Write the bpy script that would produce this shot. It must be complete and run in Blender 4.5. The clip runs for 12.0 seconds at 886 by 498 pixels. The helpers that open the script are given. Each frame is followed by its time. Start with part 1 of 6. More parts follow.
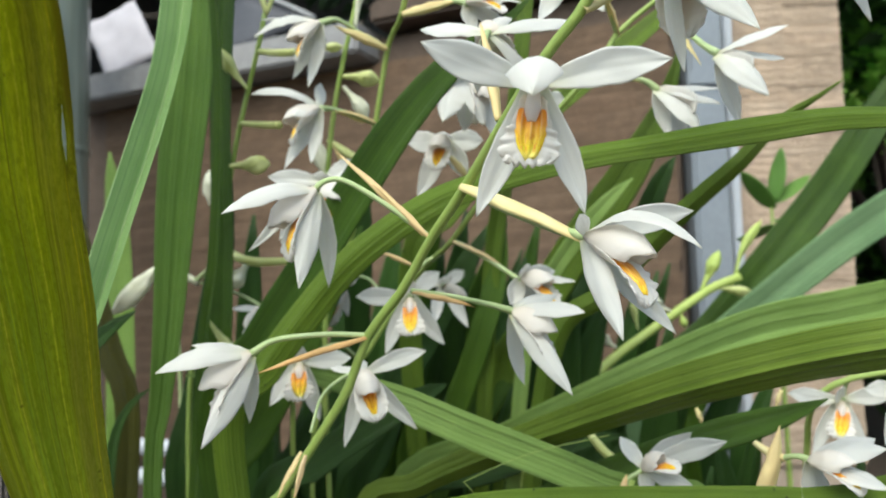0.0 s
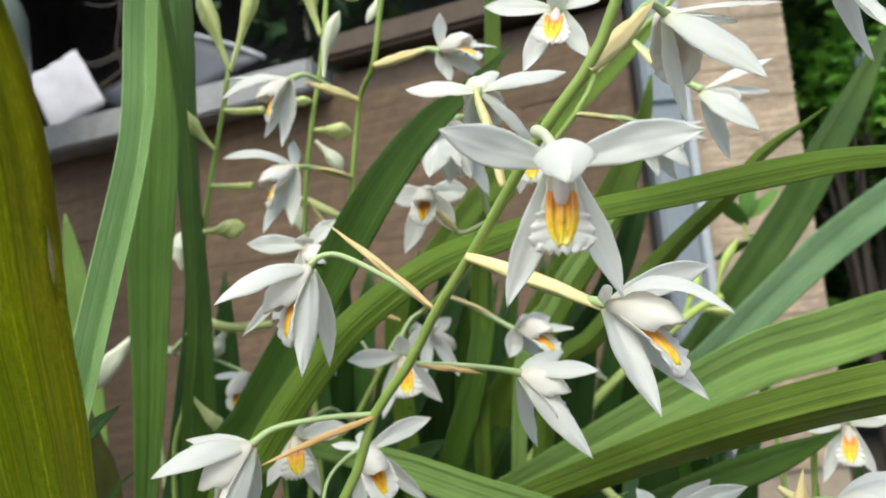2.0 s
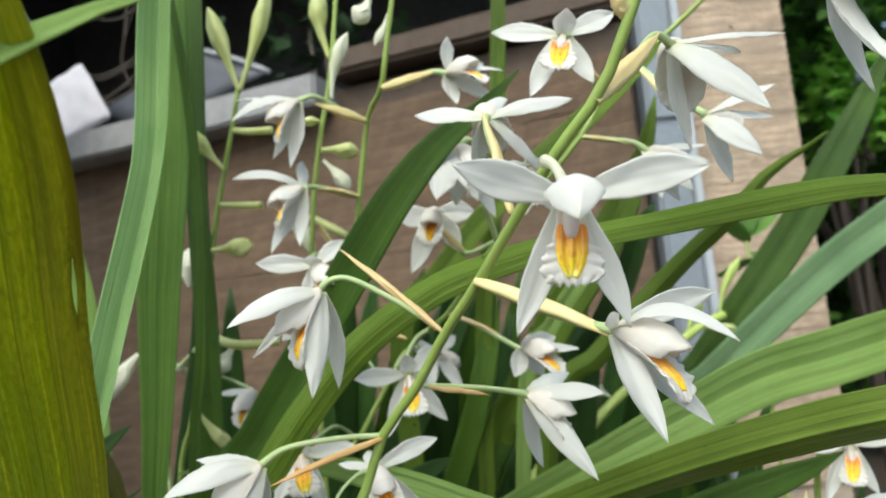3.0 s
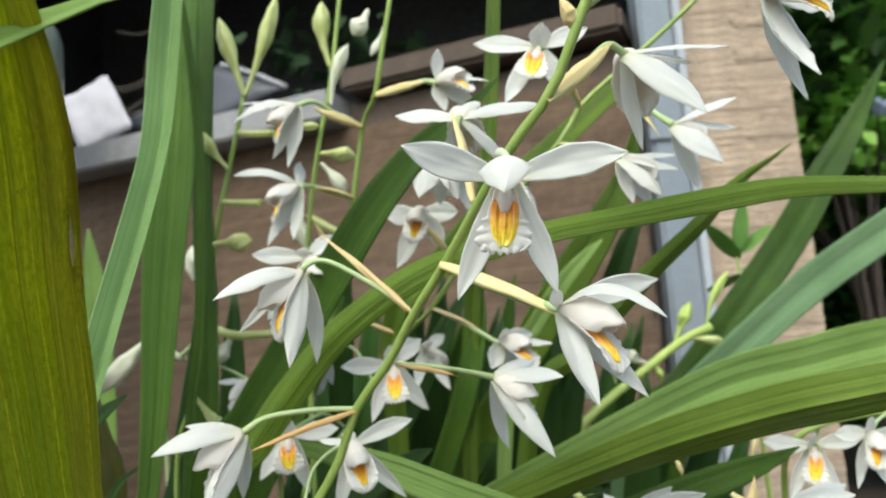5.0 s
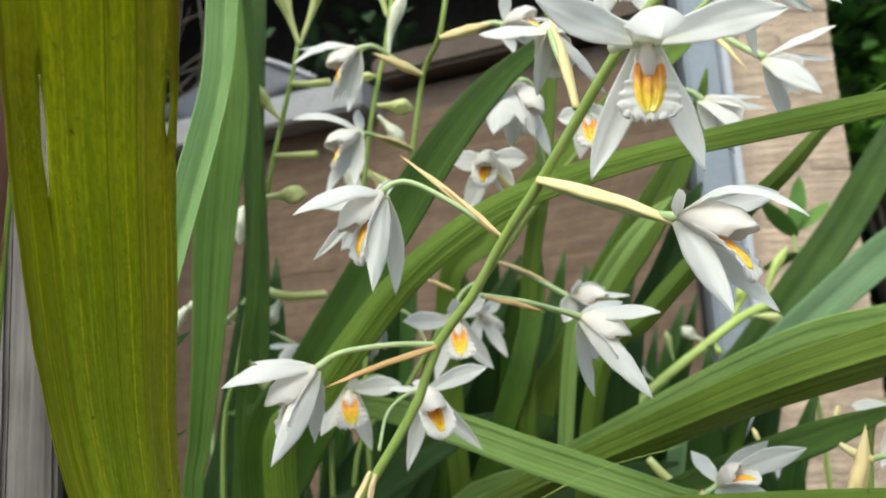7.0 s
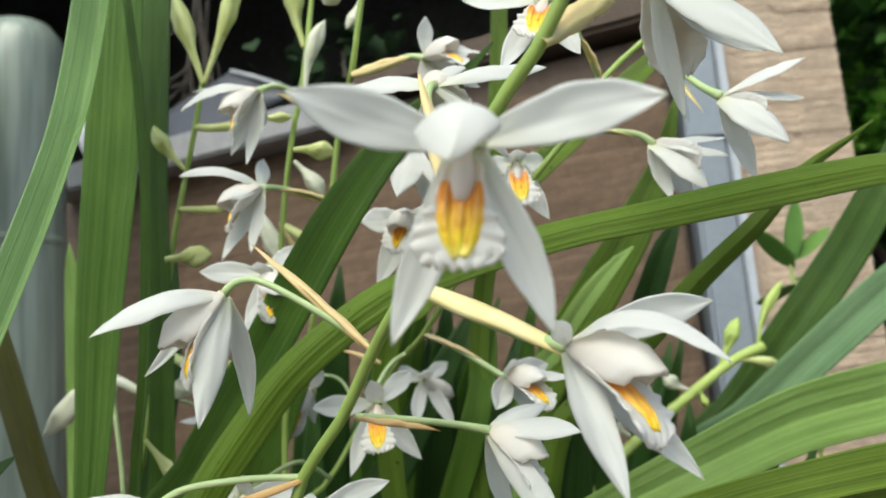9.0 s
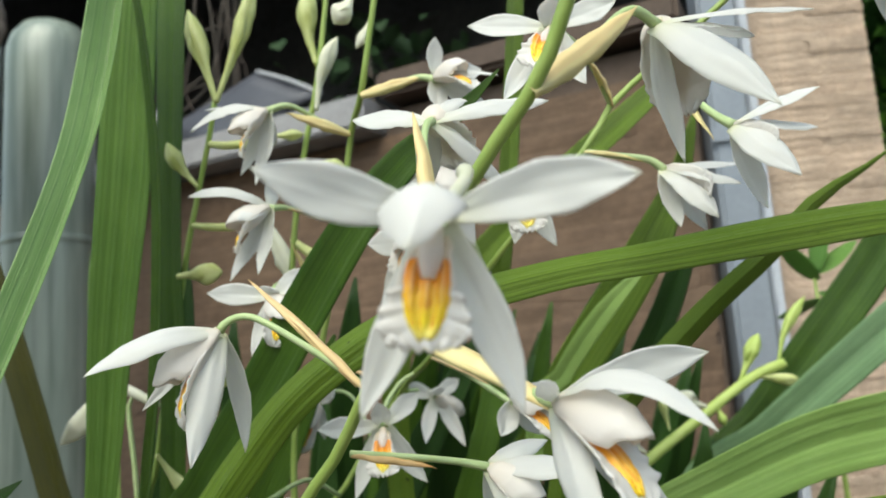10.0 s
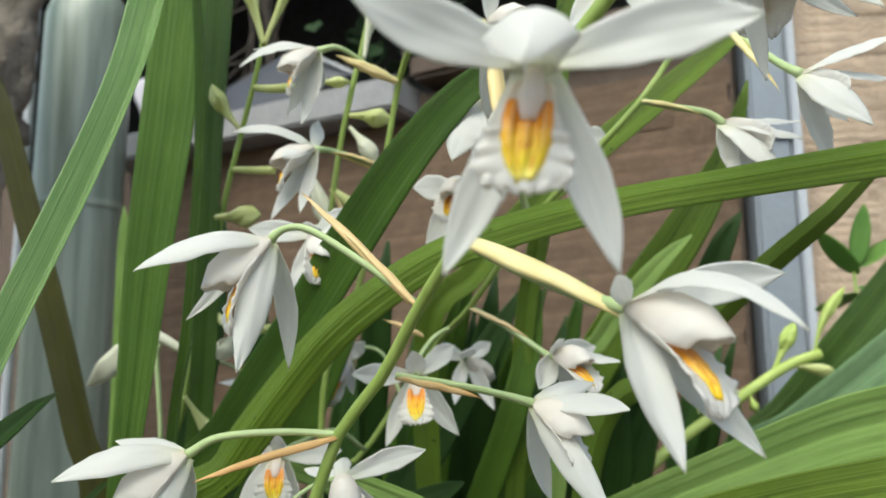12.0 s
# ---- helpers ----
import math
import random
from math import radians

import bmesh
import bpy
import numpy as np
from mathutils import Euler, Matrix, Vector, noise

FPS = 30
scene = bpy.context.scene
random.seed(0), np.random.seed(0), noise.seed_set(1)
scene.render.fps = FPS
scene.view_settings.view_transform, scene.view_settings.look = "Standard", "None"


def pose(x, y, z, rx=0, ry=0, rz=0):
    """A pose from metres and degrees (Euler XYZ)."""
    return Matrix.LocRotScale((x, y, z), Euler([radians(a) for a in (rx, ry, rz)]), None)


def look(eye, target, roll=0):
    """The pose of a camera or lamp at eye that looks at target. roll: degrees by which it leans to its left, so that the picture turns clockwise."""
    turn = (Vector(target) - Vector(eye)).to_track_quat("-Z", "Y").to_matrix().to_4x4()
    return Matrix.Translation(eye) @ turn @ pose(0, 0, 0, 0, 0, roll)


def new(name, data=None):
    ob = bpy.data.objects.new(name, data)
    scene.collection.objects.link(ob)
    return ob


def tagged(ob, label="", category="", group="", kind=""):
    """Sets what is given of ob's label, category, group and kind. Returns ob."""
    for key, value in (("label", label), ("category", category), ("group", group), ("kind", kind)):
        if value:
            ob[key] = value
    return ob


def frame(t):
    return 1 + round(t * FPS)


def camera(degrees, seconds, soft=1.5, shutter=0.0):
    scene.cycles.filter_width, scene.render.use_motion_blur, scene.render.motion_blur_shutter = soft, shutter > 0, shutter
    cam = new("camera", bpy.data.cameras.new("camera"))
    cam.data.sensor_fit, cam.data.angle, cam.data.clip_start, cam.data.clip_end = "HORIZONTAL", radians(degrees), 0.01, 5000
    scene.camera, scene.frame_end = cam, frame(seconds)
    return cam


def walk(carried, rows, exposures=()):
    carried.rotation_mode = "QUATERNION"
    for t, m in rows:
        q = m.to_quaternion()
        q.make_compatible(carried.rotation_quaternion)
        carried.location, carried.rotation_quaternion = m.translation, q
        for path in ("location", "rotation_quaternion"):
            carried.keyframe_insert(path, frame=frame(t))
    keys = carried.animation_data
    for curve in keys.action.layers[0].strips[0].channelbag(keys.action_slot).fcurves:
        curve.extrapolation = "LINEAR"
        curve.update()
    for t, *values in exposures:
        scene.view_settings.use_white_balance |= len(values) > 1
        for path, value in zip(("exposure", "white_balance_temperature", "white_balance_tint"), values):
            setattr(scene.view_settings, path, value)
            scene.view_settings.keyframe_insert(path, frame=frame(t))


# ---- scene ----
cam = camera(59.52, 12.0, soft=1.75)
cam.data.dof.use_dof, cam.data.dof.focus_distance, cam.data.dof.aperture_fstop = True, 0.200, 20.0
PATH = [  # seconds, x, y, z, tilt, lean, turn
    (0.0, 0.00866, 0.00914, 1.20677, 94.425, -1.490, 0.336),
    (0.5, -0.00306, 0.00528, 1.20409, 94.104, -3.112, -0.648),
    (1.0, -0.00398, 0.01890, 1.21457, 94.461, -5.256, -2.235),
    (1.5, -0.00561, 0.02066, 1.22350, 95.182, -5.998, -2.799),
    (2.0, -0.00456, 0.02008, 1.22432, 95.720, -6.096, -2.846),
    (2.5, -0.00612, 0.01718, 1.22749, 96.356, -6.014, -2.894),
    (3.0, -0.00670, 0.01579, 1.22816, 96.552, -5.883, -2.849),
    (3.5, -0.00047, 0.01237, 1.22792, 96.620, -5.385, -2.736),
    (5.5, 0.00720, -0.00753, 1.20385, 99.194, -3.643, -1.320),
    (6.0, -0.00766, -0.00566, 1.19255, 99.844, -2.759, -1.268),
    (6.5, -0.02479, 0.00337, 1.18044, 99.626, -2.478, -0.984),
    (7.0, -0.01927, 0.01874, 1.18770, 99.287, -3.642, -0.713),
    (7.5, -0.00902, 0.03143, 1.20274, 99.564, -4.651, -0.715),
    (9.5, 0.03186, 0.06889, 1.22628, 99.142, -4.288, 1.515),
    (10.0, 0.03437, 0.06591, 1.23306, 99.011, -3.819, 2.809),
    (10.5, 0.03534, 0.07084, 1.23720, 98.897, -3.417, 4.331),
    (11.0, 0.02744, 0.07625, 1.23207, 98.406, -2.691, 5.055),
    (11.5, 0.02285, 0.07603, 1.22123, 98.253, -1.523, 4.887),
    (12.0, 0.02291, 0.07431, 1.21380, 99.136, -0.436, 4.147),
]
walk(cam, [(t, pose(x, y, z, rx, 0, rz) @ pose(0, 0, 0, 0, 0, roll)) for t, x, y, z, rx, roll, rz in PATH], exposures=[(t, stops, kelvin, 0.0) for t, stops, kelvin in ((0.0, 0.62, 6500.0), (5.5, 0.64, 6500.0), (6.5, 0.71, 6500.0), (7.5, 0.66, 6500.0), (9.5, 0.55, 6560.0), (12.0, 0.56, 6560.0))])

# ---- world and light ----
world = bpy.data.worlds.new("sky")
world.use_nodes = True
scene.world = world
wn = world.node_tree
sky = wn.nodes.new("ShaderNodeTexSky")
sky.sky_type, sky.sun_disc = "NISHITA", False
sky.sun_elevation, sky.sun_rotation = radians(54), radians(195)
sky.air_density, sky.dust_density = 1.0, 3.0
wn.links.new(sky.outputs[0], wn.nodes["Background"].inputs[0])
wn.nodes["Background"].inputs[1].default_value = 0.137
sun = new("sun", bpy.data.lights.new("sun", "SUN"))
sun.data.energy, sun.data.angle, sun.data.color = 1.9, radians(55), (1.0, 0.978, 0.915)
sun.matrix_world = look((-1.1, -2.2, 4.6), (0, 0.3, 1.2))
GROUND = 0.72


# ---- materials ----
def nodes_of(name):
    m = bpy.data.materials.new(name)
    m.use_nodes = True
    nt = m.node_tree
    return m, nt, nt.nodes["Principled BSDF"], nt.nodes["Material Output"]


def node(nt, kind, **values):
    n = nt.nodes.new(kind)
    for key, value in values.items():
        if key in n.inputs:
            n.inputs[key].default_value = value
    return n


def ramp(nt, fac, stops):
    r = nt.nodes.new("ShaderNodeValToRGB")
    while len(r.color_ramp.elements) < len(stops):
        r.color_ramp.elements.new(0.5)
    for e, (p, c) in zip(r.color_ramp.elements, stops):
        e.position, e.color = p, (*c, 1)
    nt.links.new(fac, r.inputs[0])
    return r.outputs[0]


def mixed(nt, fac, a, b, blend="MIX"):
    m = nt.nodes.new("ShaderNodeMix")
    m.data_type, m.blend_type = "RGBA", blend
    for sock, value in ((m.inputs[0], fac), (m.inputs[6], a), (m.inputs[7], b)):
        if isinstance(value, (int, float)):
            sock.default_value = value
        elif isinstance(value, tuple):
            sock.default_value = (*value, 1)
        else:
            nt.links.new(value, sock)
    return m.outputs[2]


def sums(nt, op, a, b=0.0):
    m = nt.nodes.new("ShaderNodeMath")
    m.operation = op
    for sock, value in zip(m.inputs, (a, b)):
        if isinstance(value, (int, float)):
            sock.default_value = value
        else:
            nt.links.new(value, sock)
    return m.outputs[0]


def stretched(nt, source, scale):
    mp = nt.nodes.new("ShaderNodeMapping")
    mp.inputs["Scale"].default_value = scale
    nt.links.new(source, mp.inputs["Vector"])
    return mp.outputs[0]


def noise_of(nt, vector, scale, detail=4.0, rough=0.55):
    n = node(nt, "ShaderNodeTexNoise", Scale=scale, Detail=detail, Roughness=rough)
    nt.links.new(vector, n.inputs["Vector"])
    return n.outputs["Fac"]


def bumped(nt, bsdf, height, strength, distance):
    b = node(nt, "ShaderNodeBump", Strength=strength, Distance=distance)
    nt.links.new(height, b.inputs["Height"])
    nt.links.new(b.outputs[0], bsdf.inputs["Normal"])


def thin(nt, bsdf, out, colour, share):
    """Lets a share of the light through, as leaves and petals do."""
    t = nt.nodes.new("ShaderNodeBsdfTranslucent")
    if isinstance(colour, tuple):
        t.inputs[0].default_value = (*colour, 1)
    else:
        nt.links.new(colour, t.inputs[0])
    mix = nt.nodes.new("ShaderNodeMixShader")
    mix.inputs[0].default_value = share
    nt.links.new(bsdf.outputs[0], mix.inputs[1])
    nt.links.new(t.outputs[0], mix.inputs[2])
    nt.links.new(mix.outputs[0], out.inputs[0])


def plain(name, colour, rough=0.6, spread=0.25, scale=60.0, bump=0.2, metal=0.0, fine=0.0006):
    m, nt, b, _ = nodes_of(name)
    co = nt.nodes.new("ShaderNodeTexCoord").outputs["Object"]
    fac = mixed(nt, 0.5, noise_of(nt, co, scale), noise_of(nt, co, scale * 9, 3))
    dark, light = tuple(c * (1 - spread) for c in colour), tuple(min(1, c * (1 + spread)) for c in colour)
    nt.links.new(ramp(nt, fac, [(0.3, dark), (0.7, light)]), b.inputs["Base Color"])
    b.inputs["Roughness"].default_value, b.inputs["Metallic"].default_value = rough, metal
    bumped(nt, b, noise_of(nt, co, scale * 6), bump, fine)
    return m


def leaf_material(name, dark, light, vein, spots=0.0, lines=(), blotch=None, stripe=None, marks=(), share=0.25, rough=0.42, crisp=False, bold=1.0, groove_shade=0.55, in_shade=None, keen=0.55, fine=0.32, mottle=0.0, bands=(), stains=(), span=(0.37, 0.63)):
    """Long plicate leaf: fine parallel veins along it, patchy colour, small dark specks; marks are scars (u, v, half width, half length)."""
    m, nt, b, out = nodes_of(name)
    uv = nt.nodes.new("ShaderNodeUVMap").outputs[0]
    co = nt.nodes.new("ShaderNodeTexCoord").outputs["Object"]
    rnd = nt.nodes.new("ShaderNodeObjectInfo").outputs["Random"]
    fine_lines = noise_of(nt, stretched(nt, uv, (90, 2.5, 1)), 1.0, 3)
    broad_lines = noise_of(nt, stretched(nt, uv, (16, 1.6, 1)), 1.0, 2)
    patch = noise_of(nt, co, 28.0, 3)
    mid_lines = noise_of(nt, stretched(nt, uv, (42, 0.9, 1)), 1.0, 2)
    fac = sums(nt, "ADD", sums(nt, "ADD", sums(nt, "MULTIPLY", broad_lines, 0.38), sums(nt, "MULTIPLY", mid_lines, 0.30)), sums(nt, "MULTIPLY", patch, 0.32))
    fac = sums(nt, "ADD", fac, sums(nt, "MULTIPLY", sums(nt, "SUBTRACT", rnd, 0.5), 0.16))
    col = ramp(nt, fac, [(span[0], dark), (span[1], light)])
    # darker green below the tip: a cast shade line painted across the leaf
    if in_shade:
        down = nt.nodes.new("ShaderNodeSeparateXYZ")
        nt.links.new(uv, down.inputs[0])
        green = ramp(nt, fac, [(span[0], in_shade), (span[1], tuple(2.4 * c for c in in_shade))])
        col = mixed(nt, ramp(nt, sums(nt, "ADD", down.outputs[1], sums(nt, "MULTIPLY", sums(nt, "SUBTRACT", broad_lines, 0.5), 0.12)), [(0.11, (0, 0, 0)), (0.16, (1, 1, 1))]), col, green)
    line = ramp(nt, fine_lines, [(0.56, (0, 0, 0)), (0.70, (1, 1, 1))])
    col = mixed(nt, sums(nt, "MULTIPLY", line, fine), col, vein)
    if lines:
        across = nt.nodes.new("ShaderNodeSeparateXYZ")
        nt.links.new(uv, across.inputs[0])
        for u0 in lines:
            gap = sums(nt, "ABSOLUTE", sums(nt, "SUBTRACT", across.outputs[0], u0))
            gap = sums(nt, "ADD", gap, sums(nt, "MULTIPLY", fine_lines, 0.006))
            col = mixed(nt, ramp(nt, gap, [(0.0055 * bold, (keen, keen, keen)), (0.0085 * bold, (0, 0, 0))]), col, vein)
            # dark strip beside the vein: the pleat's shade painted into the colour
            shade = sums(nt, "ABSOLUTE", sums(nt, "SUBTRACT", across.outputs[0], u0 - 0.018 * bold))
            col = mixed(nt, ramp(nt, shade, [(0.006 * bold, (keen, keen, keen)), (0.018 * bold, (0, 0, 0))]), col, tuple(groove_shade * c for c in dark))
    for u0, half, soft_edge, amount, tone in bands:
        cross = nt.nodes.new("ShaderNodeSeparateXYZ")
        nt.links.new(uv, cross.inputs[0])
        off = sums(nt, "ABSOLUTE", sums(nt, "SUBTRACT", cross.outputs[0], u0))
        off = sums(nt, "ADD", off, sums(nt, "MULTIPLY", sums(nt, "SUBTRACT", noise_of(nt, stretched(nt, uv, (30, 14, 1)), 1.0, 5, 0.65), 0.5), soft_edge))
        col = mixed(nt, ramp(nt, off, [(max(half - soft_edge, 0.0), (amount, amount, amount)), (half, (0, 0, 0))]), col, tone)
    if blotch:
        b1 = ramp(nt, noise_of(nt, stretched(nt, uv, (7, 16, 1)), 1.0, 6, 0.7), [(0.50, (0, 0, 0)), (0.68, (1, 1, 1))])
        col = mixed(nt, sums(nt, "MULTIPLY", b1, 0.3), col, blotch)
    if mottle:
        speck = noise_of(nt, stretched(nt, uv, (34, 150, 1)), 1.0, 5, 0.75)
        col = mixed(nt, sums(nt, "MULTIPLY", ramp(nt, speck, [(0.46, (0, 0, 0)), (0.58, (1, 1, 1))]), mottle), col, tuple(0.45 * c for c in dark))
        col = mixed(nt, sums(nt, "MULTIPLY", ramp(nt, noise_of(nt, stretched(nt, uv, (60, 9, 1)), 1.0, 4), [(0.54, (0, 0, 0)), (0.68, (1, 1, 1))]), mottle), col, light)
    for u0, v0, du, dv, amount in stains:
        mp = nt.nodes.new("ShaderNodeMapping")
        mp.inputs["Location"].default_value = (-u0 / du, -v0 / dv, 0)
        mp.inputs["Scale"].default_value = (1 / du, 1 / dv, 1)
        nt.links.new(uv, mp.inputs[0])
        ln = nt.nodes.new("ShaderNodeVectorMath")
        ln.operation = "LENGTH"
        nt.links.new(mp.outputs[0], ln.inputs[0])
        near_it = ramp(nt, ln.outputs["Value"], [(0.35, (amount, amount, amount)), (1.0, (0, 0, 0))])
        rust = ramp(nt, noise_of(nt, stretched(nt, uv, (46, 210, 1)), 1.0, 6, 0.72), [(0.40, (0, 0, 0)), (0.58, (1, 1, 1))])
        col = mixed(nt, sums(nt, "MULTIPLY", rust, near_it), col, (0.095, 0.055, 0.010))
    if stripe:
        sep = nt.nodes.new("ShaderNodeSeparateXYZ")
        nt.links.new(uv, sep.inputs[0])
        ragged = sums(nt, "MULTIPLY", sums(nt, "SUBTRACT", noise_of(nt, stretched(nt, uv, (22, 60, 1)), 1.0, 5, 0.7), 0.5), 1.0)
        for u0, half, v1 in ((0.74, 0.20, 0.196), (0.24, 0.15, 0.172)):
            gap = sums(nt, "DIVIDE", sums(nt, "ABSOLUTE", sums(nt, "SUBTRACT", sep.outputs[0], u0)), half)
            end = sums(nt, "DIVIDE", sums(nt, "SUBTRACT", sep.outputs[1], v1), 0.012)
            gap = sums(nt, "ADD", sums(nt, "MAXIMUM", gap, sums(nt, "ADD", end, 1.0)), sums(nt, "MULTIPLY", ragged, 1.7))
            tone = mixed(nt, ramp(nt, broad_lines, [(0.4, (0, 0, 0)), (0.6, (1, 1, 1))]), stripe, tuple(1.7 * c for c in stripe))
            col = mixed(nt, ramp(nt, gap, [(0.95, (0.8, 0.8, 0.8)), (1.25, (0, 0, 0))]), col, (0.34, 0.21, 0.04))
            col = mixed(nt, ramp(nt, gap, [(0.85, (0.95, 0.95, 0.95)), (1.05, (0, 0, 0))]), col, tone)
        scratch = ramp(nt, noise_of(nt, stretched(nt, uv, (26, 190, 1)), 1.0, 5, 0.75), [(0.64, (0, 0, 0)), (0.70, (0.75, 0.75, 0.75))])
        col = mixed(nt, scratch, col, (0.42, 0.33, 0.24))
    if spots:
        v = node(nt, "ShaderNodeTexVoronoi", Scale=1.0)
        nt.links.new(stretched(nt, co, (230, 230, 160)), v.inputs["Vector"])
        s1 = ramp(nt, v.outputs["Distance"], [(0.07, (1, 1, 1)), (0.15, (0, 0, 0))])
        s2 = ramp(nt, noise_of(nt, co, 70.0, 2), [(0.50, (0, 0, 0)), (0.60, (1, 1, 1))])
        col = mixed(nt, sums(nt, "MULTIPLY", sums(nt, "MULTIPLY", s1, s2), spots), col, (0.015, 0.012, 0.006))
    for u0, v0, du, dv, tone in marks:
        mp = nt.nodes.new("ShaderNodeMapping")
        mp.inputs["Location"].default_value = (-u0 / du, -v0 / dv, 0)
        mp.inputs["Scale"].default_value = (1 / du, 1 / dv, 1)
        nt.links.new(uv, mp.inputs[0])
        ln = nt.nodes.new("ShaderNodeVectorMath")
        ln.operation = "LENGTH"
        nt.links.new(mp.outputs[0], ln.inputs[0])
        d = sums(nt, "ADD", ln.outputs["Value"], sums(nt, "MULTIPLY", sums(nt, "SUBTRACT", noise_of(nt, stretched(nt, uv, (60, 90, 1)), 1.0, 4), 0.5), 0.5 if crisp else 0.8))
        col = mixed(nt, ramp(nt, d, [(0.86 if crisp else 0.5, (1, 1, 1)), (1.0, (0, 0, 0))]), col, tone)
    nt.links.new(col, b.inputs["Base Color"])
    b.inputs["Roughness"].default_value = rough
    b.inputs["Specular IOR Level"].default_value = 0.35
    hair = noise_of(nt, stretched(nt, uv, (210, 2.0, 1)), 1.0, 2)
    bumped(nt, b, sums(nt, "ADD", sums(nt, "ADD", fine_lines, broad_lines), sums(nt, "MULTIPLY", hair, 0.5)), 0.55, 0.0009)
    thin(nt, b, out, mixed(nt, 0.5, col, (0.35, 0.5, 0.05), "MULTIPLY"), share)
    bright = mixed(nt, 0.62 if in_shade else 0.65, col, light)
    nt.links.new(bright, nt.nodes["Translucent BSDF"].inputs[0])
    return m


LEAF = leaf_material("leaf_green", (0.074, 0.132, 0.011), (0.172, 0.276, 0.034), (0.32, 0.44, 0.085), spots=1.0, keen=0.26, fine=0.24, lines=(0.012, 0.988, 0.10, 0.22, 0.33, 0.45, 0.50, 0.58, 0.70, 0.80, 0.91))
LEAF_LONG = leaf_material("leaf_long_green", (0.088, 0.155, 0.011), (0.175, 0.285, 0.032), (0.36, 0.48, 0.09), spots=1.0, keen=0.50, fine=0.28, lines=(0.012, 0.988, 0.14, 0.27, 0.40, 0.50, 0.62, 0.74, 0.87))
LEAF_PALE = leaf_material("leaf_pale_green", (0.19, 0.34, 0.11), (0.40, 0.59, 0.235), (0.50, 0.64, 0.35), rough=0.36, lines=(0.012, 0.988, 0.2, 0.35, 0.5, 0.53, 0.68, 0.84), groove_shade=0.8)
LEAF_SOFT = leaf_material("leaf_soft_green", (0.16, 0.27, 0.055), (0.30, 0.46, 0.125), (0.42, 0.58, 0.20), spots=0.3, lines=(0.012, 0.988, 0.25, 0.5, 0.75), groove_shade=0.8)
# leaf green darkened to carry the shade deep among the leaves
LEAF_SHADED = leaf_material("leaf_shaded_green", (0.018, 0.052, 0.009), (0.046, 0.108, 0.019), (0.075, 0.15, 0.032), share=0.18)
LEAF_GREY = leaf_material("leaf_grey_green", (0.085, 0.185, 0.028), (0.19, 0.335, 0.066), (0.28, 0.43, 0.13), rough=0.38)
LEAF_TEAL = leaf_material("leaf_blue_green", (0.135, 0.25, 0.110), (0.25, 0.40, 0.195), (0.33, 0.47, 0.27), rough=0.36)
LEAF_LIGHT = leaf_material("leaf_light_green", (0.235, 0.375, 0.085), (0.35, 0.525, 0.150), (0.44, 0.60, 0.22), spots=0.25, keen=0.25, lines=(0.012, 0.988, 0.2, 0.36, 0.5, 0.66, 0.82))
LEAF_BROAD = leaf_material("leaf_broad_green", (0.090, 0.150, 0.013), (0.215, 0.315, 0.045), (0.36, 0.48, 0.11), spots=0.6, keen=0.35, lines=(0.012, 0.988, 0.16, 0.3, 0.42, 0.5, 0.62, 0.76, 0.88), groove_shade=0.75)
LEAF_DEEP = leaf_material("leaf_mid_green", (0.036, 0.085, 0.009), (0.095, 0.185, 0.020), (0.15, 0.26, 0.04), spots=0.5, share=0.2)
LEAF_OLIVE = leaf_material("leaf_olive", (0.042, 0.046, 0.006), (0.085, 0.082, 0.010), (0.12, 0.115, 0.02), share=0.2)
LEAF_OLD = leaf_material("leaf_yellowing", (0.28, 0.38, 0.012), (0.82, 0.88, 0.040), (0.95, 0.93, 0.12), spots=1.0, bold=1.3, groove_shade=0.95, keen=0.6, fine=0.30, in_shade=(0.150, 0.215, 0.020), lines=(0.006, 0.10, 0.205, 0.32, 0.425, 0.56, 0.66, 0.80, 0.895, 0.994), blotch=(0.15, 0.10, 0.012), mottle=0.50, span=(0.43, 0.58),
                         bands=((0.10, 0.155, 0.012, 0.62, (0.30, 0.25, 0.05)), (0.32, 0.09, 0.015, 0.45, (0.46, 0.52, 0.03)), (0.52, 0.085, 0.012, 0.40, (0.27, 0.36, 0.03)), (0.69, 0.07, 0.015, 0.35, (0.52, 0.52, 0.03)), (0.88, 0.115, 0.015, 0.55, (0.23, 0.20, 0.022)), (0.99, 0.035, 0.02, 0.7, (0.09, 0.05, 0.010)), (0.428, 0.008, 0.004, 0.75, (0.06, 0.075, 0.008)), (0.245, 0.007, 0.004, 0.7, (0.09, 0.085, 0.01)), (0.075, 0.008, 0.005, 0.8, (0.85, 0.72, 0.05)), (0.32, 0.006, 0.004, 0.75, (0.90, 0.88, 0.10)), (0.66, 0.006, 0.004, 0.75, (0.90, 0.86, 0.10))),
                         marks=((0.01, 0.06, 0.05, 0.05, (0.15, 0.09, 0.015)), (0.99, 0.085, 0.035, 0.035, (0.15, 0.09, 0.015)), (0.0625, 0.0985, 0.034, 0.022, (0.02, 0.012, 0.007)), (0.790, 0.092, 0.022, 0.012, (0.02, 0.014, 0.006)), (0.790, 0.140, 0.012, 0.022, (0.02, 0.014, 0.006)), (0.790, 0.116, 0.026, 0.034, (0.035, 0.024, 0.008))), stains=((0.86, 0.112, 0.14, 0.050, 0.75), (0.03, 0.090, 0.11, 0.055, 0.85), (0.22, 0.060, 0.12, 0.045, 0.45), (0.60, 0.075, 0.16, 0.020, 0.30)), share=0.42)
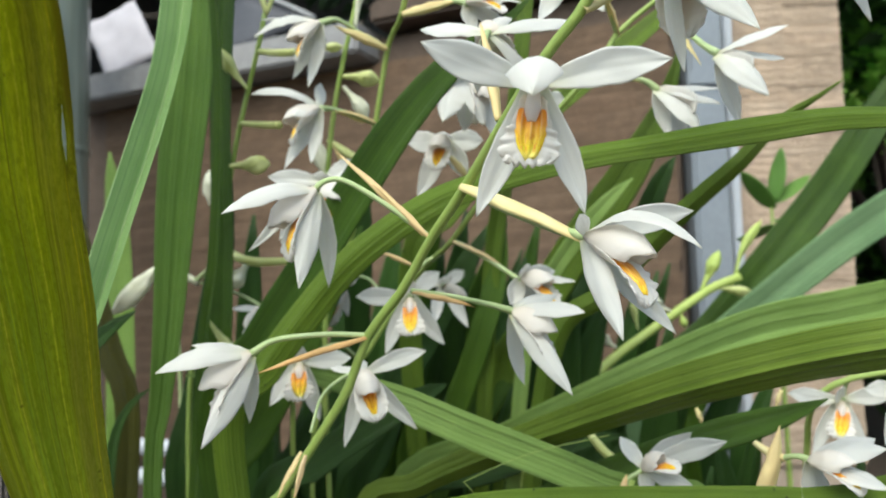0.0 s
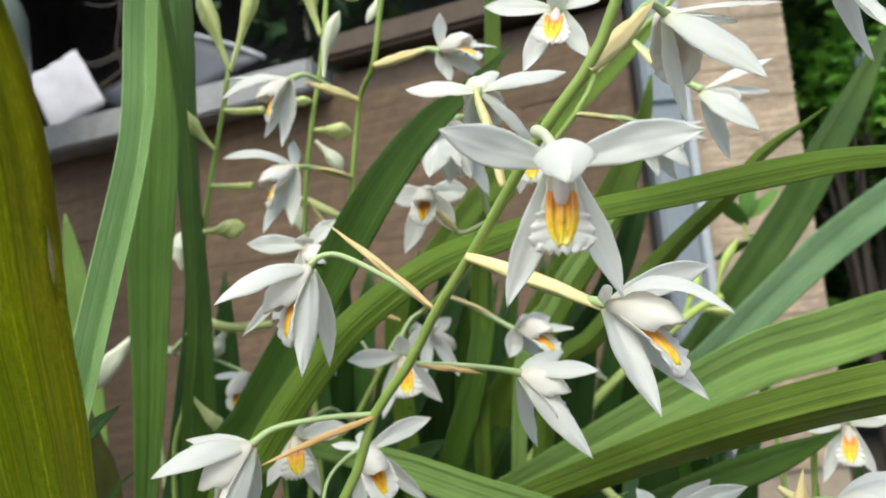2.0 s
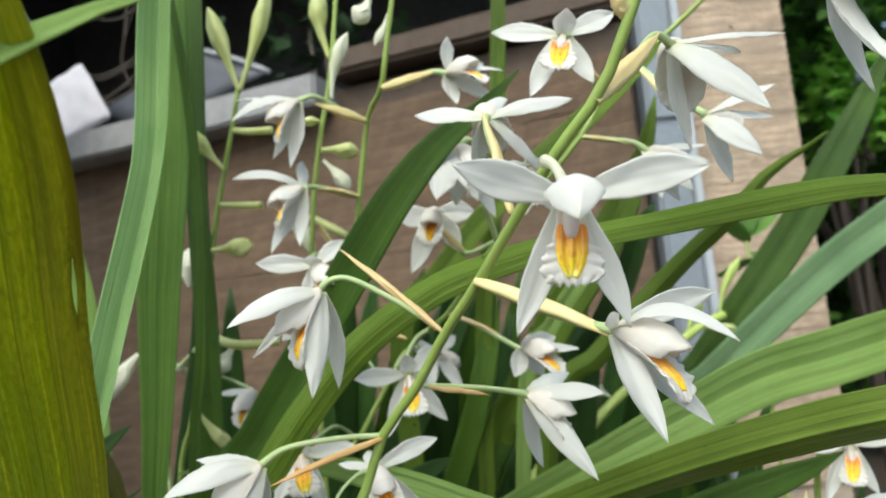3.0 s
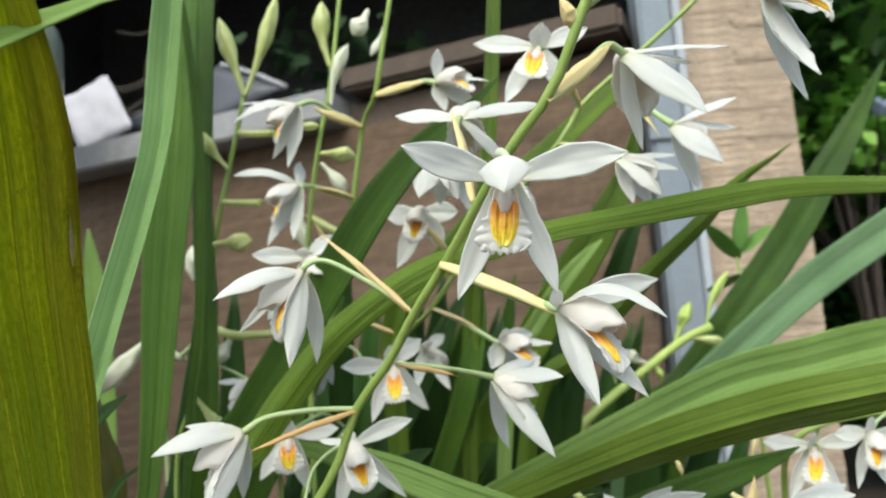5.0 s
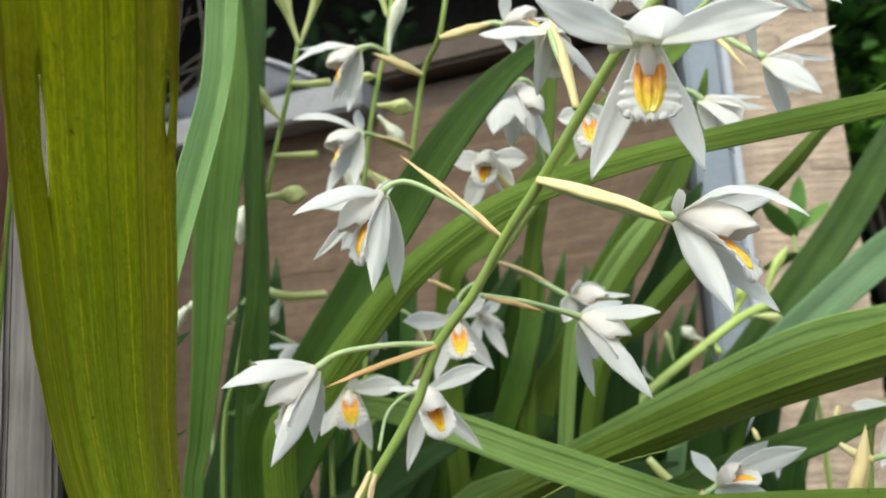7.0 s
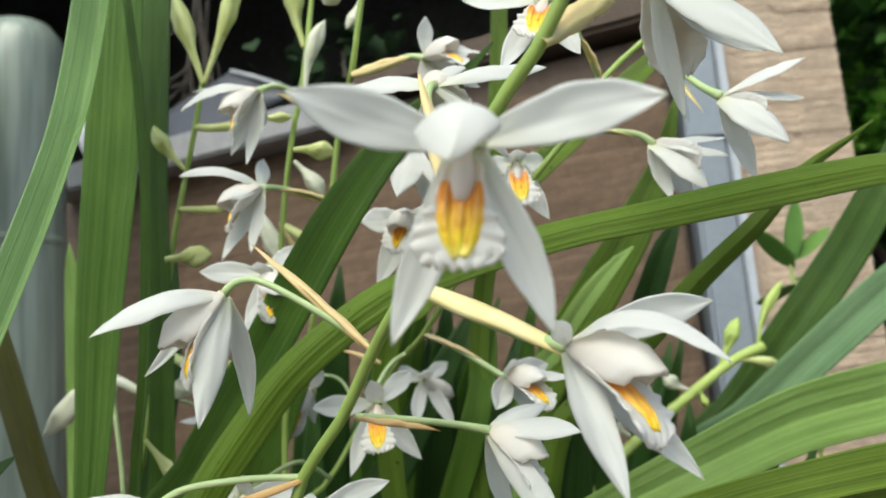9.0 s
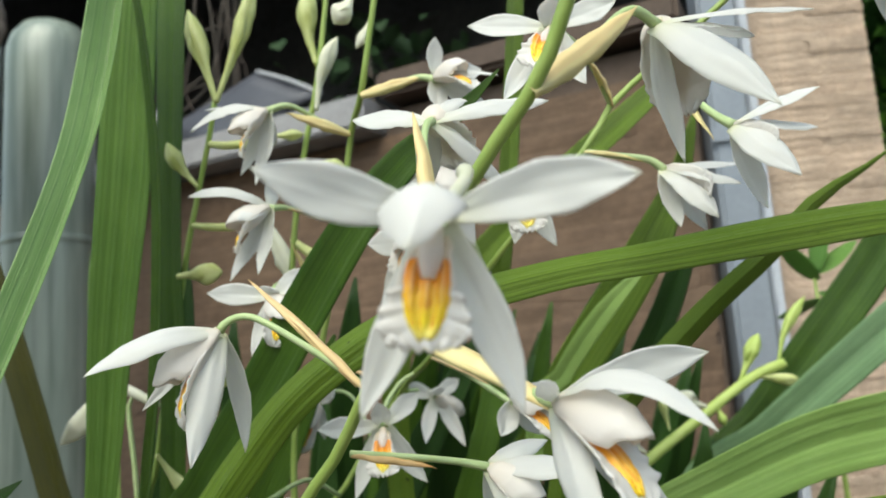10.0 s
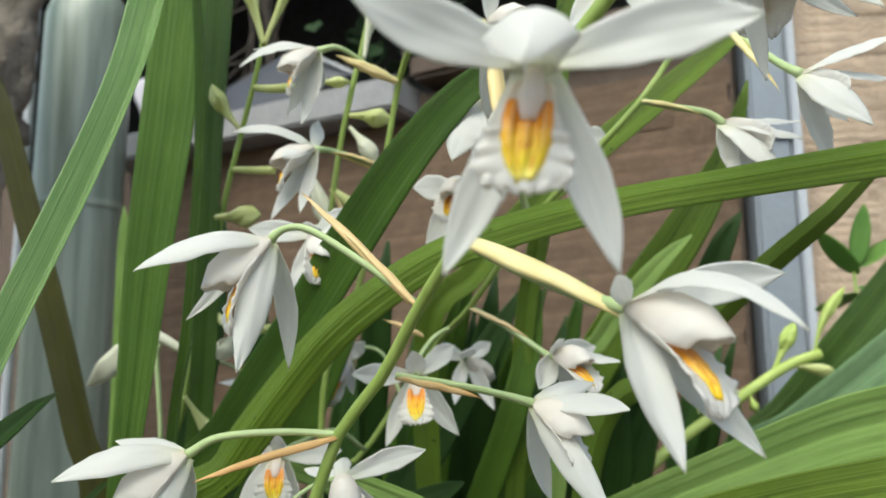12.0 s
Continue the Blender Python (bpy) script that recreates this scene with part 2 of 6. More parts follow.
LEAF_RED = leaf_material("leaf_purple_striped", (0.13, 0.22, 0.03), (0.26, 0.38, 0.06), (0.36, 0.45, 0.14), stripe=(0.092, 0.038, 0.036), spots=0.6, crisp=True,
                         marks=((0.70, 0.2095, 0.25, 0.0105, (0.025, 0.012, 0.008)), (0.70, 0.2095, 0.17, 0.0080, (0.72, 0.58, 0.42)), (0.10, 0.2725, 0.13, 0.0045, (0.03, 0.014, 0.008)), (0.10, 0.2725, 0.08, 0.0030, (0.50, 0.28, 0.10))), share=0.2)


def petal_material():
    m, nt, b, out = nodes_of("white_petal")
    uv = nt.nodes.new("ShaderNodeUVMap").outputs[0]
    sep = nt.nodes.new("ShaderNodeSeparateXYZ")
    nt.links.new(uv, sep.inputs[0])
    veins = noise_of(nt, stretched(nt, uv, (30, 1.2, 1)), 1.0, 3)
    cells = noise_of(nt, stretched(nt, uv, (90, 60, 1)), 1.0, 2)
    col = ramp(nt, sep.outputs[1], [(0.0, (0.78, 0.80, 0.52)), (0.10, (0.81, 0.81, 0.70)), (0.30, (0.825, 0.825, 0.806)), (0.93, (0.825, 0.83, 0.82)), (1.0, (0.80, 0.80, 0.70))])
    col = mixed(nt, ramp(nt, veins, [(0.45, (0, 0, 0)), (0.75, (0.3, 0.3, 0.3))]), col, (0.77, 0.77, 0.72))
    nt.links.new(col, b.inputs["Base Color"])
    b.inputs["Roughness"].default_value = 0.42
    b.inputs["Specular IOR Level"].default_value = 0.35
    bumped(nt, b, sums(nt, "ADD", veins, sums(nt, "MULTIPLY", cells, 0.3)), 0.10, 0.0003)
    thin(nt, b, out, (0.92, 0.925, 0.905), 0.50)
    return m


def lip_material():
    m, nt, b, out = nodes_of("cream_lip")
    uv = nt.nodes.new("ShaderNodeUVMap").outputs[0]
    sep = nt.nodes.new("ShaderNodeSeparateXYZ")
    nt.links.new(uv, sep.inputs[0])
    col = ramp(nt, sep.outputs[1], [(0.0, (0.88, 0.80, 0.58)), (0.16, (0.87, 0.775, 0.66)), (0.42, (0.88, 0.835, 0.775)), (0.56, (0.88, 0.87, 0.85)), (1.0, (0.89, 0.89, 0.88))])
    veins = noise_of(nt, stretched(nt, uv, (30, 2, 1)), 1.0, 3)
    nt.links.new(mixed(nt, sums(nt, "MULTIPLY", veins, 0.14), col, (0.86, 0.74, 0.64)), b.inputs["Base Color"])
    b.inputs["Roughness"].default_value = 0.45
    bumped(nt, b, veins, 0.3, 0.0004)
    thin(nt, b, out, (0.97, 0.93, 0.87), 0.42)
    return m


def callus_material():
    m, nt, b, out = nodes_of("orange_callus")
    uv = nt.nodes.new("ShaderNodeUVMap").outputs[0]
    sep = nt.nodes.new("ShaderNodeSeparateXYZ")
    nt.links.new(uv, sep.inputs[0])
    wander = sums(nt, "MULTIPLY", sums(nt, "SUBTRACT", noise_of(nt, stretched(nt, uv, (9, 5, 1)), 1.0, 4), 0.5), 0.30)
    run = sums(nt, "ADD", sep.outputs[1], wander)
    along = ramp(nt, run, [(0.0, (0.70, 0.22, 0.005)), (0.30, (0.76, 0.27, 0.005)), (0.46, (0.90, 0.47, 0.02)), (0.62, (0.92, 0.60, 0.02)), (0.80, (0.93, 0.73, 0.03)), (1.0, (0.93, 0.82, 0.22))])
    keel = sums(nt, "COSINE", sums(nt, "MULTIPLY", sums(nt, "SUBTRACT", sep.outputs[0], 0.5), 18.85))
    upper = ramp(nt, sep.outputs[1], [(0.0, (0.9, 0.9, 0.9)), (0.4, (0.75, 0.75, 0.75)), (0.68, (0, 0, 0))])
    pale = sums(nt, "MULTIPLY", ramp(nt, keel, [(0.72, (0, 0, 0)), (0.99, (0.38, 0.38, 0.38))]), upper)
    streak = noise_of(nt, stretched(nt, uv, (22, 3, 1)), 1.0, 4)
    teeth = sums(nt, "MULTIPLY", ramp(nt, streak, [(0.53, (0, 0, 0)), (0.59, (0.95, 0.95, 0.95))]), ramp(nt, sep.outputs[1], [(0.45, (0, 0, 0)), (0.62, (1, 1, 1)), (0.82, (1, 1, 1)), (0.92, (0, 0, 0))]))
    col = mixed(nt, teeth, along, (0.66, 0.17, 0.004))
    col = mixed(nt, pale, col, (0.93, 0.72, 0.45))
    nt.links.new(col, b.inputs["Base Color"])
    b.inputs["Roughness"].default_value = 0.38
    bumped(nt, b, sums(nt, "ADD", keel, streak), 0.4, 0.0004)
    return m


def stem_material(name, a, c, share=0.0, rough=0.45, fleck=None, keel=None):
    m, nt, b, out = nodes_of(name)
    uv = nt.nodes.new("ShaderNodeUVMap").outputs[0]
    co = nt.nodes.new("ShaderNodeTexCoord").outputs["Object"]
    n1, n2 = noise_of(nt, co, 90.0), noise_of(nt, stretched(nt, uv, (24, 3, 1)), 1.0, 3)
    col = ramp(nt, mixed(nt, 0.5, n1, n2), [(0.35, a), (0.66, c)])
    if fleck:
        sep = nt.nodes.new("ShaderNodeSeparateXYZ")
        nt.links.new(uv, sep.inputs[0])
        worn = sums(nt, "ADD", sums(nt, "MULTIPLY", sep.outputs[1], 0.28), n2)
        col = mixed(nt, ramp(nt, worn, [(0.64, (0, 0, 0)), (0.84, (1, 1, 1))]), col, fleck)
    if keel:
        half = nt.nodes.new("ShaderNodeSeparateXYZ")
        nt.links.new(uv, half.inputs[0])
        edge = sums(nt, "ADD", half.outputs[0], sums(nt, "MULTIPLY", sums(nt, "SUBTRACT", n2, 0.5), 0.25))
        col = mixed(nt, ramp(nt, edge, [(0.46, (0, 0, 0)), (0.54, (0.8, 0.8, 0.8))]), col, keel)
    nt.links.new(col, b.inputs["Base Color"])
    b.inputs["Roughness"].default_value = rough
    bumped(nt, b, n2, 0.3, 0.0005)
    if share:
        thin(nt, b, out, c, share)
    return m


PETAL, LIP, CALLUS = petal_material(), lip_material(), callus_material()
STEM = stem_material("stem_green", (0.235, 0.345, 0.066), (0.37, 0.485, 0.135))
STEM_PALE = stem_material("pedicel_green", (0.36, 0.48, 0.20), (0.52, 0.62, 0.34))
BRACT = stem_material("bract_tan", (0.72, 0.52, 0.25), (0.88, 0.75, 0.47), 0.12, 0.5, (0.68, 0.43, 0.18), (0.79, 0.57, 0.28))
BRACT_BROWN = stem_material("bract_brown", (0.64, 0.42, 0.18), (0.80, 0.61, 0.32), 0.12, 0.5, (0.56, 0.29, 0.10), (0.62, 0.36, 0.13))
BRACT_YELLOW = stem_material("bract_yellow", (0.82, 0.69, 0.29), (0.90, 0.84, 0.49), 0.18, 0.5, (0.86, 0.66, 0.30), (0.87, 0.68, 0.34))
BUD = stem_material("bud_green", (0.54, 0.60, 0.20), (0.77, 0.81, 0.42), 0.25)
YOUNG = stem_material("young_green", (0.42, 0.55, 0.12), (0.58, 0.70, 0.22), 0.1)
BUD_WHITE = stem_material("bud_white", (0.74, 0.76, 0.56), (0.84, 0.84, 0.72), 0.25)


# ---- mesh helpers ----
def link(name, verts, faces, uvs, material, parent=None, label=""):
    me = bpy.data.meshes.new(name)
    me.from_pydata([tuple(v) for v in verts], [], faces)
    if uvs is not None:
        layer = me.uv_layers.new(name="UVMap")
        for loop in me.loops:
            layer.data[loop.index].uv = uvs[loop.vertex_index]
    me.polygons.foreach_set("use_smooth", [True] * len(me.polygons))
    me.materials.append(material)
    me.update()
    ob = new(name, me)
    if parent:
        ob.parent = parent
    if label:
        ob["label"] = label
    return ob


def part(name, bm, material, parent=None, label="", smooth=False):
    me = bpy.data.meshes.new(name)
    bm.to_mesh(me)
    bm.free()
    if smooth:
        me.polygons.foreach_set("use_smooth", [True] * len(me.polygons))
    me.materials.append(material)
    ob = new(name, me)
    if parent:
        ob.parent = parent
    if label:
        ob["label"] = label
    return ob


def bevelled_box(lo, hi, bevel=0.003, turn=None):
    bm = bmesh.new()
    bmesh.ops.create_cube(bm, size=1)
    lo, hi = Vector(lo), Vector(hi)
    for v in bm.verts:
        v.co = Vector([lo[i] + (hi[i] - lo[i]) * (v.co[i] + 0.5) for i in range(3)])
    if bevel:
        bmesh.ops.bevel(bm, geom=bm.edges[:], offset=bevel, segments=2, affect="EDGES")
    if turn:
        bmesh.ops.transform(bm, matrix=turn, verts=bm.verts)
    return bm


def glide(points, count):
    """Catmull-Rom through the points (any dimension), evenly in arc length."""
    p = np.array(points, float)
    p = np.vstack([2 * p[0] - p[1], p, 2 * p[-1] - p[-2]])
    fine = []
    for i in range(1, len(p) - 2):
        for s in np.linspace(0, 1, 12, endpoint=False):
            a, b, c, d = p[i - 1], p[i], p[i + 1], p[i + 2]
            fine.append(0.5 * (2 * b + (c - a) * s + (2 * a - 5 * b + 4 * c - d) * s * s + (3 * b - a - 3 * c + d) * s**3))
    fine.append(p[-2])
    fine = np.array(fine)
    run = np.r_[0, np.cumsum(np.linalg.norm(np.diff(fine[:, :3], axis=0), axis=1))]
    at = np.linspace(0, run[-1], count)
    return np.stack([np.interp(at, run, fine[:, k]) for k in range(fine.shape[1])], 1), run[-1]


def tube(points, radii, sides=10, count=24):
    """A closed round stalk along the points, with the radii at them."""
    q, _ = glide([(*p, r) for p, r in zip(points, radii)], count)
    verts, faces, uvs = [], [], []
    ref = None
    for i in range(count):
        t = Vector(q[min(i + 1, count - 1)][:3] - q[max(i - 1, 0)][:3]).normalized()
        ref = (ref - t * ref.dot(t)).normalized() if ref else t.orthogonal().normalized()
        side = t.cross(ref)
        for k in range(sides):
            a = 2 * math.pi * k / sides
            verts.append(Vector(q[i][:3]) + (ref * math.cos(a) + side * math.sin(a)) * max(q[i][3], 1e-4))
            uvs.append((abs(2 * k / sides - 1), i / (count - 1)))
    for i in range(count - 1):
        for k in range(sides):
            n = (k + 1) % sides
            faces.append((i * sides + k, i * sides + n, (i + 1) * sides + n, (i + 1) * sides + k))
    for end, order in ((0, -1), (count - 1, 1)):
        verts.append(Vector(q[end][:3]))
        uvs.append((0.5, float(end > 0)))
        for k in range(sides):
            tri = (end * sides + k, end * sides + (k + 1) % sides, len(verts) - 1)
            faces.append(tri if order > 0 else tri[::-1])
    return verts, faces, uvs


def sheet(rows, thick, slit=None):
    """A closed thin sheet from a grid of points with normals: rows[i][j] = (point, normal, uv)."""
    n, m = len(rows), len(rows[0])
    verts, faces, uvs = [], [], []
    for side in (1, -1):
        for i in range(n):
            for j in range(m):
                p, nrm, uv = rows[i][j]
                edge = 0.15 if j in (0, m - 1) or i in (0, n - 1) else 1.0
                verts.append(p + nrm * (side * thick * 0.5 * edge))
                uvs.append(uv)
    off = n * m
    skip = slit or (lambda i, j: False)
    for i in range(n - 1):
        for j in range(m - 1):
            if skip(i, j):
                continue
            a, b, c, d = i * m + j, i * m + j + 1, (i + 1) * m + j + 1, (i + 1) * m + j
            faces.append((a, b, c, d))
            faces.append((d + off, c + off, b + off, a + off))
    rim = [(0, j) for j in range(m)] + [(i, m - 1) for i in range(1, n)] + [(n - 1, j) for j in range(m - 2, -1, -1)] + [(i, 0) for i in range(n - 2, 0, -1)]
    for k in range(len(rim)):
        a, b = rim[k], rim[(k + 1) % len(rim)]
        a, b = a[0] * m + a[1], b[0] * m + b[1]
        faces.append((b, a, a + off, b + off))
    return verts, faces, uvs


# ---- leaves ----
def leaf(plant, spine, material, base, face=(0, -1, 0.15), turn=0.0, fold=0.12, ribs=3, rib=0.03, wave=0.0, label="", slits=(), across=19, along=64):
    """A long strap leaf, pleated along its veins, from its tip (first point of the spine) down to its foot on the soil."""
    b = Vector(base)
    last = Vector(spine[-1][:3])
    foot = [(*(last + (b - last) * s), spine[-1][3] * (1 - 0.55 * s)) for s in (0.35, 0.7, 1.0)]
    q, length = glide(list(spine) + foot, along)
    rows = []
    face = Vector(face).normalized()
    seed = random.random() * 20
    for i in range(along):
        t = Vector(q[min(i + 1, along - 1)][:3] - q[max(i - 1, 0)][:3]).normalized()
        side = t.cross(face).normalized()
        up = side.cross(t).normalized()
        r = Matrix.Rotation(radians(turn), 3, t)
        side, up = r @ side, r @ up
        row = []
        w = max(q[i][3], 4e-4)
        v = i / (along - 1)
        for j in range(across):
            u = j / (across - 1)
            x = 2 * u - 1
            for u0, v0, v1, gap in slits:
                if v0 < v < v1 and abs(u - u0) < 0.75 / (across - 1):
                    x = 2 * u0 - 1 + math.copysign(gap * math.sin(math.pi * (v - v0) / (v1 - v0)), u - u0)
            h = fold * w * abs(x) - 0.5 * fold * w
            crest = 1 - 2 * abs((ribs * u + 0.13 * math.sin(u * 7 + seed)) % 1.0 - 0.5) * 2
            h += 0.6 * rib * w * (0.7 * crest + 0.3 * math.cos(math.pi * ribs * 4.6 * u + seed)) * (1 - 0.4 * abs(x))
            h += wave * w * math.sin(v * 17 + seed) * x
            h += 0.012 * w * noise.noise(Vector((u * 5, v * 26, seed)))
            edge = 1 + 0.012 * noise.noise(Vector((v * 60, seed, 3.0 if x > 0 else 7.0)))
            row.append((Vector(q[i][:3]) + side * (x * w * 0.5 * edge) + up * h, up, (u, v)))
        rows.append(row)

    def cut(i, j):
        v, u = (i + 0.5) / (along - 1), (j + 0.5) / (across - 1)
        return any(v0 < v < v1 and abs(u - u0) < 0.51 / (across - 1) for u0, v0, v1, gap in slits)

    verts, faces, uvs = sheet(rows, 0.0006, cut)
    return link("leaf", verts, faces, uvs, material, plant, label)


def plant(label, base):
    e = new("orchid_plant")
    e.empty_display_size = 0.02
    return tagged(e, label, "plant", "orchid plants")


# ---- flowers ----
def outline(s, peak):
    a = 0.62 * peak / 0.5
    c = 0.78 * (1 - peak) / 0.5
    return (s + 0.02) ** a * max(1 - s, 0) ** c / ((peak + 0.02) ** a * (1 - peak) ** c)


def blade(s, peak, claw):
    """Half width along a petal: a narrow foot, the belly at its peak and an acute tip."""
    if s < peak:
        return claw + (1 - claw) * math.sin(math.pi / 2 * s / peak) ** 1.15
    return max(math.cos(math.pi / 2 * (s - peak) / (1 - peak)), 0) ** 0.90


def tepal(name, flower, base, tip, width, forward, bow=0.06, cup=0.25, peak=0.45, over=None, claw=0.45):
    b, d = Vector(base), Vector(tip) - Vector(base)
    length = d.length
    d.normalize()
    c = max(-0.97, min(0.97, d.dot(forward)))
    out = d - forward * d.dot(forward)
    out = out.normalized() if out.length > 1e-3 else d.orthogonal().normalized()
    n = forward * math.sqrt(1 - c * c) - out * c
    n = (n - d * n.dot(d)).normalized()
    ahead = Vector((0, -0.85, 0.5))
    ahead = ahead - d * ahead.dot(d)
    n = (n * 0.55 + ahead * (0.8 if n.dot(ahead) >= 0 else -0.8)).normalized()
    if over:
        n = (d * d.dot(Vector(over)) - Vector(over)).normalized()
    side = d.cross(n).normalized()
    seed = random.random() * 30
    skew, turned = random.uniform(-0.03, 0.03), random.uniform(-0.25, 0.25)
    hook = random.uniform(0.3, 1.0) * random.choice((-1, 1))
    rows = []
    for i in range(27):
        s = i / 26
        hw = max(0.5 * width * blade(s, peak, claw), 0.00010)
        row = []
        for j in range(15):
            x = j / 7 - 1
            lift = bow * length * (4 * s * (1 - s)) - 0.10 * length * s**4 * abs(bow) * 4
            lift += cup * hw * (x * x - 0.3) - 0.05 * hw * math.exp(-(x / 0.16) ** 2) * (1 - s * s)
            lift += 0.012 * hw * math.cos(x * 13 + seed) * (1 - abs(x))
            lift += 0.055 * width * noise.noise(Vector((x * 1.5, s * 4, seed))) + turned * hw * x * s
            lift += 0.10 * hw * abs(x) ** 3 * noise.noise(Vector((s * 11, seed, 5.0 if x > 0 else 1.0)))
            rim = 1 + 0.07 * noise.noise(Vector((s * 7, seed, 2.0 if x > 0 else 9.0))) * abs(x)
            bend = skew * length * math.sin(math.pi * s) + hook * 0.0011 * max(0.0, s - 0.82) / 0.18 * (s - 0.6)
            row.append((b + d * (length * s) + n * lift + side * (hw * x * rim + bend), n, (j / 14, s)))
        rows.append(row)
    verts, faces, uvs = sheet(rows, 0.00028)
    return link(name, verts, faces, uvs, PETAL, flower)


def lip_point(b, d, n, side, length, k, u, v, seed):
    """A point of the lip of a flower that faces ahead: a shallow boat that opens into a frilled end."""
    arc = float(np.interp(v, (0, 0.15, 0.4, 0.55, 0.66, 0.80, 0.92, 0.98, 1.0), (0.0024, 0.0040, 0.0046, 0.0050, 0.0062, 0.0070, 0.0068, 0.0056, 0.0044))) * k
    bend = float(np.interp(v, (0, 0.25, 0.45, 0.65, 1.0), (0.9, 1.35, 0.9, 0.40, 0.22)))
    r = arc / bend
    a = u * bend
    p = b + d * (length * v) + n * (0.10 * length * math.sin(math.pi * v) - 0.05 * length * max(0, v - 0.60) - 0.0015)
    p = p + side * (r * math.sin(a)) + n * (r * (1 - math.cos(a)))
    return frilled(p, d, n, side, k, u, v, seed, 0.42)


def frilled(p, d, n, side, k, u, v, seed, start):
    """The wavy rim of a lip, from start to its end."""
    frill = max(0.0, min(1.0, (v - start) * 5)) * k
    rim = abs(u) ** 2.2
    rim *= 0.75 + 0.6 * noise.noise(Vector((v * 9, seed, 4.0 if u > 0 else 8.0)))
    wavy = math.sin(v * 46 - abs(u) * 5 + seed + (1.1 if u > 0 else 0)) + 0.5 * math.sin(v * 79 - abs(u) * 9 + 2 * seed + (2.0 if u > 0 else 0))
    p = p + n * (0.00055 * frill * rim * wavy) + side * (math.copysign(0.00045, u) * frill * rim * math.sin(v * 46 + seed + 1.5 + (1.1 if u > 0 else 0)))
    end = max(0.0, v - 0.8) * 5 * k
    return p + n * (0.00055 * end * math.sin(u * 15 + seed)) + d * (0.00050 * end * math.cos(u * 17 + seed) - 0.0008 * end * u * u)


def hood_point(b, d, n, side, length, u, v, seed):
    """A point of the arched hood over the lip: its crown, its two rims and the notched mouth."""
    v = v * (1 - 0.07 * math.exp(-((abs(u) - 0.72) / 0.13) ** 2) + 0.05 * math.exp(-((abs(u) - 0.35) / 0.2) ** 2) + 0.02 * noise.noise(Vector((u * 6, v, seed))))
    knots = (0, 0.12, 0.35, 0.65, 1.0)
    crown = d * float(np.interp(v, knots, (-0.01, 0.03, 0.20, 0.42, 0.66))) + n * float(np.interp(v, knots, (0.04, 0.18, 0.37, 0.47, 0.46)))
    rim = d * float(np.interp(v, knots, (0, 0.10, 0.28, 0.44, 0.58))) + n * float(np.interp(v, knots, (0, 0.03, 0.10, 0.17, 0.24)))
    wide = float(np.interp(v, (0, 0.15, 0.45, 0.8, 1.0), (0.06, 0.15, 0.20, 0.20, 0.15)))
    a = u * 1.65
    return b + (rim + (crown - rim) * math.cos(a) + side * (wide * math.sin(a) * (1 + 0.04 * noise.noise(Vector((u * 2, v * 3, seed)))))) * length


def tongue_point(b, d, n, side, length, u, v, seed):
    """A point of the lip of a nodding flower: a trough at its foot, then a frilled tongue that curls back."""
    knots = (0, 0.3, 0.55, 0.78, 0.92, 1.0)
    spine = d * (v - 0.10 * max(0.0, v - 0.9)) + n * float(np.interp(v, knots, (-0.02, 0.02, 0.12, 0.15, 0.12, 0.07)))
    wide = float(np.interp(v, (0, 0.15, 0.4, 0.6, 0.8, 0.93, 1.0), (0.06, 0.18, 0.27, 0.27, 0.27, 0.21, 0.09)))
    bend = float(np.interp(v, (0, 0.35, 0.55, 0.75, 1.0), (1.0, 0.85, 0.50, 0.30, 0.15)))
    r = wide / (bend if abs(bend) > 0.05 else 0.05)
    p = b + (spine + side * (r * math.sin(u * bend)) + n * (r * (1 - math.cos(u * bend)))) * length
    return frilled(p, d, n, side, 0.75 * length / 0.024, u, v, seed, 0.50)


def facing(point, u, v):
    """Where a surface lies at u, v, and its normal there."""
    p = point(u, v)
    return p, (point(u + 0.02, v) - p).cross(point(u, v + 0.02) - p).normalized() * -1


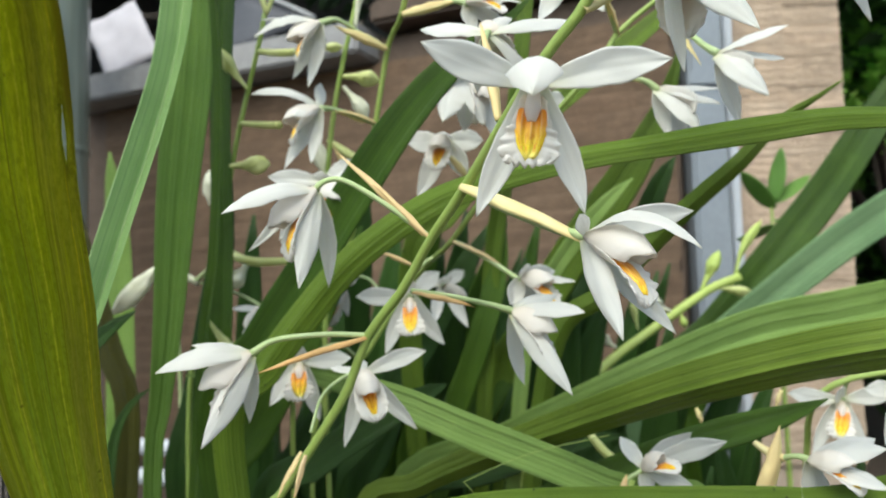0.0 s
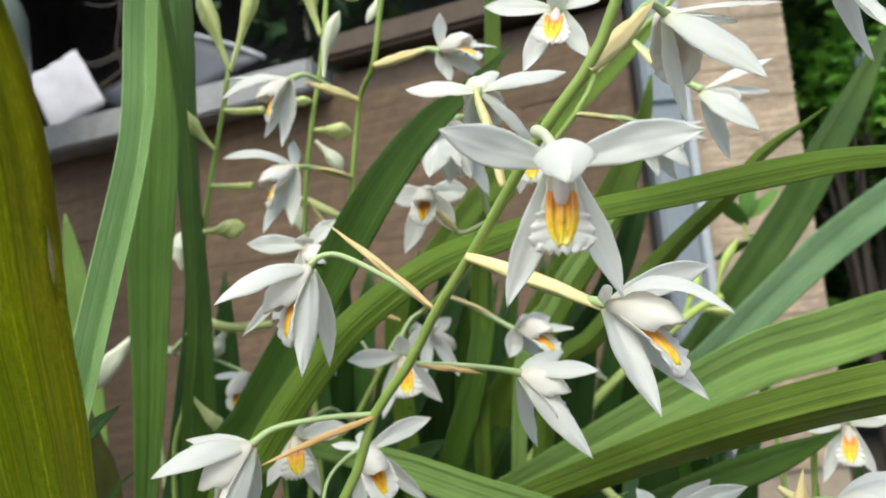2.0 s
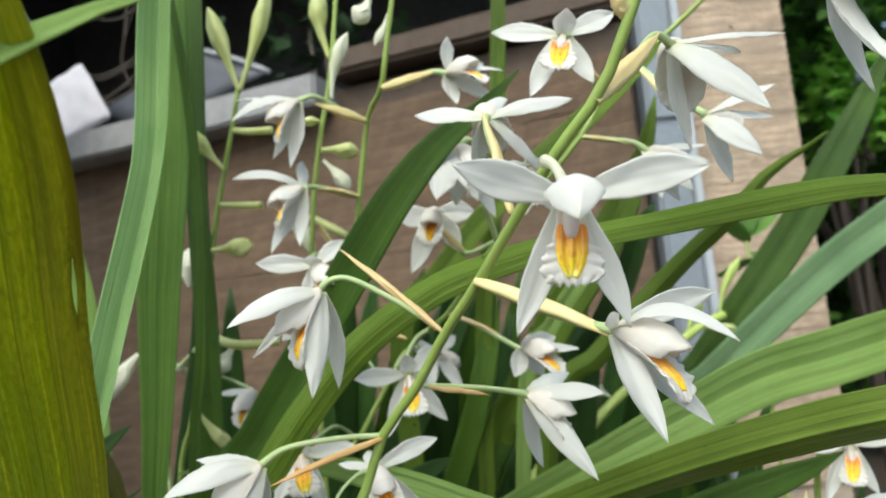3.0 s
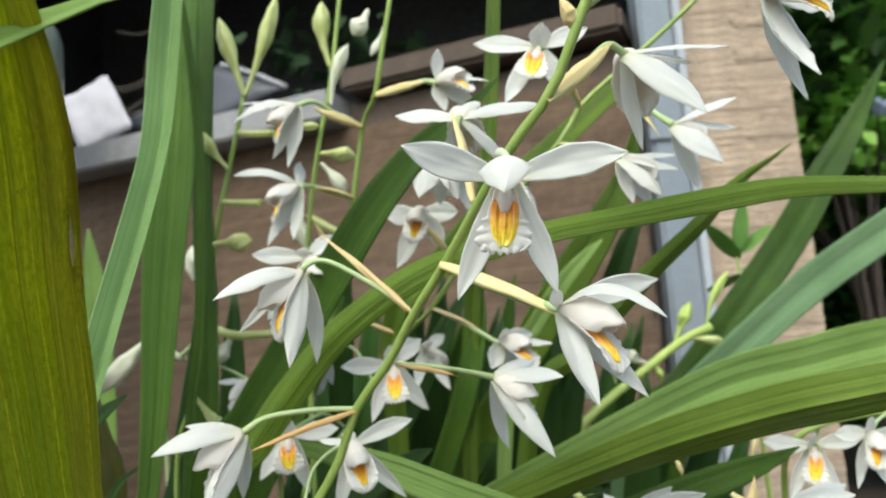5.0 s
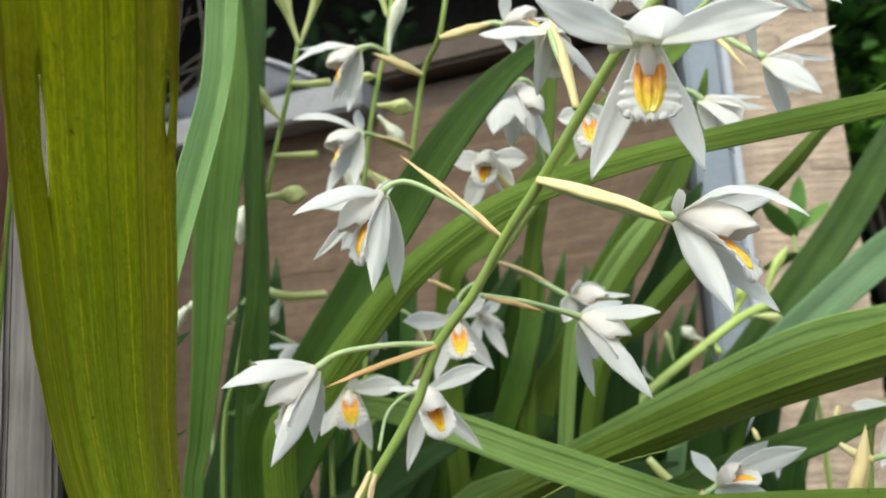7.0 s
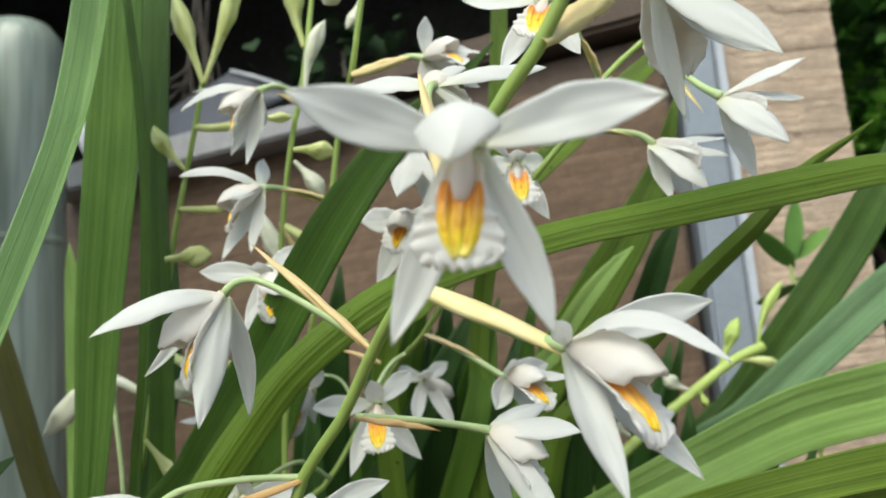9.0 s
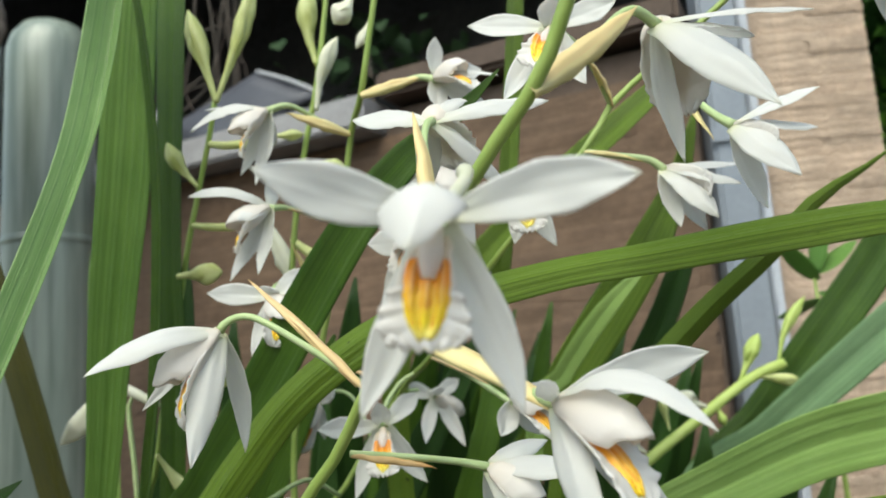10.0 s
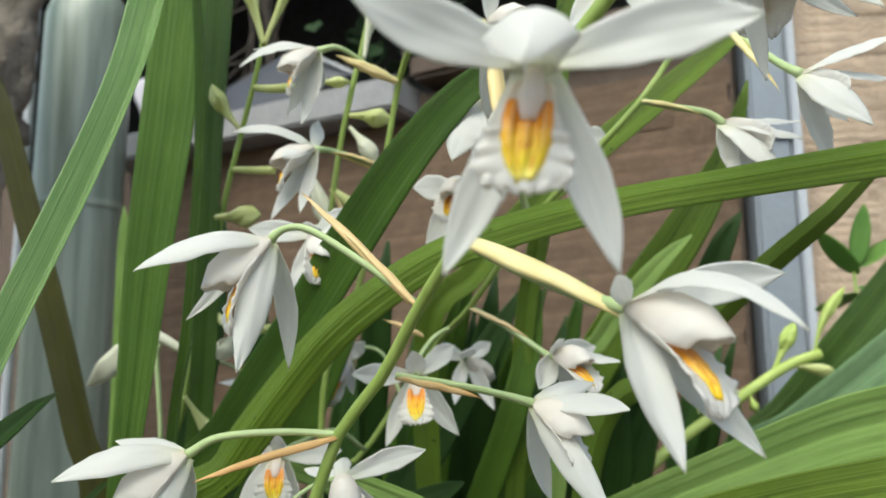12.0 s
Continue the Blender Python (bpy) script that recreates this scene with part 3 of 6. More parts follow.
def flower(spike, centre, forward, tips, lip=None, size=1.0, up=None, front=False, stalk=None, bract=None, label=""):
    """An orchid flower: column, three sepals and two petals by their tips, and a boat-shaped lip with an orange callus.
    stalk: points of the pedicel from the stem; bract: base and tip of the papery bract."""
    c, f = Vector(centre), Vector(forward).normalized()
    lip_end = Vector(lip) if lip else c + f * 0.018 * size + Vector((0, 0, -0.012 * size))
    d = lip_end - c
    length = max(min(d.length, 0.028), 0.014) * (0.90 if front else 1.0)
    d.normalize()
    top = Vector(up) if up else Vector((0.9 * f.x, -0.75, 0.45))
    n = (top - d * top.dot(d)).normalized()
    side = d.cross(n).normalized()
    # the column, over the lip or inside its hood
    root, c = c, c + d * 0.0022 * front
    if front:
        col = [c - d * 0.001, c + (d * 0.37 + n * 0.04) * 0.005 * size, c + (d * 0.53 + n * 0.04) * 0.0095 * size, c + (d * 0.65 + n * 0.03) * 0.0125 * size]
        wide = [w * size for w in (0.0013, 0.0017, 0.0020, 0.0011)]
    else:
        col = [c + (d * x + n * y) * length for x, y in ((0, 0.01), (0.10, 0.09), (0.28, 0.22), (0.44, 0.29))]
        wide = [w * length for w in (0.06, 0.06, 0.07, 0.05)]
    verts, faces, uvs = tube(col, wide, 12, 12)
    fl = link("flower", verts, faces, uvs, LIP, spike, label)
    for kind, tip, *rest in tips:
        t = Vector(tip)
        wide = dict(dorsal=0.0102, sepal=0.0090, petal=0.0098)[kind] * size * (rest[0] if rest else 1.0)
        foot = (t - root) - f * (t - root).dot(f)
        foot = root + foot.normalized() * (0.0016 if front else 0.0006) * size * (kind != "dorsal")
        tepal(dict(dorsal="dorsal_sepal", sepal="sepal", petal="petal")[kind], fl, foot, t, wide, f, claw=dict(dorsal=0.5, sepal=0.72 if front else 0.5, petal=0.32)[kind],
              bow=rest[1] if len(rest) > 1 else dict(dorsal=-0.10, sepal=-0.07, petal=-0.04)[kind],
              cup=rest[3] if len(rest) > 3 else dict(dorsal=0.34, sepal=0.34, petal=0.20)[kind], peak=rest[4] if len(rest) > 4 else dict(dorsal=0.48, sepal=0.46, petal=0.58)[kind], over=rest[2] if len(rest) > 2 else None)
    seed = random.random() * 6
    if front:
        at = lambda u, v: lip_point(c, d, n, side, length, size, u, v, seed)
    else:
        at = lambda u, v: tongue_point(c, d, n, side, length, u, v, seed)
        rows = []
        for i in range(29):
            rows.append([(*facing(lambda u, v: hood_point(c, d, n, side, length, u, v, seed), j / 12 - 1, i / 28), (j / 24, 0.36 + 0.28 * i / 28)) for j in range(25)])
        verts, faces, uvs = sheet(rows, 0.0006)
        link("hood", verts, faces, uvs, LIP, fl, "cream arched hood")
    rows = [[(*facing(at, j / 13 - 1, i / 52), (j / 26, i / 52 if front else 0.45 + 0.55 * i / 52)) for j in range(27)] for i in range(53)]
    verts, faces, uvs = sheet(rows, 0.0005)
    link("lip", verts, faces, uvs, LIP, fl, "white frilled lip")
    rows = []
    for i in range(21):
        q = i / 20
        if front:
            v = 0.28 + 0.64 * q
            half = (0.95 if size > 0.9 else 0.75) * float(np.interp(q, (0, 0.08, 0.35, 0.6, 0.85, 1), (0.88, 1.0, 0.84, 0.58, 0.36, 0.15)))
        else:
            v = 0.36 + 0.54 * q
            half = 0.46 * float(np.interp(q, (0, 0.15, 0.45, 0.7, 0.9, 1), (0.8, 1.0, 0.95, 0.72, 0.5, 0.2)))
        row = []
        for j in range(19):
            w = j / 9 - 1
            vv = v + (0.018 * math.cos(w * 6.28) - 0.02 * w * w if i == 0 else 0.0)
            p, nn = facing(at, w * half, vv)
            if nn.dot(n) < 0:
                nn = -nn
            ridge = 0.0003 + (0.0005 if front else 0.0014) * max(0.0, math.cos(w * 9.4)) ** 1.5 * (1 - 0.5 * abs(w)) * math.sin(math.pi * min(1.0, 0.15 + 0.85 * q)) + 0.0002 * noise.noise(Vector((w * 7, q * 9, seed)))
            row.append((p + nn * ridge * size, nn, (j / 18, q if front else 0.78 * q)))
        rows.append(row)
    verts, faces, uvs = sheet(rows, 0.0003)
    link("callus", verts, faces, uvs, CALLUS, fl, "orange and yellow callus")
    if stalk:
        pts = [Vector(p) for p in stalk] + [root]
        rr = [0.0010 * size] * len(pts)
        rr[-1], rr[-2] = 0.0015 * size, 0.0011 * size
        verts, faces, uvs = tube(pts, rr, 8, 22)
        link("pedicel", verts, faces, uvs, STEM_PALE, spike, "pale green flower stalk")
    if bract:
        sheath(spike, *bract)
    return fl


def sheath(spike, base, tip, width=0.0048, tone="tan", sag=0.01):
    """A papery bract, folded along its keel into a narrow boat round the stalk, with one torn edge."""
    b, d = Vector(base), Vector(tip) - Vector(base)
    length = d.length
    d.normalize()
    n = Vector((0, 0.85, -0.5))
    n = (n - d * n.dot(d)).normalized()
    side = d.cross(n).normalized()
    seed = random.random() * 30
    lean = random.uniform(0.5, 1.1) * random.choice((-1, 1))
    rows = []
    for i in range(25):
        s = i / 24
        r = max(0.36 * width * blade(s, 0.42, 0.50), 0.00008)
        row = []
        for j in range(13):
            x = j / 6 - 1
            a = x * (1.9 - 0.6 * s) + lean * 0.9
            q = r * (1 + 0.22 * abs(x) ** 3 * noise.noise(Vector((s * 9, x, seed))))
            p = b + d * (length * s * (1 - 0.03 * abs(x) * s)) - n * (sag * length * 4 * s * (1 - s)) + side * (q * math.sin(a)) - n * (q * 1.1 * math.cos(a)) + n * (0.25 * q * math.exp(-(x / 0.2) ** 2))
            p = p + n * (0.0004 * noise.noise(Vector((s * 7, a, seed)))) + side * (0.0004 * noise.noise(Vector((s * 4, 0.3 * a, seed + 6))))
            row.append((p, (side * math.sin(a) - n * math.cos(a)), (j / 12, s)))
        rows.append(row)
    verts, faces, uvs = sheet(rows, 0.00025)
    return link("bract", verts, faces, uvs, dict(tan=BRACT, brown=BRACT_BROWN, yellow=BRACT_YELLOW)[tone], spike, f"papery {tone} bract")


def bud(spike, base, tip, width, material=None, full=False):
    """A closed bud: a short stalk that swells into a three-keeled pointed pod, one sepal just lifting off beside it."""
    b, t = Vector(base), Vector(tip)
    d = t - b
    length = d.length
    w = width * (1.0 if full else 0.9)
    turn, slant = random.uniform(0, 2.1), random.uniform(-0.05, 0.05)
    bow = d.cross(Vector((0, 1, 0))).normalized() * (0.03 + slant) * length
    steps = (0, 0.3, 0.45, 0.6, 0.75, 0.9, 1.0)
    axis = [b + d * q + bow * math.sin(math.pi * q) for q in steps]
    verts, faces, uvs = tube(axis, [w * k for k in ((0.14, 0.40, 0.47, 0.48, 0.40, 0.22, 0.02) if full else (0.12, 0.19, 0.30, 0.43, 0.43, 0.25, 0.03))], 24, 30)
    seam = []
    for k, (v, uv) in enumerate(zip(verts, uvs)):
        p = Vector(v)
        q = uv[1]
        centre = b + d * q + bow * math.sin(math.pi * q)
        lump = noise.noise(Vector((p.x * 230, p.y * 230, p.z * 170)))
        keels = 0.14 * abs(math.sin(1.5 * (2 * math.pi * k / 24) + turn + 1.2 * q)) - 0.07
        seam.append(centre + (p - centre) * (1 + (2.0 * keels + 0.16 * lump) * (q > 0.25)))
    pod = link("bud", seam, faces, uvs, material or BUD, spike)
    if width > 0.0085 and not full:
        d.normalize()
        n = Vector((0, -1, 0.2))
        n = (n - d * n.dot(d)).normalized()
        side = d.cross(n) * random.choice((-1, 1))
        rows = []
        for i in range(13):
            q = i / 12
            hw = max(0.34 * w * blade(q, 0.5, 0.4), 0.0001)
            at = b + d * length * (0.40 + 0.50 * q) + bow * math.sin(math.pi * (0.4 + 0.5 * q)) + side * w * (0.30 * math.sin(math.pi * min(1.0, q * 1.1 + 0.25)) + 0.20 * q) + n * w * 0.22 * math.sin(math.pi * min(1.0, q + 0.2))
            rows.append([(at + n * (hw * x) - side * (0.35 * hw * x * x), side, (x * 0.5 + 0.5, q)) for x in (-1, -0.5, 0, 0.5, 1)])
        v_, f_, u_ = sheet(rows, 0.0004)
        link("sepal", v_, f_, u_, material or BUD, pod)
    return pod


def spike(label):
    e = new("flower_spike")
    e.empty_display_size = 0.02
    return tagged(e, label, "orchid flowers", "orchid flower spikes")


def stem(sp, points, thick, taper=0.7, material=None, foot=None):
    pts = [Vector(p) for p in points]
    if foot:
        f = Vector(foot)
        run = (pts[0] - pts[1]).normalized() * 0.05
        pts = [f, f + (pts[0] + run - f) * 0.55, pts[0] + run] + pts
    rr = [thick * (1 - (1 - taper) * i / (len(pts) - 1)) for i in range(len(pts))]
    verts, faces, uvs = tube(pts, rr, 12, 70)
    return link("stem", verts, faces, uvs, material or STEM, sp)


# ---- ground ----
SOIL = plain("soil", (0.075, 0.055, 0.040), 0.95, 0.5, 25, 0.8, fine=0.004)
bm = bmesh.new()
bmesh.ops.create_grid(bm, x_segments=140, y_segments=140, size=1)
for v in bm.verts:
    rough = 0.012 * noise.noise(Vector((v.co.x * 30, v.co.y * 30, 1)))
    rim = max(abs(v.co.x), abs(v.co.y))
    far = 1.6 if rim < 0.9 else 1.6 + 150 * ((rim - 0.9) / 0.1) ** 3
    v.co = Vector((v.co.x * far, v.co.y * far + 0.6, GROUND + rough * max(0.0, min(1.0, (0.92 - rim) / 0.2))))
tagged(part("ground", bm, SOIL, smooth=True), "dark brown garden soil at the wall's foot", "ground", kind="structure")

# ---- stone wall, oblique: it comes nearer to the right ----
STONE = plain("split_stone", (0.140, 0.094, 0.063), 0.9, 0.30, 45, 0.7, fine=0.002)
STONE_PALE = plain("split_stone_pale", (0.45, 0.355, 0.275), 0.9, 0.28, 45, 0.9, fine=0.003)
MORTAR = plain("mortar", (0.125, 0.092, 0.072), 0.95, 0.3, 50, 0.6, fine=0.002)
for m in (STONE, STONE_PALE):
    nt = m.node_tree
    src = nt.nodes["Principled BSDF"].inputs["Base Color"].links[0].from_socket
    rnd = nt.nodes.new("ShaderNodeObjectInfo").outputs["Random"]
    tone = ramp(nt, rnd, [(0.0, (0.90, 0.88, 0.86)), (0.5, (1, 1, 1)), (1.0, (1.05, 1.02, 1.0))])
    co = nt.nodes.new("ShaderNodeTexCoord").outputs["Object"]
    bands = noise_of(nt, stretched(nt, co, (14, 14, 130)), 1.0, 4)
    src = mixed(nt, 1.0, src, ramp(nt, bands, [(0.3, (0.78, 0.76, 0.74)), (0.7, (1.15, 1.14, 1.12))]), "MULTIPLY")
    nt.links.new(mixed(nt, 1.0, src, tone, "MULTIPLY"), nt.nodes["Principled BSDF"].inputs["Base Color"])
CONCRETE = plain("grey_concrete", (0.29, 0.29, 0.30), 0.8, 0.25, 40, 0.5, fine=0.001)
ROOM_SHADE = plain("room_shade", (0.070, 0.080, 0.088), 0.9, 0.45, 5, 0.2)

WALL = Matrix.Translation((-0.5785, 1.30, 0)) @ Matrix.Rotation(math.atan2(-0.21, 0.4655), 4, "Z")
WALL_TOP = 1.612


def along_wall(u, out, z):
    return WALL @ Vector((u, out, z))


wall = part("wall_house", bevelled_box((-1.3, 0.006, GROUND - 0.05), (0.945, 0.16, WALL_TOP - 0.02), 0.004, WALL), MORTAR)
tagged(wall, "brown split-stone house wall under a dark window opening", "wall", kind="structure")


def strip_mesh(w, h, d, seed):
    """A split stone strip, rough in front, with its own sharp top, bottom and end faces."""
    verts, faces = [], []
    nx = 7
    for i in range(nx + 1):
        x = w * i / nx
        edge = 0.0 if 0 < i < nx else 1.0
        k = [noise.noise(Vector((x * 38, q, seed))) for q in (0.0, 2.0, 4.0)]
        low, high = (x, -d * (0.42 - 0.15 * edge) + 0.35 * d * k[0], 0.9 * d * k[1] - 0.3 * d), (x, -d * (0.42 - 0.15 * edge) + 0.35 * d * k[2], h + 0.9 * d * k[0] + 0.3 * d)
        verts += [low, (x, -d * (1 - 0.2 * edge) + 0.6 * d * k[1], h * (0.55 + 0.25 * k[2])), high, (x, 0.004, 0), low, high, (x, 0.004, h)]
    for i in range(nx):
        a, b = i * 7, i * 7 + 7
        faces += [(a, a + 1, b + 1, b), (a + 1, a + 2, b + 2, b + 1), (a + 3, a + 4, b + 4, b + 3), (a + 5, a + 6, b + 6, b + 5)]
    me = bpy.data.meshes.new("stone_strip")
    me.from_pydata(verts, [], faces)
    me.polygons.foreach_set("use_smooth", [True] * len(me.polygons))
    return me


def strips(owner, material, frame_matrix, u0, u1, z0, z1, height, lengths, proud, rng):
    shapes = []
    for k in range(12):
        me = strip_mesh(1.0 * lengths[k % len(lengths)], height, proud * rng.uniform(0.6, 1.3), k * 3.1)
        me.materials.append(material)
        shapes.append((lengths[k % len(lengths)], me))
    z = z0
    while z < z1 - height * 0.5:
        u, tall = u0, rng.uniform(0.75, 1.3)
        while u < u1 - 0.004:
            w, me = rng.choice(shapes)
            room = min(w, u1 - u)
            ob = new("stone_strip", me)
            ob.parent = owner
            ob.matrix_world = frame_matrix @ Matrix.Translation((u, rng.uniform(-0.35, 0.35) * proud, z)) @ Matrix.Diagonal((room / w, 1, tall * rng.uniform(0.99, 1.04), 1))
            u += room
        z += height * tall


# ---- the window opening over the wall ----
sill = part("window_sill", bevelled_box((-0.03, -0.055, 1.556), (0.543, 0.15, 1.600), 0.004, WALL), CONCRETE)
tagged(sill, "grey concrete window sill on the stone wall", "window sill", kind="structure")
coping = part("wall_coping", bevelled_box((0.547, -0.03, WALL_TOP - 0.012), (0.945, 0.16, WALL_TOP + 0.022), 0.006, WALL), plain("coping_brown", (0.10, 0.072, 0.056), 0.85, 0.3, 40, 0.6, fine=0.002))
tagged(coping, "dark brown coping along the wall's top", "coping", kind="structure")
# added room shell; its dark colour stands in for the unlit inside
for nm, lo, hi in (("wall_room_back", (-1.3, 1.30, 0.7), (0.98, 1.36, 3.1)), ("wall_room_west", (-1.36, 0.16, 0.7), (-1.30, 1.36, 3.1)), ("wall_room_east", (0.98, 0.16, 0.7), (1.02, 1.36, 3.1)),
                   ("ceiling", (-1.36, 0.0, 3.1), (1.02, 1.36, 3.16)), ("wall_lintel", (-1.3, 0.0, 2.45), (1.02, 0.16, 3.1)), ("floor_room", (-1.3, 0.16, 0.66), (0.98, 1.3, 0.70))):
    tagged(part(nm, bevelled_box(lo, hi, 0, WALL), ROOM_SHADE), "room shell added behind the window opening, its shade put into a dark colour", "room wall", kind="structure")

# ---- pillar, drain pipe ----
pillar = part("pillar", bevelled_box((0.3525, 0.916, GROUND - 0.05), (0.4815, 1.06, 3.1), 0.003), plain("pale_mortar", (0.41, 0.33, 0.262), 0.95, 0.2, 60, 0.5, fine=0.002))
tagged(pillar, "pillar faced with pale pinkish split-stone strips", "pillar", kind="structure")
METAL = plain("grey_painted_metal", (0.255, 0.285, 0.325), 0.45, 0.12, 18, 0.15, 0.2)
METAL_WHITE = plain("white_painted_metal", (0.47, 0.50, 0.55), 0.4, 0.1, 18, 0.15)
pipe = tagged(new("drain_pipe"), "blue-grey metal drain pipe beside the stone pillar", "pipe")
part("pipe", bevelled_box((0.298, 0.905, GROUND), (0.3405, 0.945, 3.0), 0.004), METAL, pipe)
part("edge_strip", bevelled_box((0.341, 0.898, GROUND), (0.3495, 0.93, 3.0), 0.002), METAL_WHITE, pipe, "white edge strip")
for z in (1.05, 1.46, 2.1):
    part("bracket", bevelled_box((0.295, 0.900, z), (0.3405, 0.905, z + 0.018), 0.002), METAL, pipe, "pipe bracket with a screw")

# ---- wooden stake ----
WOOD, nt, wb, _ = nodes_of("weathered_wood")
co = nt.nodes.new("ShaderNodeTexCoord").outputs["Object"]
grain = noise_of(nt, stretched(nt, co, (260, 260, 9)), 1.0, 5, 0.65)
nt.links.new(ramp(nt, sums(nt, "ADD", sums(nt, "MULTIPLY", grain, 0.7), sums(nt, "MULTIPLY", noise_of(nt, co, 30), 0.3)), [(0.34, (0.055, 0.046, 0.043)), (0.5, (0.125, 0.110, 0.103)), (0.66, (0.22, 0.20, 0.19))]), wb.inputs["Base Color"])
wb.inputs["Roughness"].default_value = 0.9
bumped(nt, wb, grain, 0.8, 0.0012)
stake = tagged(new("wooden_stake"), "grey weathered wooden stake of two boards among the leaves", "stake")
for lo, hi in (((-0.193, 0.294, GROUND - 0.03), (-0.1715, 0.320, 1.46)), ((-0.1708, 0.2935, GROUND - 0.03), (-0.1535, 0.3005, 1.44))):
    bm = bevelled_box(lo, hi, 0.0015)
    bmesh.ops.subdivide_edges(bm, edges=[e for e in bm.edges if abs(e.verts[0].co.z - e.verts[1].co.z) > 0.3], cuts=60)
    for v in bm.verts:
        v.co.x += 0.0007 * noise.noise(Vector((v.co.x * 40, v.co.y * 40, v.co.z * 22)))
        v.co.y += 0.0007 * noise.noise(Vector((v.co.x * 60 + 5, v.co.y * 40, v.co.z * 30)))
    part("board", bm, WOOD, stake)

# ---- translucent tank with its tubes ----
TANK, nt, tb, _ = nodes_of("milky_plastic")
co = nt.nodes.new("ShaderNodeTexCoord").outputs["Object"]
# upright reflections on the plastic painted as pale streaks in its base colour
nt.links.new(ramp(nt, mixed(nt, 0.5, noise_of(nt, stretched(nt, co, (38, 38, 0.8)), 1.0), noise_of(nt, stretched(nt, co, (90, 90, 6)), 1.0)), [(0.38, (0.145, 0.185, 0.15)), (0.62, (0.31, 0.36, 0.31))]), tb.inputs["Base Color"])
tb.inputs["Roughness"].default_value = 0.3
tb.inputs["Coat Weight"].default_value = 0.1
tank = tagged(new("storage_cylinder"), "pale greenish plastic cylinder with a rounded top beside a white tube", "cylinder")
tank.location = (-0.566, 1.10, GROUND)
tank.scale = (1.06, 1.06, 1.0)
profile = [(0.0, 1.054), (0.02, 1.052), (0.038, 1.043), (0.050, 1.026), (0.0555, 1.005), (0.056, 0.98), (0.056, 0.02), (0.052, 0.0)]
verts, faces = [], []
for r, z in profile:
    for k in range(40):
        a = 2 * math.pi * k / 40
        verts.append((max(r, 0.0003) * math.cos(a), max(r, 0.0003) * math.sin(a), z))
for i in range(len(profile) - 1):
    for k in range(40):
        n = (k + 1) % 40
        faces.append((i * 40 + k, (i + 1) * 40 + k, (i + 1) * 40 + n, i * 40 + n))
faces.append(tuple(range((len(profile) - 1) * 40, len(profile) * 40)))
link("body", verts, faces, None, TANK, tank)
for x, r in ((-0.0720, 0.0060),):
    verts, faces, uvs = tube([(x, -0.01, 0.0), (x, -0.01, 0.5), (x, -0.01, 1.35)], [r] * 3, 16, 8)
    link("tube", verts, faces, None, METAL_WHITE, tank, "white tube")
for z in (0.22, 0.72):
    verts, faces = [], []
    for k in range(41):
        a = 2 * math.pi * k / 40
        for r, zz in ((0.0562, z), (0.0575, z + 0.002), (0.0575, z + 0.010), (0.0562, z + 0.012)):
            verts.append((r * math.cos(a), r * math.sin(a), zz))
    for k in range(40):
        for j in range(3):
            faces.append((k * 4 + j, k * 4 + 4 + j, k * 4 + 5 + j, k * 4 + 1 + j))
    link("hoop", verts, faces, None, TANK, tank)

# ---- things on the sill ----
PAPER = plain("pale_paper", (0.50, 0.48, 0.53), 0.8, 0.08, 30, 0.3)
folder = tagged(new("paper_sheet"), "crumpled white paper packet leaning on the window sill", "paper")
rows = []
origin, ex, ey = Vector((-0.548, 1.262, 1.602)), Vector((0.098, -0.03, 0.030)), Vector((-0.062, 0.055, 0.112))
nrm = ex.cross(ey).normalized()
for i in range(11):
    rows.append([(origin + ex * (j / 10) + ey * (i / 10) + nrm * (0.006 * noise.noise(Vector((i * 0.5, j * 0.4, 2)))), nrm, (j / 10, i / 10)) for j in range(11)])
v_, f_, u_ = sheet(rows, 0.004)
link("sheet", v_, f_, u_, PAPER, folder)
rows = []
for i in range(9):
    rows.append([(origin + Vector((0.004, -0.004, 0.0)) + ex * (0.9 * j / 8) + ey * (0.55 * i / 8) - nrm * (0.006 + 0.004 * noise.noise(Vector((i * 0.5, j * 0.5, 9)))), nrm, (j / 8, i / 8)) for j in range(9)])
v_, f_, u_ = sheet(rows, 0.003)
link("flap", v_, f_, u_, PAPER, folder, "folded paper flap")

tray = tagged(new("tray"), "dark grey plastic tray propped up on the window sill", "tray")
PLATE = plain("dark_grey_plastic", (0.062, 0.066, 0.082), 0.5, 0.2, 20, 0.2)
qa, qb, qc, qd = Vector((-0.500, 1.320, 1.668)), Vector((-0.300, 1.225, 1.725)), Vector((-0.185, 1.160, 1.655)), Vector((-0.385, 1.222, 1.603))
nrm = (qc - qa).cross(qb - qd).normalized()
rows = [[((qa * (1 - j / 6) + qb * (j / 6)) * (1 - i / 6) + (qd * (1 - j / 6) + qc * (j / 6)) * (i / 6), nrm, (j / 6, i / 6)) for j in range(7)] for i in range(7)]
v_, f_, u_ = sheet(rows, 0.008)
link("panel", v_, f_, u_, PLATE, tray)
verts, faces, uvs = tube([qb, (qb + qc) / 2 + Vector((0, -0.004, 0.002)), qc], [0.004, 0.004, 0.004], 8, 8)
link("rim", verts, faces, None, plain("rim_grey", (0.34, 0.35, 0.37), 0.5, 0.1, 20, 0.2), tray, "pale rim along one edge")

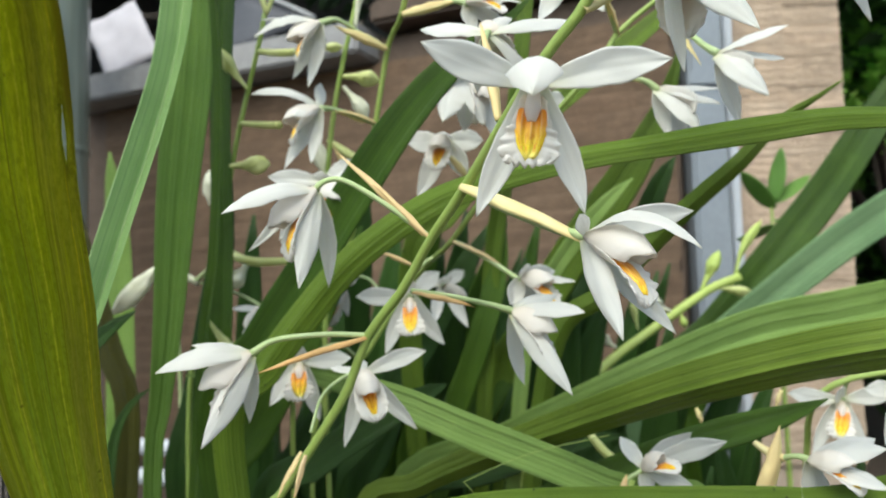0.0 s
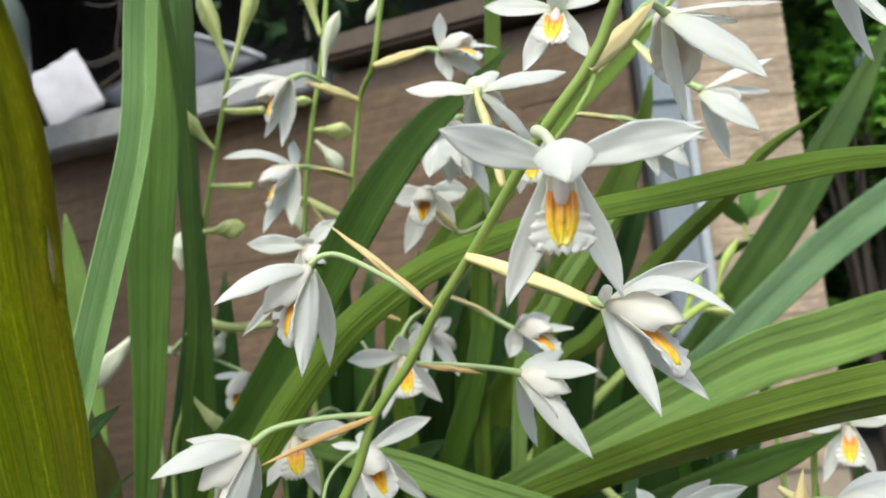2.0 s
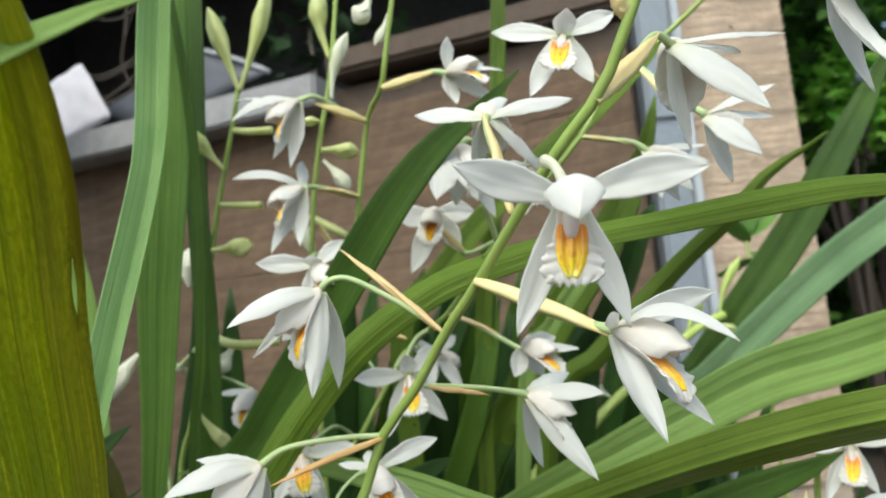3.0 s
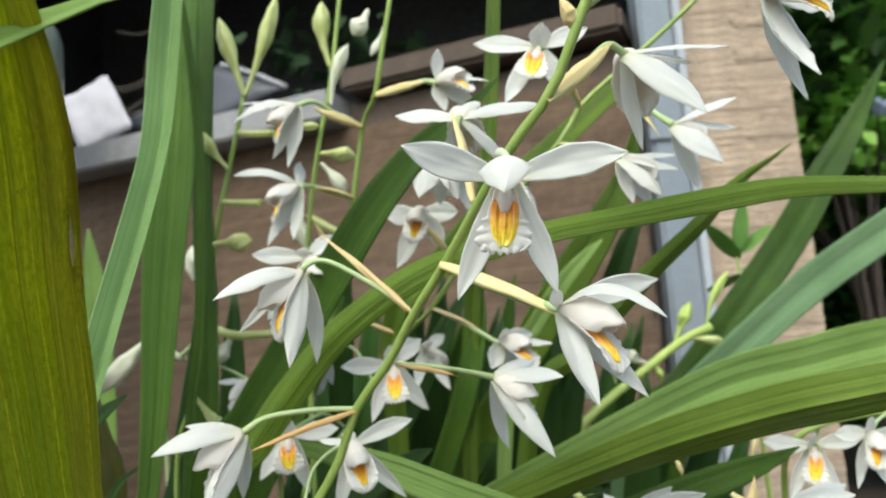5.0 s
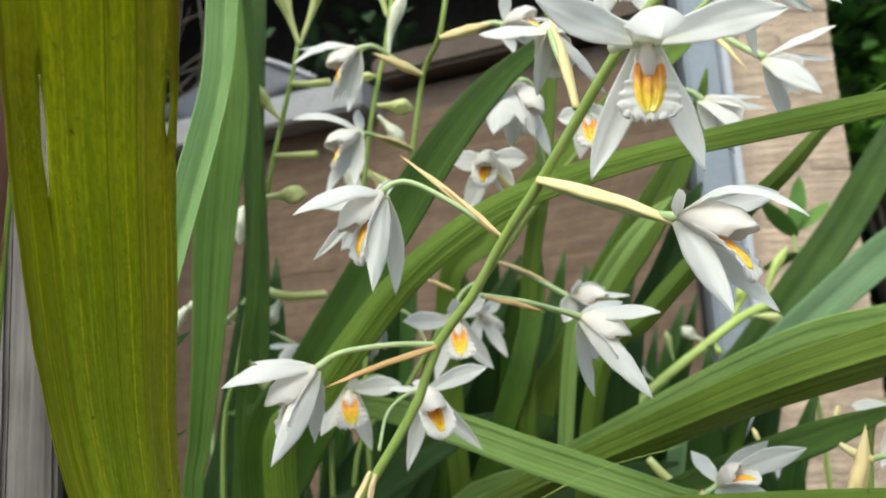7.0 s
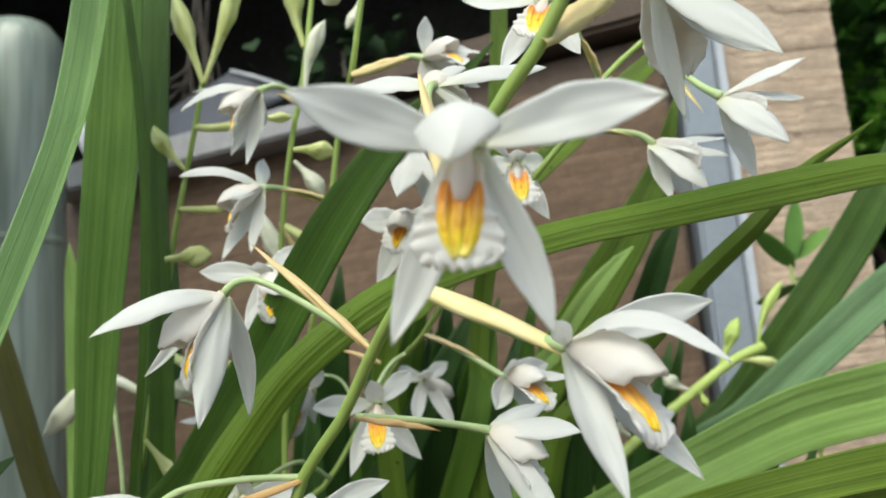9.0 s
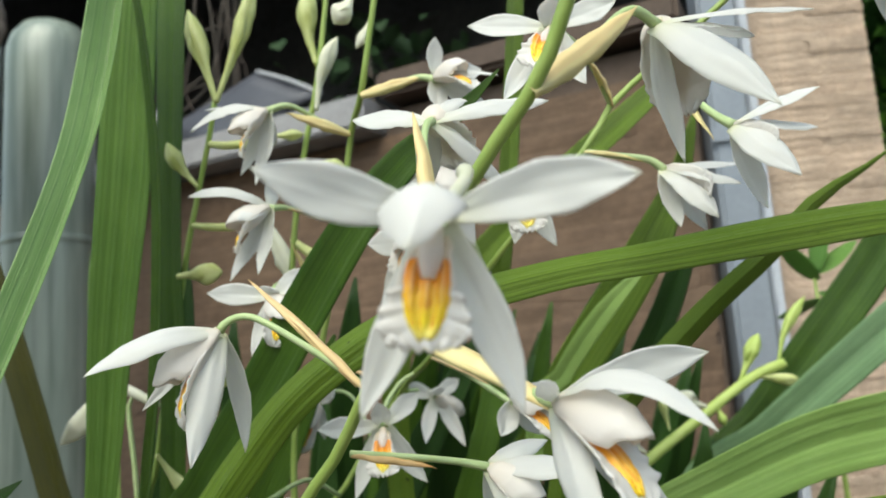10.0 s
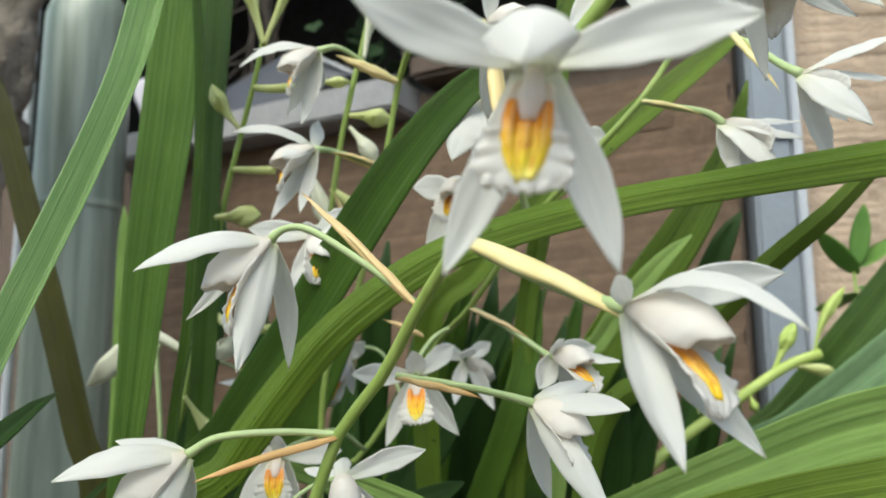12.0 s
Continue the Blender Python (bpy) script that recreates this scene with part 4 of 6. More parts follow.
# ---- hanging bark with roots ----
BARK = plain("bark", (0.27, 0.23, 0.19), 0.95, 0.65, 40, 1.0, fine=0.006)
bark = tagged(new("bark_slab"), "fibrous pale brown bark slab with dry roots beside the cylinder", "bark")
rows = []
for i in range(90):
    z = GROUND + 1.05 * i / 89
    row = []
    for j in range(25):
        a = math.pi * (j / 24)
        r = 0.050 + 0.016 * noise.noise(Vector((j * 0.25, z * 14, 4))) + 0.009 * noise.noise(Vector((j * 0.9, z * 45, 4))) + 0.004 * noise.noise(Vector((j * 2.0, z * 110, 8)))
        if z < 1.48:
            r *= 0.55
        row.append((Vector((-0.60 - r * math.cos(a) * 1.2, 0.93 - r * math.sin(a), z)), Vector((-math.cos(a), -math.sin(a), 0)), (j / 24, i / 89)))
    rows.append(row)
v_, f_, u_ = sheet(rows, 0.02)
link("slab", v_, f_, u_, BARK, bark)
dry = random.Random(4)
for k in range(34):
    x0, z0 = -0.665 + 0.135 * dry.random(), dry.uniform(1.56, 1.76)
    dx, dz = dry.uniform(-0.02, 0.03), dry.uniform(-0.09, -0.03)
    pts = [(x0 + dx * s, 0.884 - 0.018 * math.sin(s * 2.2), z0 + dz * s + 0.012 * math.sin(k + s * 4)) for s in (0, 0.35, 0.7, 1.0)]
    verts, faces, uvs = tube(pts, [0.0026, 0.0022, 0.0016, 0.0006], 6, 12)
    link("root", verts, faces, None, BARK, bark, "dry hanging root")
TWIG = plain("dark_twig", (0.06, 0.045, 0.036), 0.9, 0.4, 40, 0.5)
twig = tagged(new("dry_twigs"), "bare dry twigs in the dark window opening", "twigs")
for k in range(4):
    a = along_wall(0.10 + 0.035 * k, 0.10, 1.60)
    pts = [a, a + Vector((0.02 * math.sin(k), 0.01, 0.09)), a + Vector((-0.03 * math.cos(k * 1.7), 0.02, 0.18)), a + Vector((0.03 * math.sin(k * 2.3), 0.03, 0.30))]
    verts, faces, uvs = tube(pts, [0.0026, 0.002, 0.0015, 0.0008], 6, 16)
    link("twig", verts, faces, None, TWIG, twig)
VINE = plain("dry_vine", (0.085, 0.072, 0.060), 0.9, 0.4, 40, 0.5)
vines = tagged(new("dry_vines"), "tangled grey-brown dry vines hanging in the dark opening", "vines")
hung = random.Random(12)
for k in range(7):
    x, y = -0.47 + 0.016 * k + hung.uniform(-0.02, 0.02), 1.40 + hung.uniform(0, 0.08)
    low_end = hung.uniform(1.62, 1.72) if k % 3 else hung.uniform(1.70, 1.85)
    sway = hung.uniform(-0.05, 0.06)
    pts = [(x + sway * (1 - q) + 0.012 * math.sin(5 * q + k), y, low_end + (2.44 - low_end) * q) for q in (0, 0.08, 0.17, 0.3, 0.5, 0.75, 1.0)]
    verts, faces, uvs = tube(pts, [0.0008, 0.0014, 0.0020, 0.0022, 0.0024, 0.0024, 0.0024], 7, 44)
    link("vine", verts, faces, None, VINE, vines)
for k in range(6):
    x, z = -0.60 + 0.05 * hung.random(), hung.uniform(1.70, 1.90)
    pts = [(x, 1.43, z), (x + 0.05, 1.42, z - 0.012), (x + 0.10, 1.41, z + 0.004), (x + 0.15, 1.42, z + hung.uniform(0.02, 0.06))]
    verts, faces, uvs = tube(pts, [0.001, 0.0016, 0.002, 0.002], 6, 24)
    link("vine", verts, faces, None, VINE, vines)

# ---- pale pipe frame low by the wall ----
frame_low = tagged(new("pipe_frame"), "pale blue pipe frame low against the wall", "frame")
frame_low.location = (0, 0, GROUND)
PALEPIPE = plain("pale_blue_paint", (0.49, 0.53, 0.58), 0.5, 0.12, 18, 0.2)
for z in (0.275, 0.315):
    verts, faces, uvs = tube([(-0.46, 1.08, z), (-0.36, 1.075, z - 0.008), (-0.24, 1.07, z - 0.016)], [0.011] * 3, 12, 8)
    link("rail", verts, faces, None, PALEPIPE, frame_low)
for x in (-0.455, -0.245):
    verts, faces, uvs = tube([(x, 1.085, 0.0), (x, 1.085, 0.15), (x, 1.085, 0.32)], [0.010] * 3, 12, 6)
    link("post", verts, faces, None, PALEPIPE, frame_low)


# ---- background shrubs ----
BUSH, nt, bb, bo = nodes_of("shrub_leaf")
isl = nt.nodes.new("ShaderNodeNewGeometry").outputs["Random Per Island"]
bc = ramp(nt, isl, [(0.0, (0.012, 0.040, 0.008)), (0.6, (0.032, 0.095, 0.015)), (1.0, (0.13, 0.30, 0.04))])
nt.links.new(bc, bb.inputs["Base Color"])
bb.inputs["Roughness"].default_value = 0.45
thin(nt, bb, bo, bc, 0.3)


def foliage(name, parent, count, place, size, rng, material):
    """Many small pointed leaves, each folded along its midrib, at places and turns drawn at random."""
    verts, faces = [], []
    for _ in range(count):
        p = Vector(place(rng))
        s = size * rng.uniform(0.6, 1.4)
        m = Euler((rng.uniform(-1.0, 0.9), rng.uniform(-0.8, 0.8), rng.uniform(0, 6.3))).to_matrix()
        k = len(verts)
        for x, y, z in ((0, 0, 0), (0.28, 0.35, 0.06), (0.22, 0.72, 0.05), (0, 1, -0.08), (-0.22, 0.72, 0.05), (-0.28, 0.35, 0.06), (0, 0.5, -0.03)):
            verts.append(p + m @ Vector((x * s, y * s, z * s)))
        faces += [(k, k + 1, k + 6), (k + 1, k + 2, k + 6), (k + 2, k + 3, k + 6), (k + 3, k + 4, k + 6), (k + 4, k + 5, k + 6), (k + 5, k, k + 6)]
    return link(name, verts, faces, None, material, parent)


def shrub(label, x, y, height, radius, count, size, seed):
    rng = random.Random(seed)
    e = tagged(new("shrub"), label, "shrub", "shrubs behind the pillar")
    e.location = (x, y, GROUND)
    limbs = []
    for k in range(7):
        a, tilt = rng.uniform(0, 6.3), rng.uniform(0.2, 0.75)
        pts = [Vector((0, 0, 0)), Vector((0.15 * radius * math.cos(a), 0.15 * radius * math.sin(a), height * 0.3)),
               Vector((tilt * radius * math.cos(a), tilt * radius * math.sin(a), height * 0.62)), Vector((radius * tilt * 1.25 * math.cos(a + 0.3), radius * tilt * 1.25 * math.sin(a + 0.3), height * rng.uniform(0.8, 1.0)))]
        limbs.append(pts)
        verts, faces, uvs = tube(pts, [0.022, 0.017, 0.011, 0.004], 7, 16)
        link("branch", verts, faces, None, TWIG, e)
    clumps = [Vector((radius * rng.uniform(-0.95, 0.95), radius * rng.uniform(-0.7, 0.7), height * rng.uniform(0.12, 1.05))) for _ in range(70)]

    def place(r):
        c = r.choice(clumps)
        return c + Vector((r.gauss(0, 0.10 * radius), r.gauss(0, 0.10 * radius), r.gauss(0, 0.09 * radius)))

    foliage("crown", e, count, place, size, rng, BUSH)
    return e


shrub("dense dark green leafy shrub behind the pillar", 1.45, 2.35, 2.0, 0.75, 5200, 0.075, 3)
shrub("tall dark green shrub further back", 2.6, 3.2, 2.8, 1.0, 5200, 0.10, 5)
shrub("dark green shrub beside the house corner", 0.95, 3.2, 2.6, 0.8, 4200, 0.09, 8)
BUSH_LIGHT, nt, bb, bo = nodes_of("shrub_leaf_bright")
isl = nt.nodes.new("ShaderNodeNewGeometry").outputs["Random Per Island"]
bc = ramp(nt, isl, [(0.0, (0.09, 0.28, 0.03)), (0.6, (0.26, 0.55, 0.08)), (1.0, (0.42, 0.70, 0.16))])
nt.links.new(bc, bb.inputs["Base Color"])
bb.inputs["Roughness"].default_value = 0.4
thin(nt, bb, bo, bc, 0.35)
BLOSSOM = plain("pale_blossom", (0.50, 0.56, 0.74), 0.6, 0.2, 60, 0.1)
young = tagged(new("shrub"), "bright green young shrub with pale blossoms among darker ones", "shrub", "shrubs behind the pillar")
heart = Vector((1.1754, 2.0000, 1.7571))
young.location = (heart.x, heart.y, GROUND)
tall_z = heart.z - GROUND
for k in range(5):
    a = k * 1.27
    verts, faces, uvs = tube([(0, 0, 0), (0.02 * math.cos(a), 0.02 * math.sin(a), tall_z * 0.5), (0.07 * math.cos(a), 0.05 * math.sin(a), tall_z * (0.92 + 0.03 * k))], [0.012, 0.009, 0.003], 7, 14)
    link("branch", verts, faces, None, TWIG, young)
foliage("crown", young, 800, lambda r: (r.gauss(0, 0.10), r.gauss(0, 0.05), tall_z + r.gauss(0, 0.065)), 0.05, random.Random(15), BUSH_LIGHT)
spray = [Vector((0, 0, tall_z * 0.6)), Vector((-0.05, -0.2, tall_z * 0.85)), Vector((-0.15, -0.39, tall_z - 0.075))]
verts, faces, uvs = tube(spray, [0.006, 0.004, 0.002], 7, 14)
link("branch", verts, faces, None, TWIG, young)
for dx, dz in ((-0.008, 0.002), (0.006, -0.006), (0.016, 0.012), (-0.002, 0.020), (0.026, 0.000)):
    foliage("blossom", young, 16, lambda r: spray[-1] + Vector((dx + r.gauss(0, 0.006), r.gauss(0, 0.005), dz + 0.008 + r.gauss(0, 0.006))), 0.013, random.Random(int(dx * 1000) + 50), BLOSSOM)
hedge = foliage("hedge", None, 9000, lambda r: (r.uniform(0.3, 7.0), 4.6 + r.gauss(0, 0.25), GROUND + 2.9 * r.random() ** 0.9), 0.16, random.Random(11), BUSH)
tagged(hedge, "dark green hedge closing off the garden", "hedge", kind="stuff")
tagged(part("wall_garden", bevelled_box((0.2, 5.2, GROUND - 0.05), (9, 5.35, 2.2), 0.01), plain("garden_wall_dark", (0.05, 0.055, 0.045), 0.9, 0.4, 4, 0.5)), "dark garden wall behind the hedge", "wall", kind="structure")

# assumed plant for the opening's dim green; leaf colour holds the room's shade
potted = tagged(new("window_plant"), "green leafy plant added in the dark window opening, leaves darkened for shade", "plant")
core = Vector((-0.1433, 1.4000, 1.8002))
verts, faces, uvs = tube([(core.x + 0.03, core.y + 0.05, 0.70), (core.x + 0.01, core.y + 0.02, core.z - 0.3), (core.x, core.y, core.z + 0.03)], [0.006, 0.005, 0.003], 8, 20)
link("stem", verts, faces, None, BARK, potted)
foliage("crown", potted, 60, lambda r: core + Vector((r.gauss(0, 0.07), r.gauss(0, 0.03), r.gauss(0, 0.035))), 0.05, random.Random(6), plain("shaded_leaf", (0.022, 0.05, 0.018), 0.5, 0.4, 30, 0.2))

# young seedling shoots before the pillar
seedling = tagged(new("seedling"), "small seedling with bright green leaves before the pillar", "seedling")
SHOOT = leaf_material("shoot_green", (0.10, 0.24, 0.04), (0.20, 0.38, 0.08), (0.3, 0.48, 0.14))
root = Vector((0.272, 0.64, GROUND))
verts, faces, uvs = tube([root, root + Vector((0.004, 0, 0.3)), root + Vector((-0.002, -0.01, 0.565))], [0.003, 0.0024, 0.0012], 8, 20)
link("stem", verts, faces, uvs, STEM, seedling)
for k, (dx, dz, z) in enumerate(((-0.03, 0.03, 0.56), (0.03, 0.022, 0.565), (0.034, -0.004, 0.55), (-0.036, -0.01, 0.545), (0.008, 0.045, 0.565), (-0.026, 0.012, 0.46), (0.03, 0.008, 0.44))):
    a = root + Vector((0, -0.01, z))
    d = Vector((dx, -0.012 + 0.01 * (k % 3), dz))
    n = Vector((-d.z, -0.6 * d.length, d.x)).normalized()
    sd = d.normalized().cross(n).normalized()
    rows = [[(a + d * (i / 10) + sd * ((j / 3 - 1) * 0.008 * outline(i / 10, 0.5)), n, (j / 6, i / 10)) for j in range(7)] for i in range(11)]
    v_, f_, u_ = sheet(rows, 0.0005)
    link("leaflet", v_, f_, u_, SHOOT, seedling)

# ---- orchid leaves ----
front = plant("orchid clump with broad yellowing and purple-striped leaves", (-0.13, 0.34, GROUND))
B = (-0.12, 0.34, GROUND)
leaf(front, [(-0.0675, 0.1200, 1.2862, 0.0192), (-0.0731, 0.1350, 1.2734, 0.0276), (-0.0795, 0.1520, 1.2599, 0.0315), (-0.0885, 0.1750, 1.2374, 0.0324), (-0.1003, 0.2080, 1.2094, 0.0338), (-0.1074, 0.2320, 1.1798, 0.0310), (-0.1093, 0.2500, 1.1487, 0.0265), (-0.1112, 0.2700, 1.1146, 0.0219)], LEAF_OLD, B, face=(0.3, -1, 0.05), turn=0, fold=0.05, ribs=4, rib=0.035, label="broad yellowing leaf with dark specks and two slits", slits=((0.7898, 0.094, 0.138, 0.030), (0.0625, 0.0865, 0.1105, 0.028)), across=89, along=420)
leaf(front, [(-0.1172, 0.1850, 1.3177, 0.0102), (-0.1201, 0.1900, 1.3002, 0.0133), (-0.1253, 0.2000, 1.2866, 0.0144), (-0.1287, 0.2050, 1.2533, 0.0145), (-0.1350, 0.2150, 1.2227, 0.0122), (-0.1403, 0.2250, 1.1892, 0.0091), (-0.1456, 0.2370, 1.1522, 0.0075), (-0.1491, 0.2450, 1.1323, 0.0073)], LEAF_RED, (-0.16, 0.33, GROUND), face=(0.3, -1, 0.05), fold=0.10, ribs=2, label="green leaf with purple-brown stripes and a burnt hole", along=160)
leaf(front, [(-0.0403, 0.1350, 1.2872, 0.0003), (-0.0451, 0.1340, 1.2860, 0.0024), (-0.0510, 0.1320, 1.2835, 0.0041), (-0.0589, 0.1300, 1.2794, 0.0061), (-0.0701, 0.1280, 1.2731, 0.0072), (-0.0841, 0.1280, 1.2638, 0.0071), (-0.0994, 0.1350, 1.2481, 0.0070)], LEAF_LIGHT, (-0.30, 0.22, GROUND), face=(0.1, -0.80, 0.55), fold=0.15, ribs=2, label="light green leaf tip arching over")

tall = plant("orchid clump with tall grey-green strap leaves", (-0.16, 0.42, GROUND))
B = (-0.15, 0.42, GROUND)
leaf(tall, [(-0.1020, 0.3530, 1.4402, 0.0118), (-0.1040, 0.3490, 1.4031, 0.0135), (-0.1048, 0.3410, 1.3635, 0.0140), (-0.1021, 0.3250, 1.3285, 0.0130), (-0.1009, 0.3100, 1.3017, 0.0116), (-0.1037, 0.2970, 1.2722, 0.0115), (-0.1063, 0.2840, 1.2456, 0.0111), (-0.1078, 0.2710, 1.2220, 0.0104), (-0.1104, 0.2610, 1.1993, 0.0092), (-0.1147, 0.2540, 1.1769, 0.0075)], LEAF_PALE, (-0.17, 0.34, GROUND), turn=-4, fold=0.7, ribs=1, rib=0.03, across=29, label="grey-green leaf folded along its midrib")
leaf(tall, [(-0.1091, 0.3850, 1.4486, 0.0174), (-0.1120, 0.3850, 1.4126, 0.0211), (-0.1142, 0.3850, 1.3776, 0.0231), (-0.1172, 0.3850, 1.3255, 0.0243), (-0.1241, 0.3880, 1.2647, 0.0206), (-0.1298, 0.3920, 1.2058, 0.0151), (-0.1358, 0.3970, 1.1618, 0.0111), (-0.1403, 0.4000, 1.1307, 0.0095)], LEAF_GREY, B, fold=0.14, ribs=4, rib=0.05, across=41, label="upright grey-green pleated leaf")
leaf(tall, [(-0.1083, 0.4200, 1.4554, 0.0170), (-0.1103, 0.4200, 1.3950, 0.0177), (-0.1124, 0.4220, 1.3103, 0.0134), (-0.1123, 0.4240, 1.2434, 0.0146), (-0.1166, 0.4300, 1.1589, 0.0154), (-0.1212, 0.4350, 1.1289, 0.0141)], LEAF_DEEP, B, fold=0.1, ribs=2, turn=20)
leaf(tall, [(-0.1138, 0.3700, 1.4327, 0.0025), (-0.1064, 0.3720, 1.4041, 0.0044), (-0.1028, 0.3760, 1.3671, 0.0058), (-0.1011, 0.3800, 1.3232, 0.0067), (-0.1033, 0.3850, 1.2758, 0.0071), (-0.1072, 0.3900, 1.2290, 0.0076), (-0.1155, 0.4000, 1.1867, 0.0076)], LEAF_DEEP, B, fold=0.2, ribs=1, turn=30)
leaf(tall, [(-0.2623, 0.4500, 1.3974, 0.0092), (-0.2396, 0.4500, 1.3567, 0.0126), (-0.2211, 0.4500, 1.3026, 0.0141), (-0.2014, 0.4500, 1.2438, 0.0154), (-0.1843, 0.4500, 1.1882, 0.0150), (-0.1734, 0.4500, 1.1456, 0.0142)], LEAF_OLIVE, (-0.2, 0.46, GROUND), fold=0.15, ribs=2, label="olive brown ageing leaf")
leaf(tall, [(-0.1089, 0.3000, 1.2091, 0.0003), (-0.1143, 0.3000, 1.2058, 0.0037), (-0.1225, 0.3000, 1.1993, 0.0067), (-0.1339, 0.3000, 1.1895, 0.0077), (-0.1500, 0.3000, 1.1741, 0.0083)], LEAF_SHADED, (-0.24, 0.34, GROUND), fold=0.15, ribs=2)
leaf(tall, [(-0.1493, 0.4200, 1.1690, 0.0006), (-0.1588, 0.4200, 1.1622, 0.0036), (-0.1668, 0.4200, 1.1484, 0.0053), (-0.1702, 0.4200, 1.1281, 0.0059), (-0.1712, 0.4200, 1.1022, 0.0059)], LEAF_SHADED, (-0.18, 0.44, GROUND), fold=0.2, ribs=1)
leaf(tall, [(-0.2951, 0.7000, 1.3570, 0.0010), (-0.2927, 0.7000, 1.3329, 0.0118), (-0.2877, 0.7000, 1.2880, 0.0214), (-0.2847, 0.7000, 1.2197, 0.0251), (-0.2833, 0.7000, 1.1434, 0.0258), (-0.2853, 0.7000, 1.0829, 0.0256)], LEAF_SOFT, (-0.33, 0.7, GROUND), fold=0.1, ribs=2)

mid = plant("orchid clump with long arching green strap leaves", (-0.04, 0.42, GROUND))
B = (-0.04, 0.42, GROUND)
leaf(mid, [(0.1620, 0.2300, 1.2578, 0.0055), (0.1289, 0.2350, 1.2603, 0.0078), (0.1078, 0.2450, 1.2601, 0.0094), (0.0782, 0.2550, 1.2578, 0.0088), (0.0541, 0.2680, 1.2566, 0.0091), (0.0257, 0.2800, 1.2522, 0.0106), (0.0013, 0.2950, 1.2455, 0.0121), (-0.0268, 0.3120, 1.2290, 0.0133), (-0.0478, 0.3250, 1.2090, 0.0143), (-0.0691, 0.3350, 1.1830, 0.0141), (-0.0874, 0.3450, 1.1537, 0.0135)], LEAF_LONG, B, face=(0, -1, 0.55), turn=-12, fold=-0.20, ribs=4, rib=0.032, across=45, label="long arching green leaf with dark specks", along=110)
leaf(mid, [(0.0446, 0.3070, 1.3291, 0.0006), (0.0306, 0.3150, 1.3186, 0.0062), (0.0095, 0.3250, 1.3051, 0.0131), (-0.0111, 0.3350, 1.2848, 0.0167), (-0.0305, 0.3450, 1.2597, 0.0185), (-0.0509, 0.3550, 1.2311, 0.0183), (-0.0775, 0.3650, 1.1946, 0.0177), (-0.1042, 0.3800, 1.1509, 0.0167)], LEAF_DEEP, B, fold=0.12, ribs=3)
leaf(mid, [(0.2070, 0.2200, 1.1996, 0.0091), (0.1723, 0.2350, 1.1971, 0.0140), (0.1426, 0.2500, 1.1920, 0.0167), (0.1219, 0.2700, 1.1860, 0.0173), (0.0926, 0.3000, 1.1743, 0.0172), (0.0568, 0.3450, 1.1550, 0.0154), (0.0292, 0.3750, 1.1400, 0.0142), (-0.0090, 0.4000, 1.1200, 0.0129), (-0.0396, 0.4200, 1.0962, 0.0129)], LEAF_BROAD, B, turn=-18, fold=-0.32, ribs=5, rib=0.03, across=49, label="broad arching pleated green leaf", along=100)
leaf(mid, [(0.4020, 0.4800, 1.2127, 0.0021), (0.3539, 0.4750, 1.2104, 0.0206), (0.3139, 0.4700, 1.2068, 0.0297), (0.2749, 0.4650, 1.2021, 0.0332), (0.2339, 0.4550, 1.1959, 0.0330), (0.1812, 0.4400, 1.1889, 0.0305), (0.1280, 0.4200, 1.1747, 0.0255), (0.0678, 0.4200, 1.1519, 0.0183), (0.0325, 0.4300, 1.1354, 0.0157), (-0.0232, 0.4400, 1.1054, 0.0142)], LEAF_LIGHT, B, turn=-10, fold=0.1, ribs=4, rib=0.018, across=41, label="light green arching leaf")
leaf(mid, [(-0.1274, 0.4100, 1.1758, 0.0008), (-0.1181, 0.4100, 1.1768, 0.0045), (-0.0960, 0.4000, 1.1785, 0.0062), (-0.0610, 0.3900, 1.1774, 0.0095), (-0.0176, 0.3700, 1.1658, 0.0138), (0.0168, 0.3570, 1.1522, 0.0150), (0.0448, 0.3500, 1.1417, 0.0150), (0.0751, 0.3400, 1.1299, 0.0140), (0.1141, 0.3250, 1.1134, 0.0115)], LEAF_SOFT, (-0.10, 0.40, GROUND), fold=0.08, ribs=3, rib=0.05, across=31, label="flat light green leaf lying across")
leaf(mid, [(-0.0060, 0.2890, 1.1366, 0.0006), (0.0060, 0.2882, 1.1380, 0.0042), (0.0200, 0.2872, 1.1390, 0.0066), (0.0392, 0.2860, 1.1397, 0.0076), (0.0789, 0.2850, 1.1392, 0.0083), (0.1324, 0.2850, 1.1369, 0.0092), (0.1845, 0.2800, 1.1318, 0.0086)], LEAF, (-0.02, 0.38, GROUND), turn=-20, fold=0.15, ribs=3)
leaf(mid, [(0.1646, 0.3350, 1.1656, 0.0005), (0.1535, 0.3400, 1.1601, 0.0071), (0.1337, 0.3450, 1.1533, 0.0130), (0.1098, 0.3550, 1.1446, 0.0134), (0.0802, 0.3700, 1.1316, 0.0113), (0.0506, 0.3850, 1.1166, 0.0096), (0.0211, 0.4000, 1.0974, 0.0095)], LEAF_DEEP, B, fold=0.1, ribs=3)

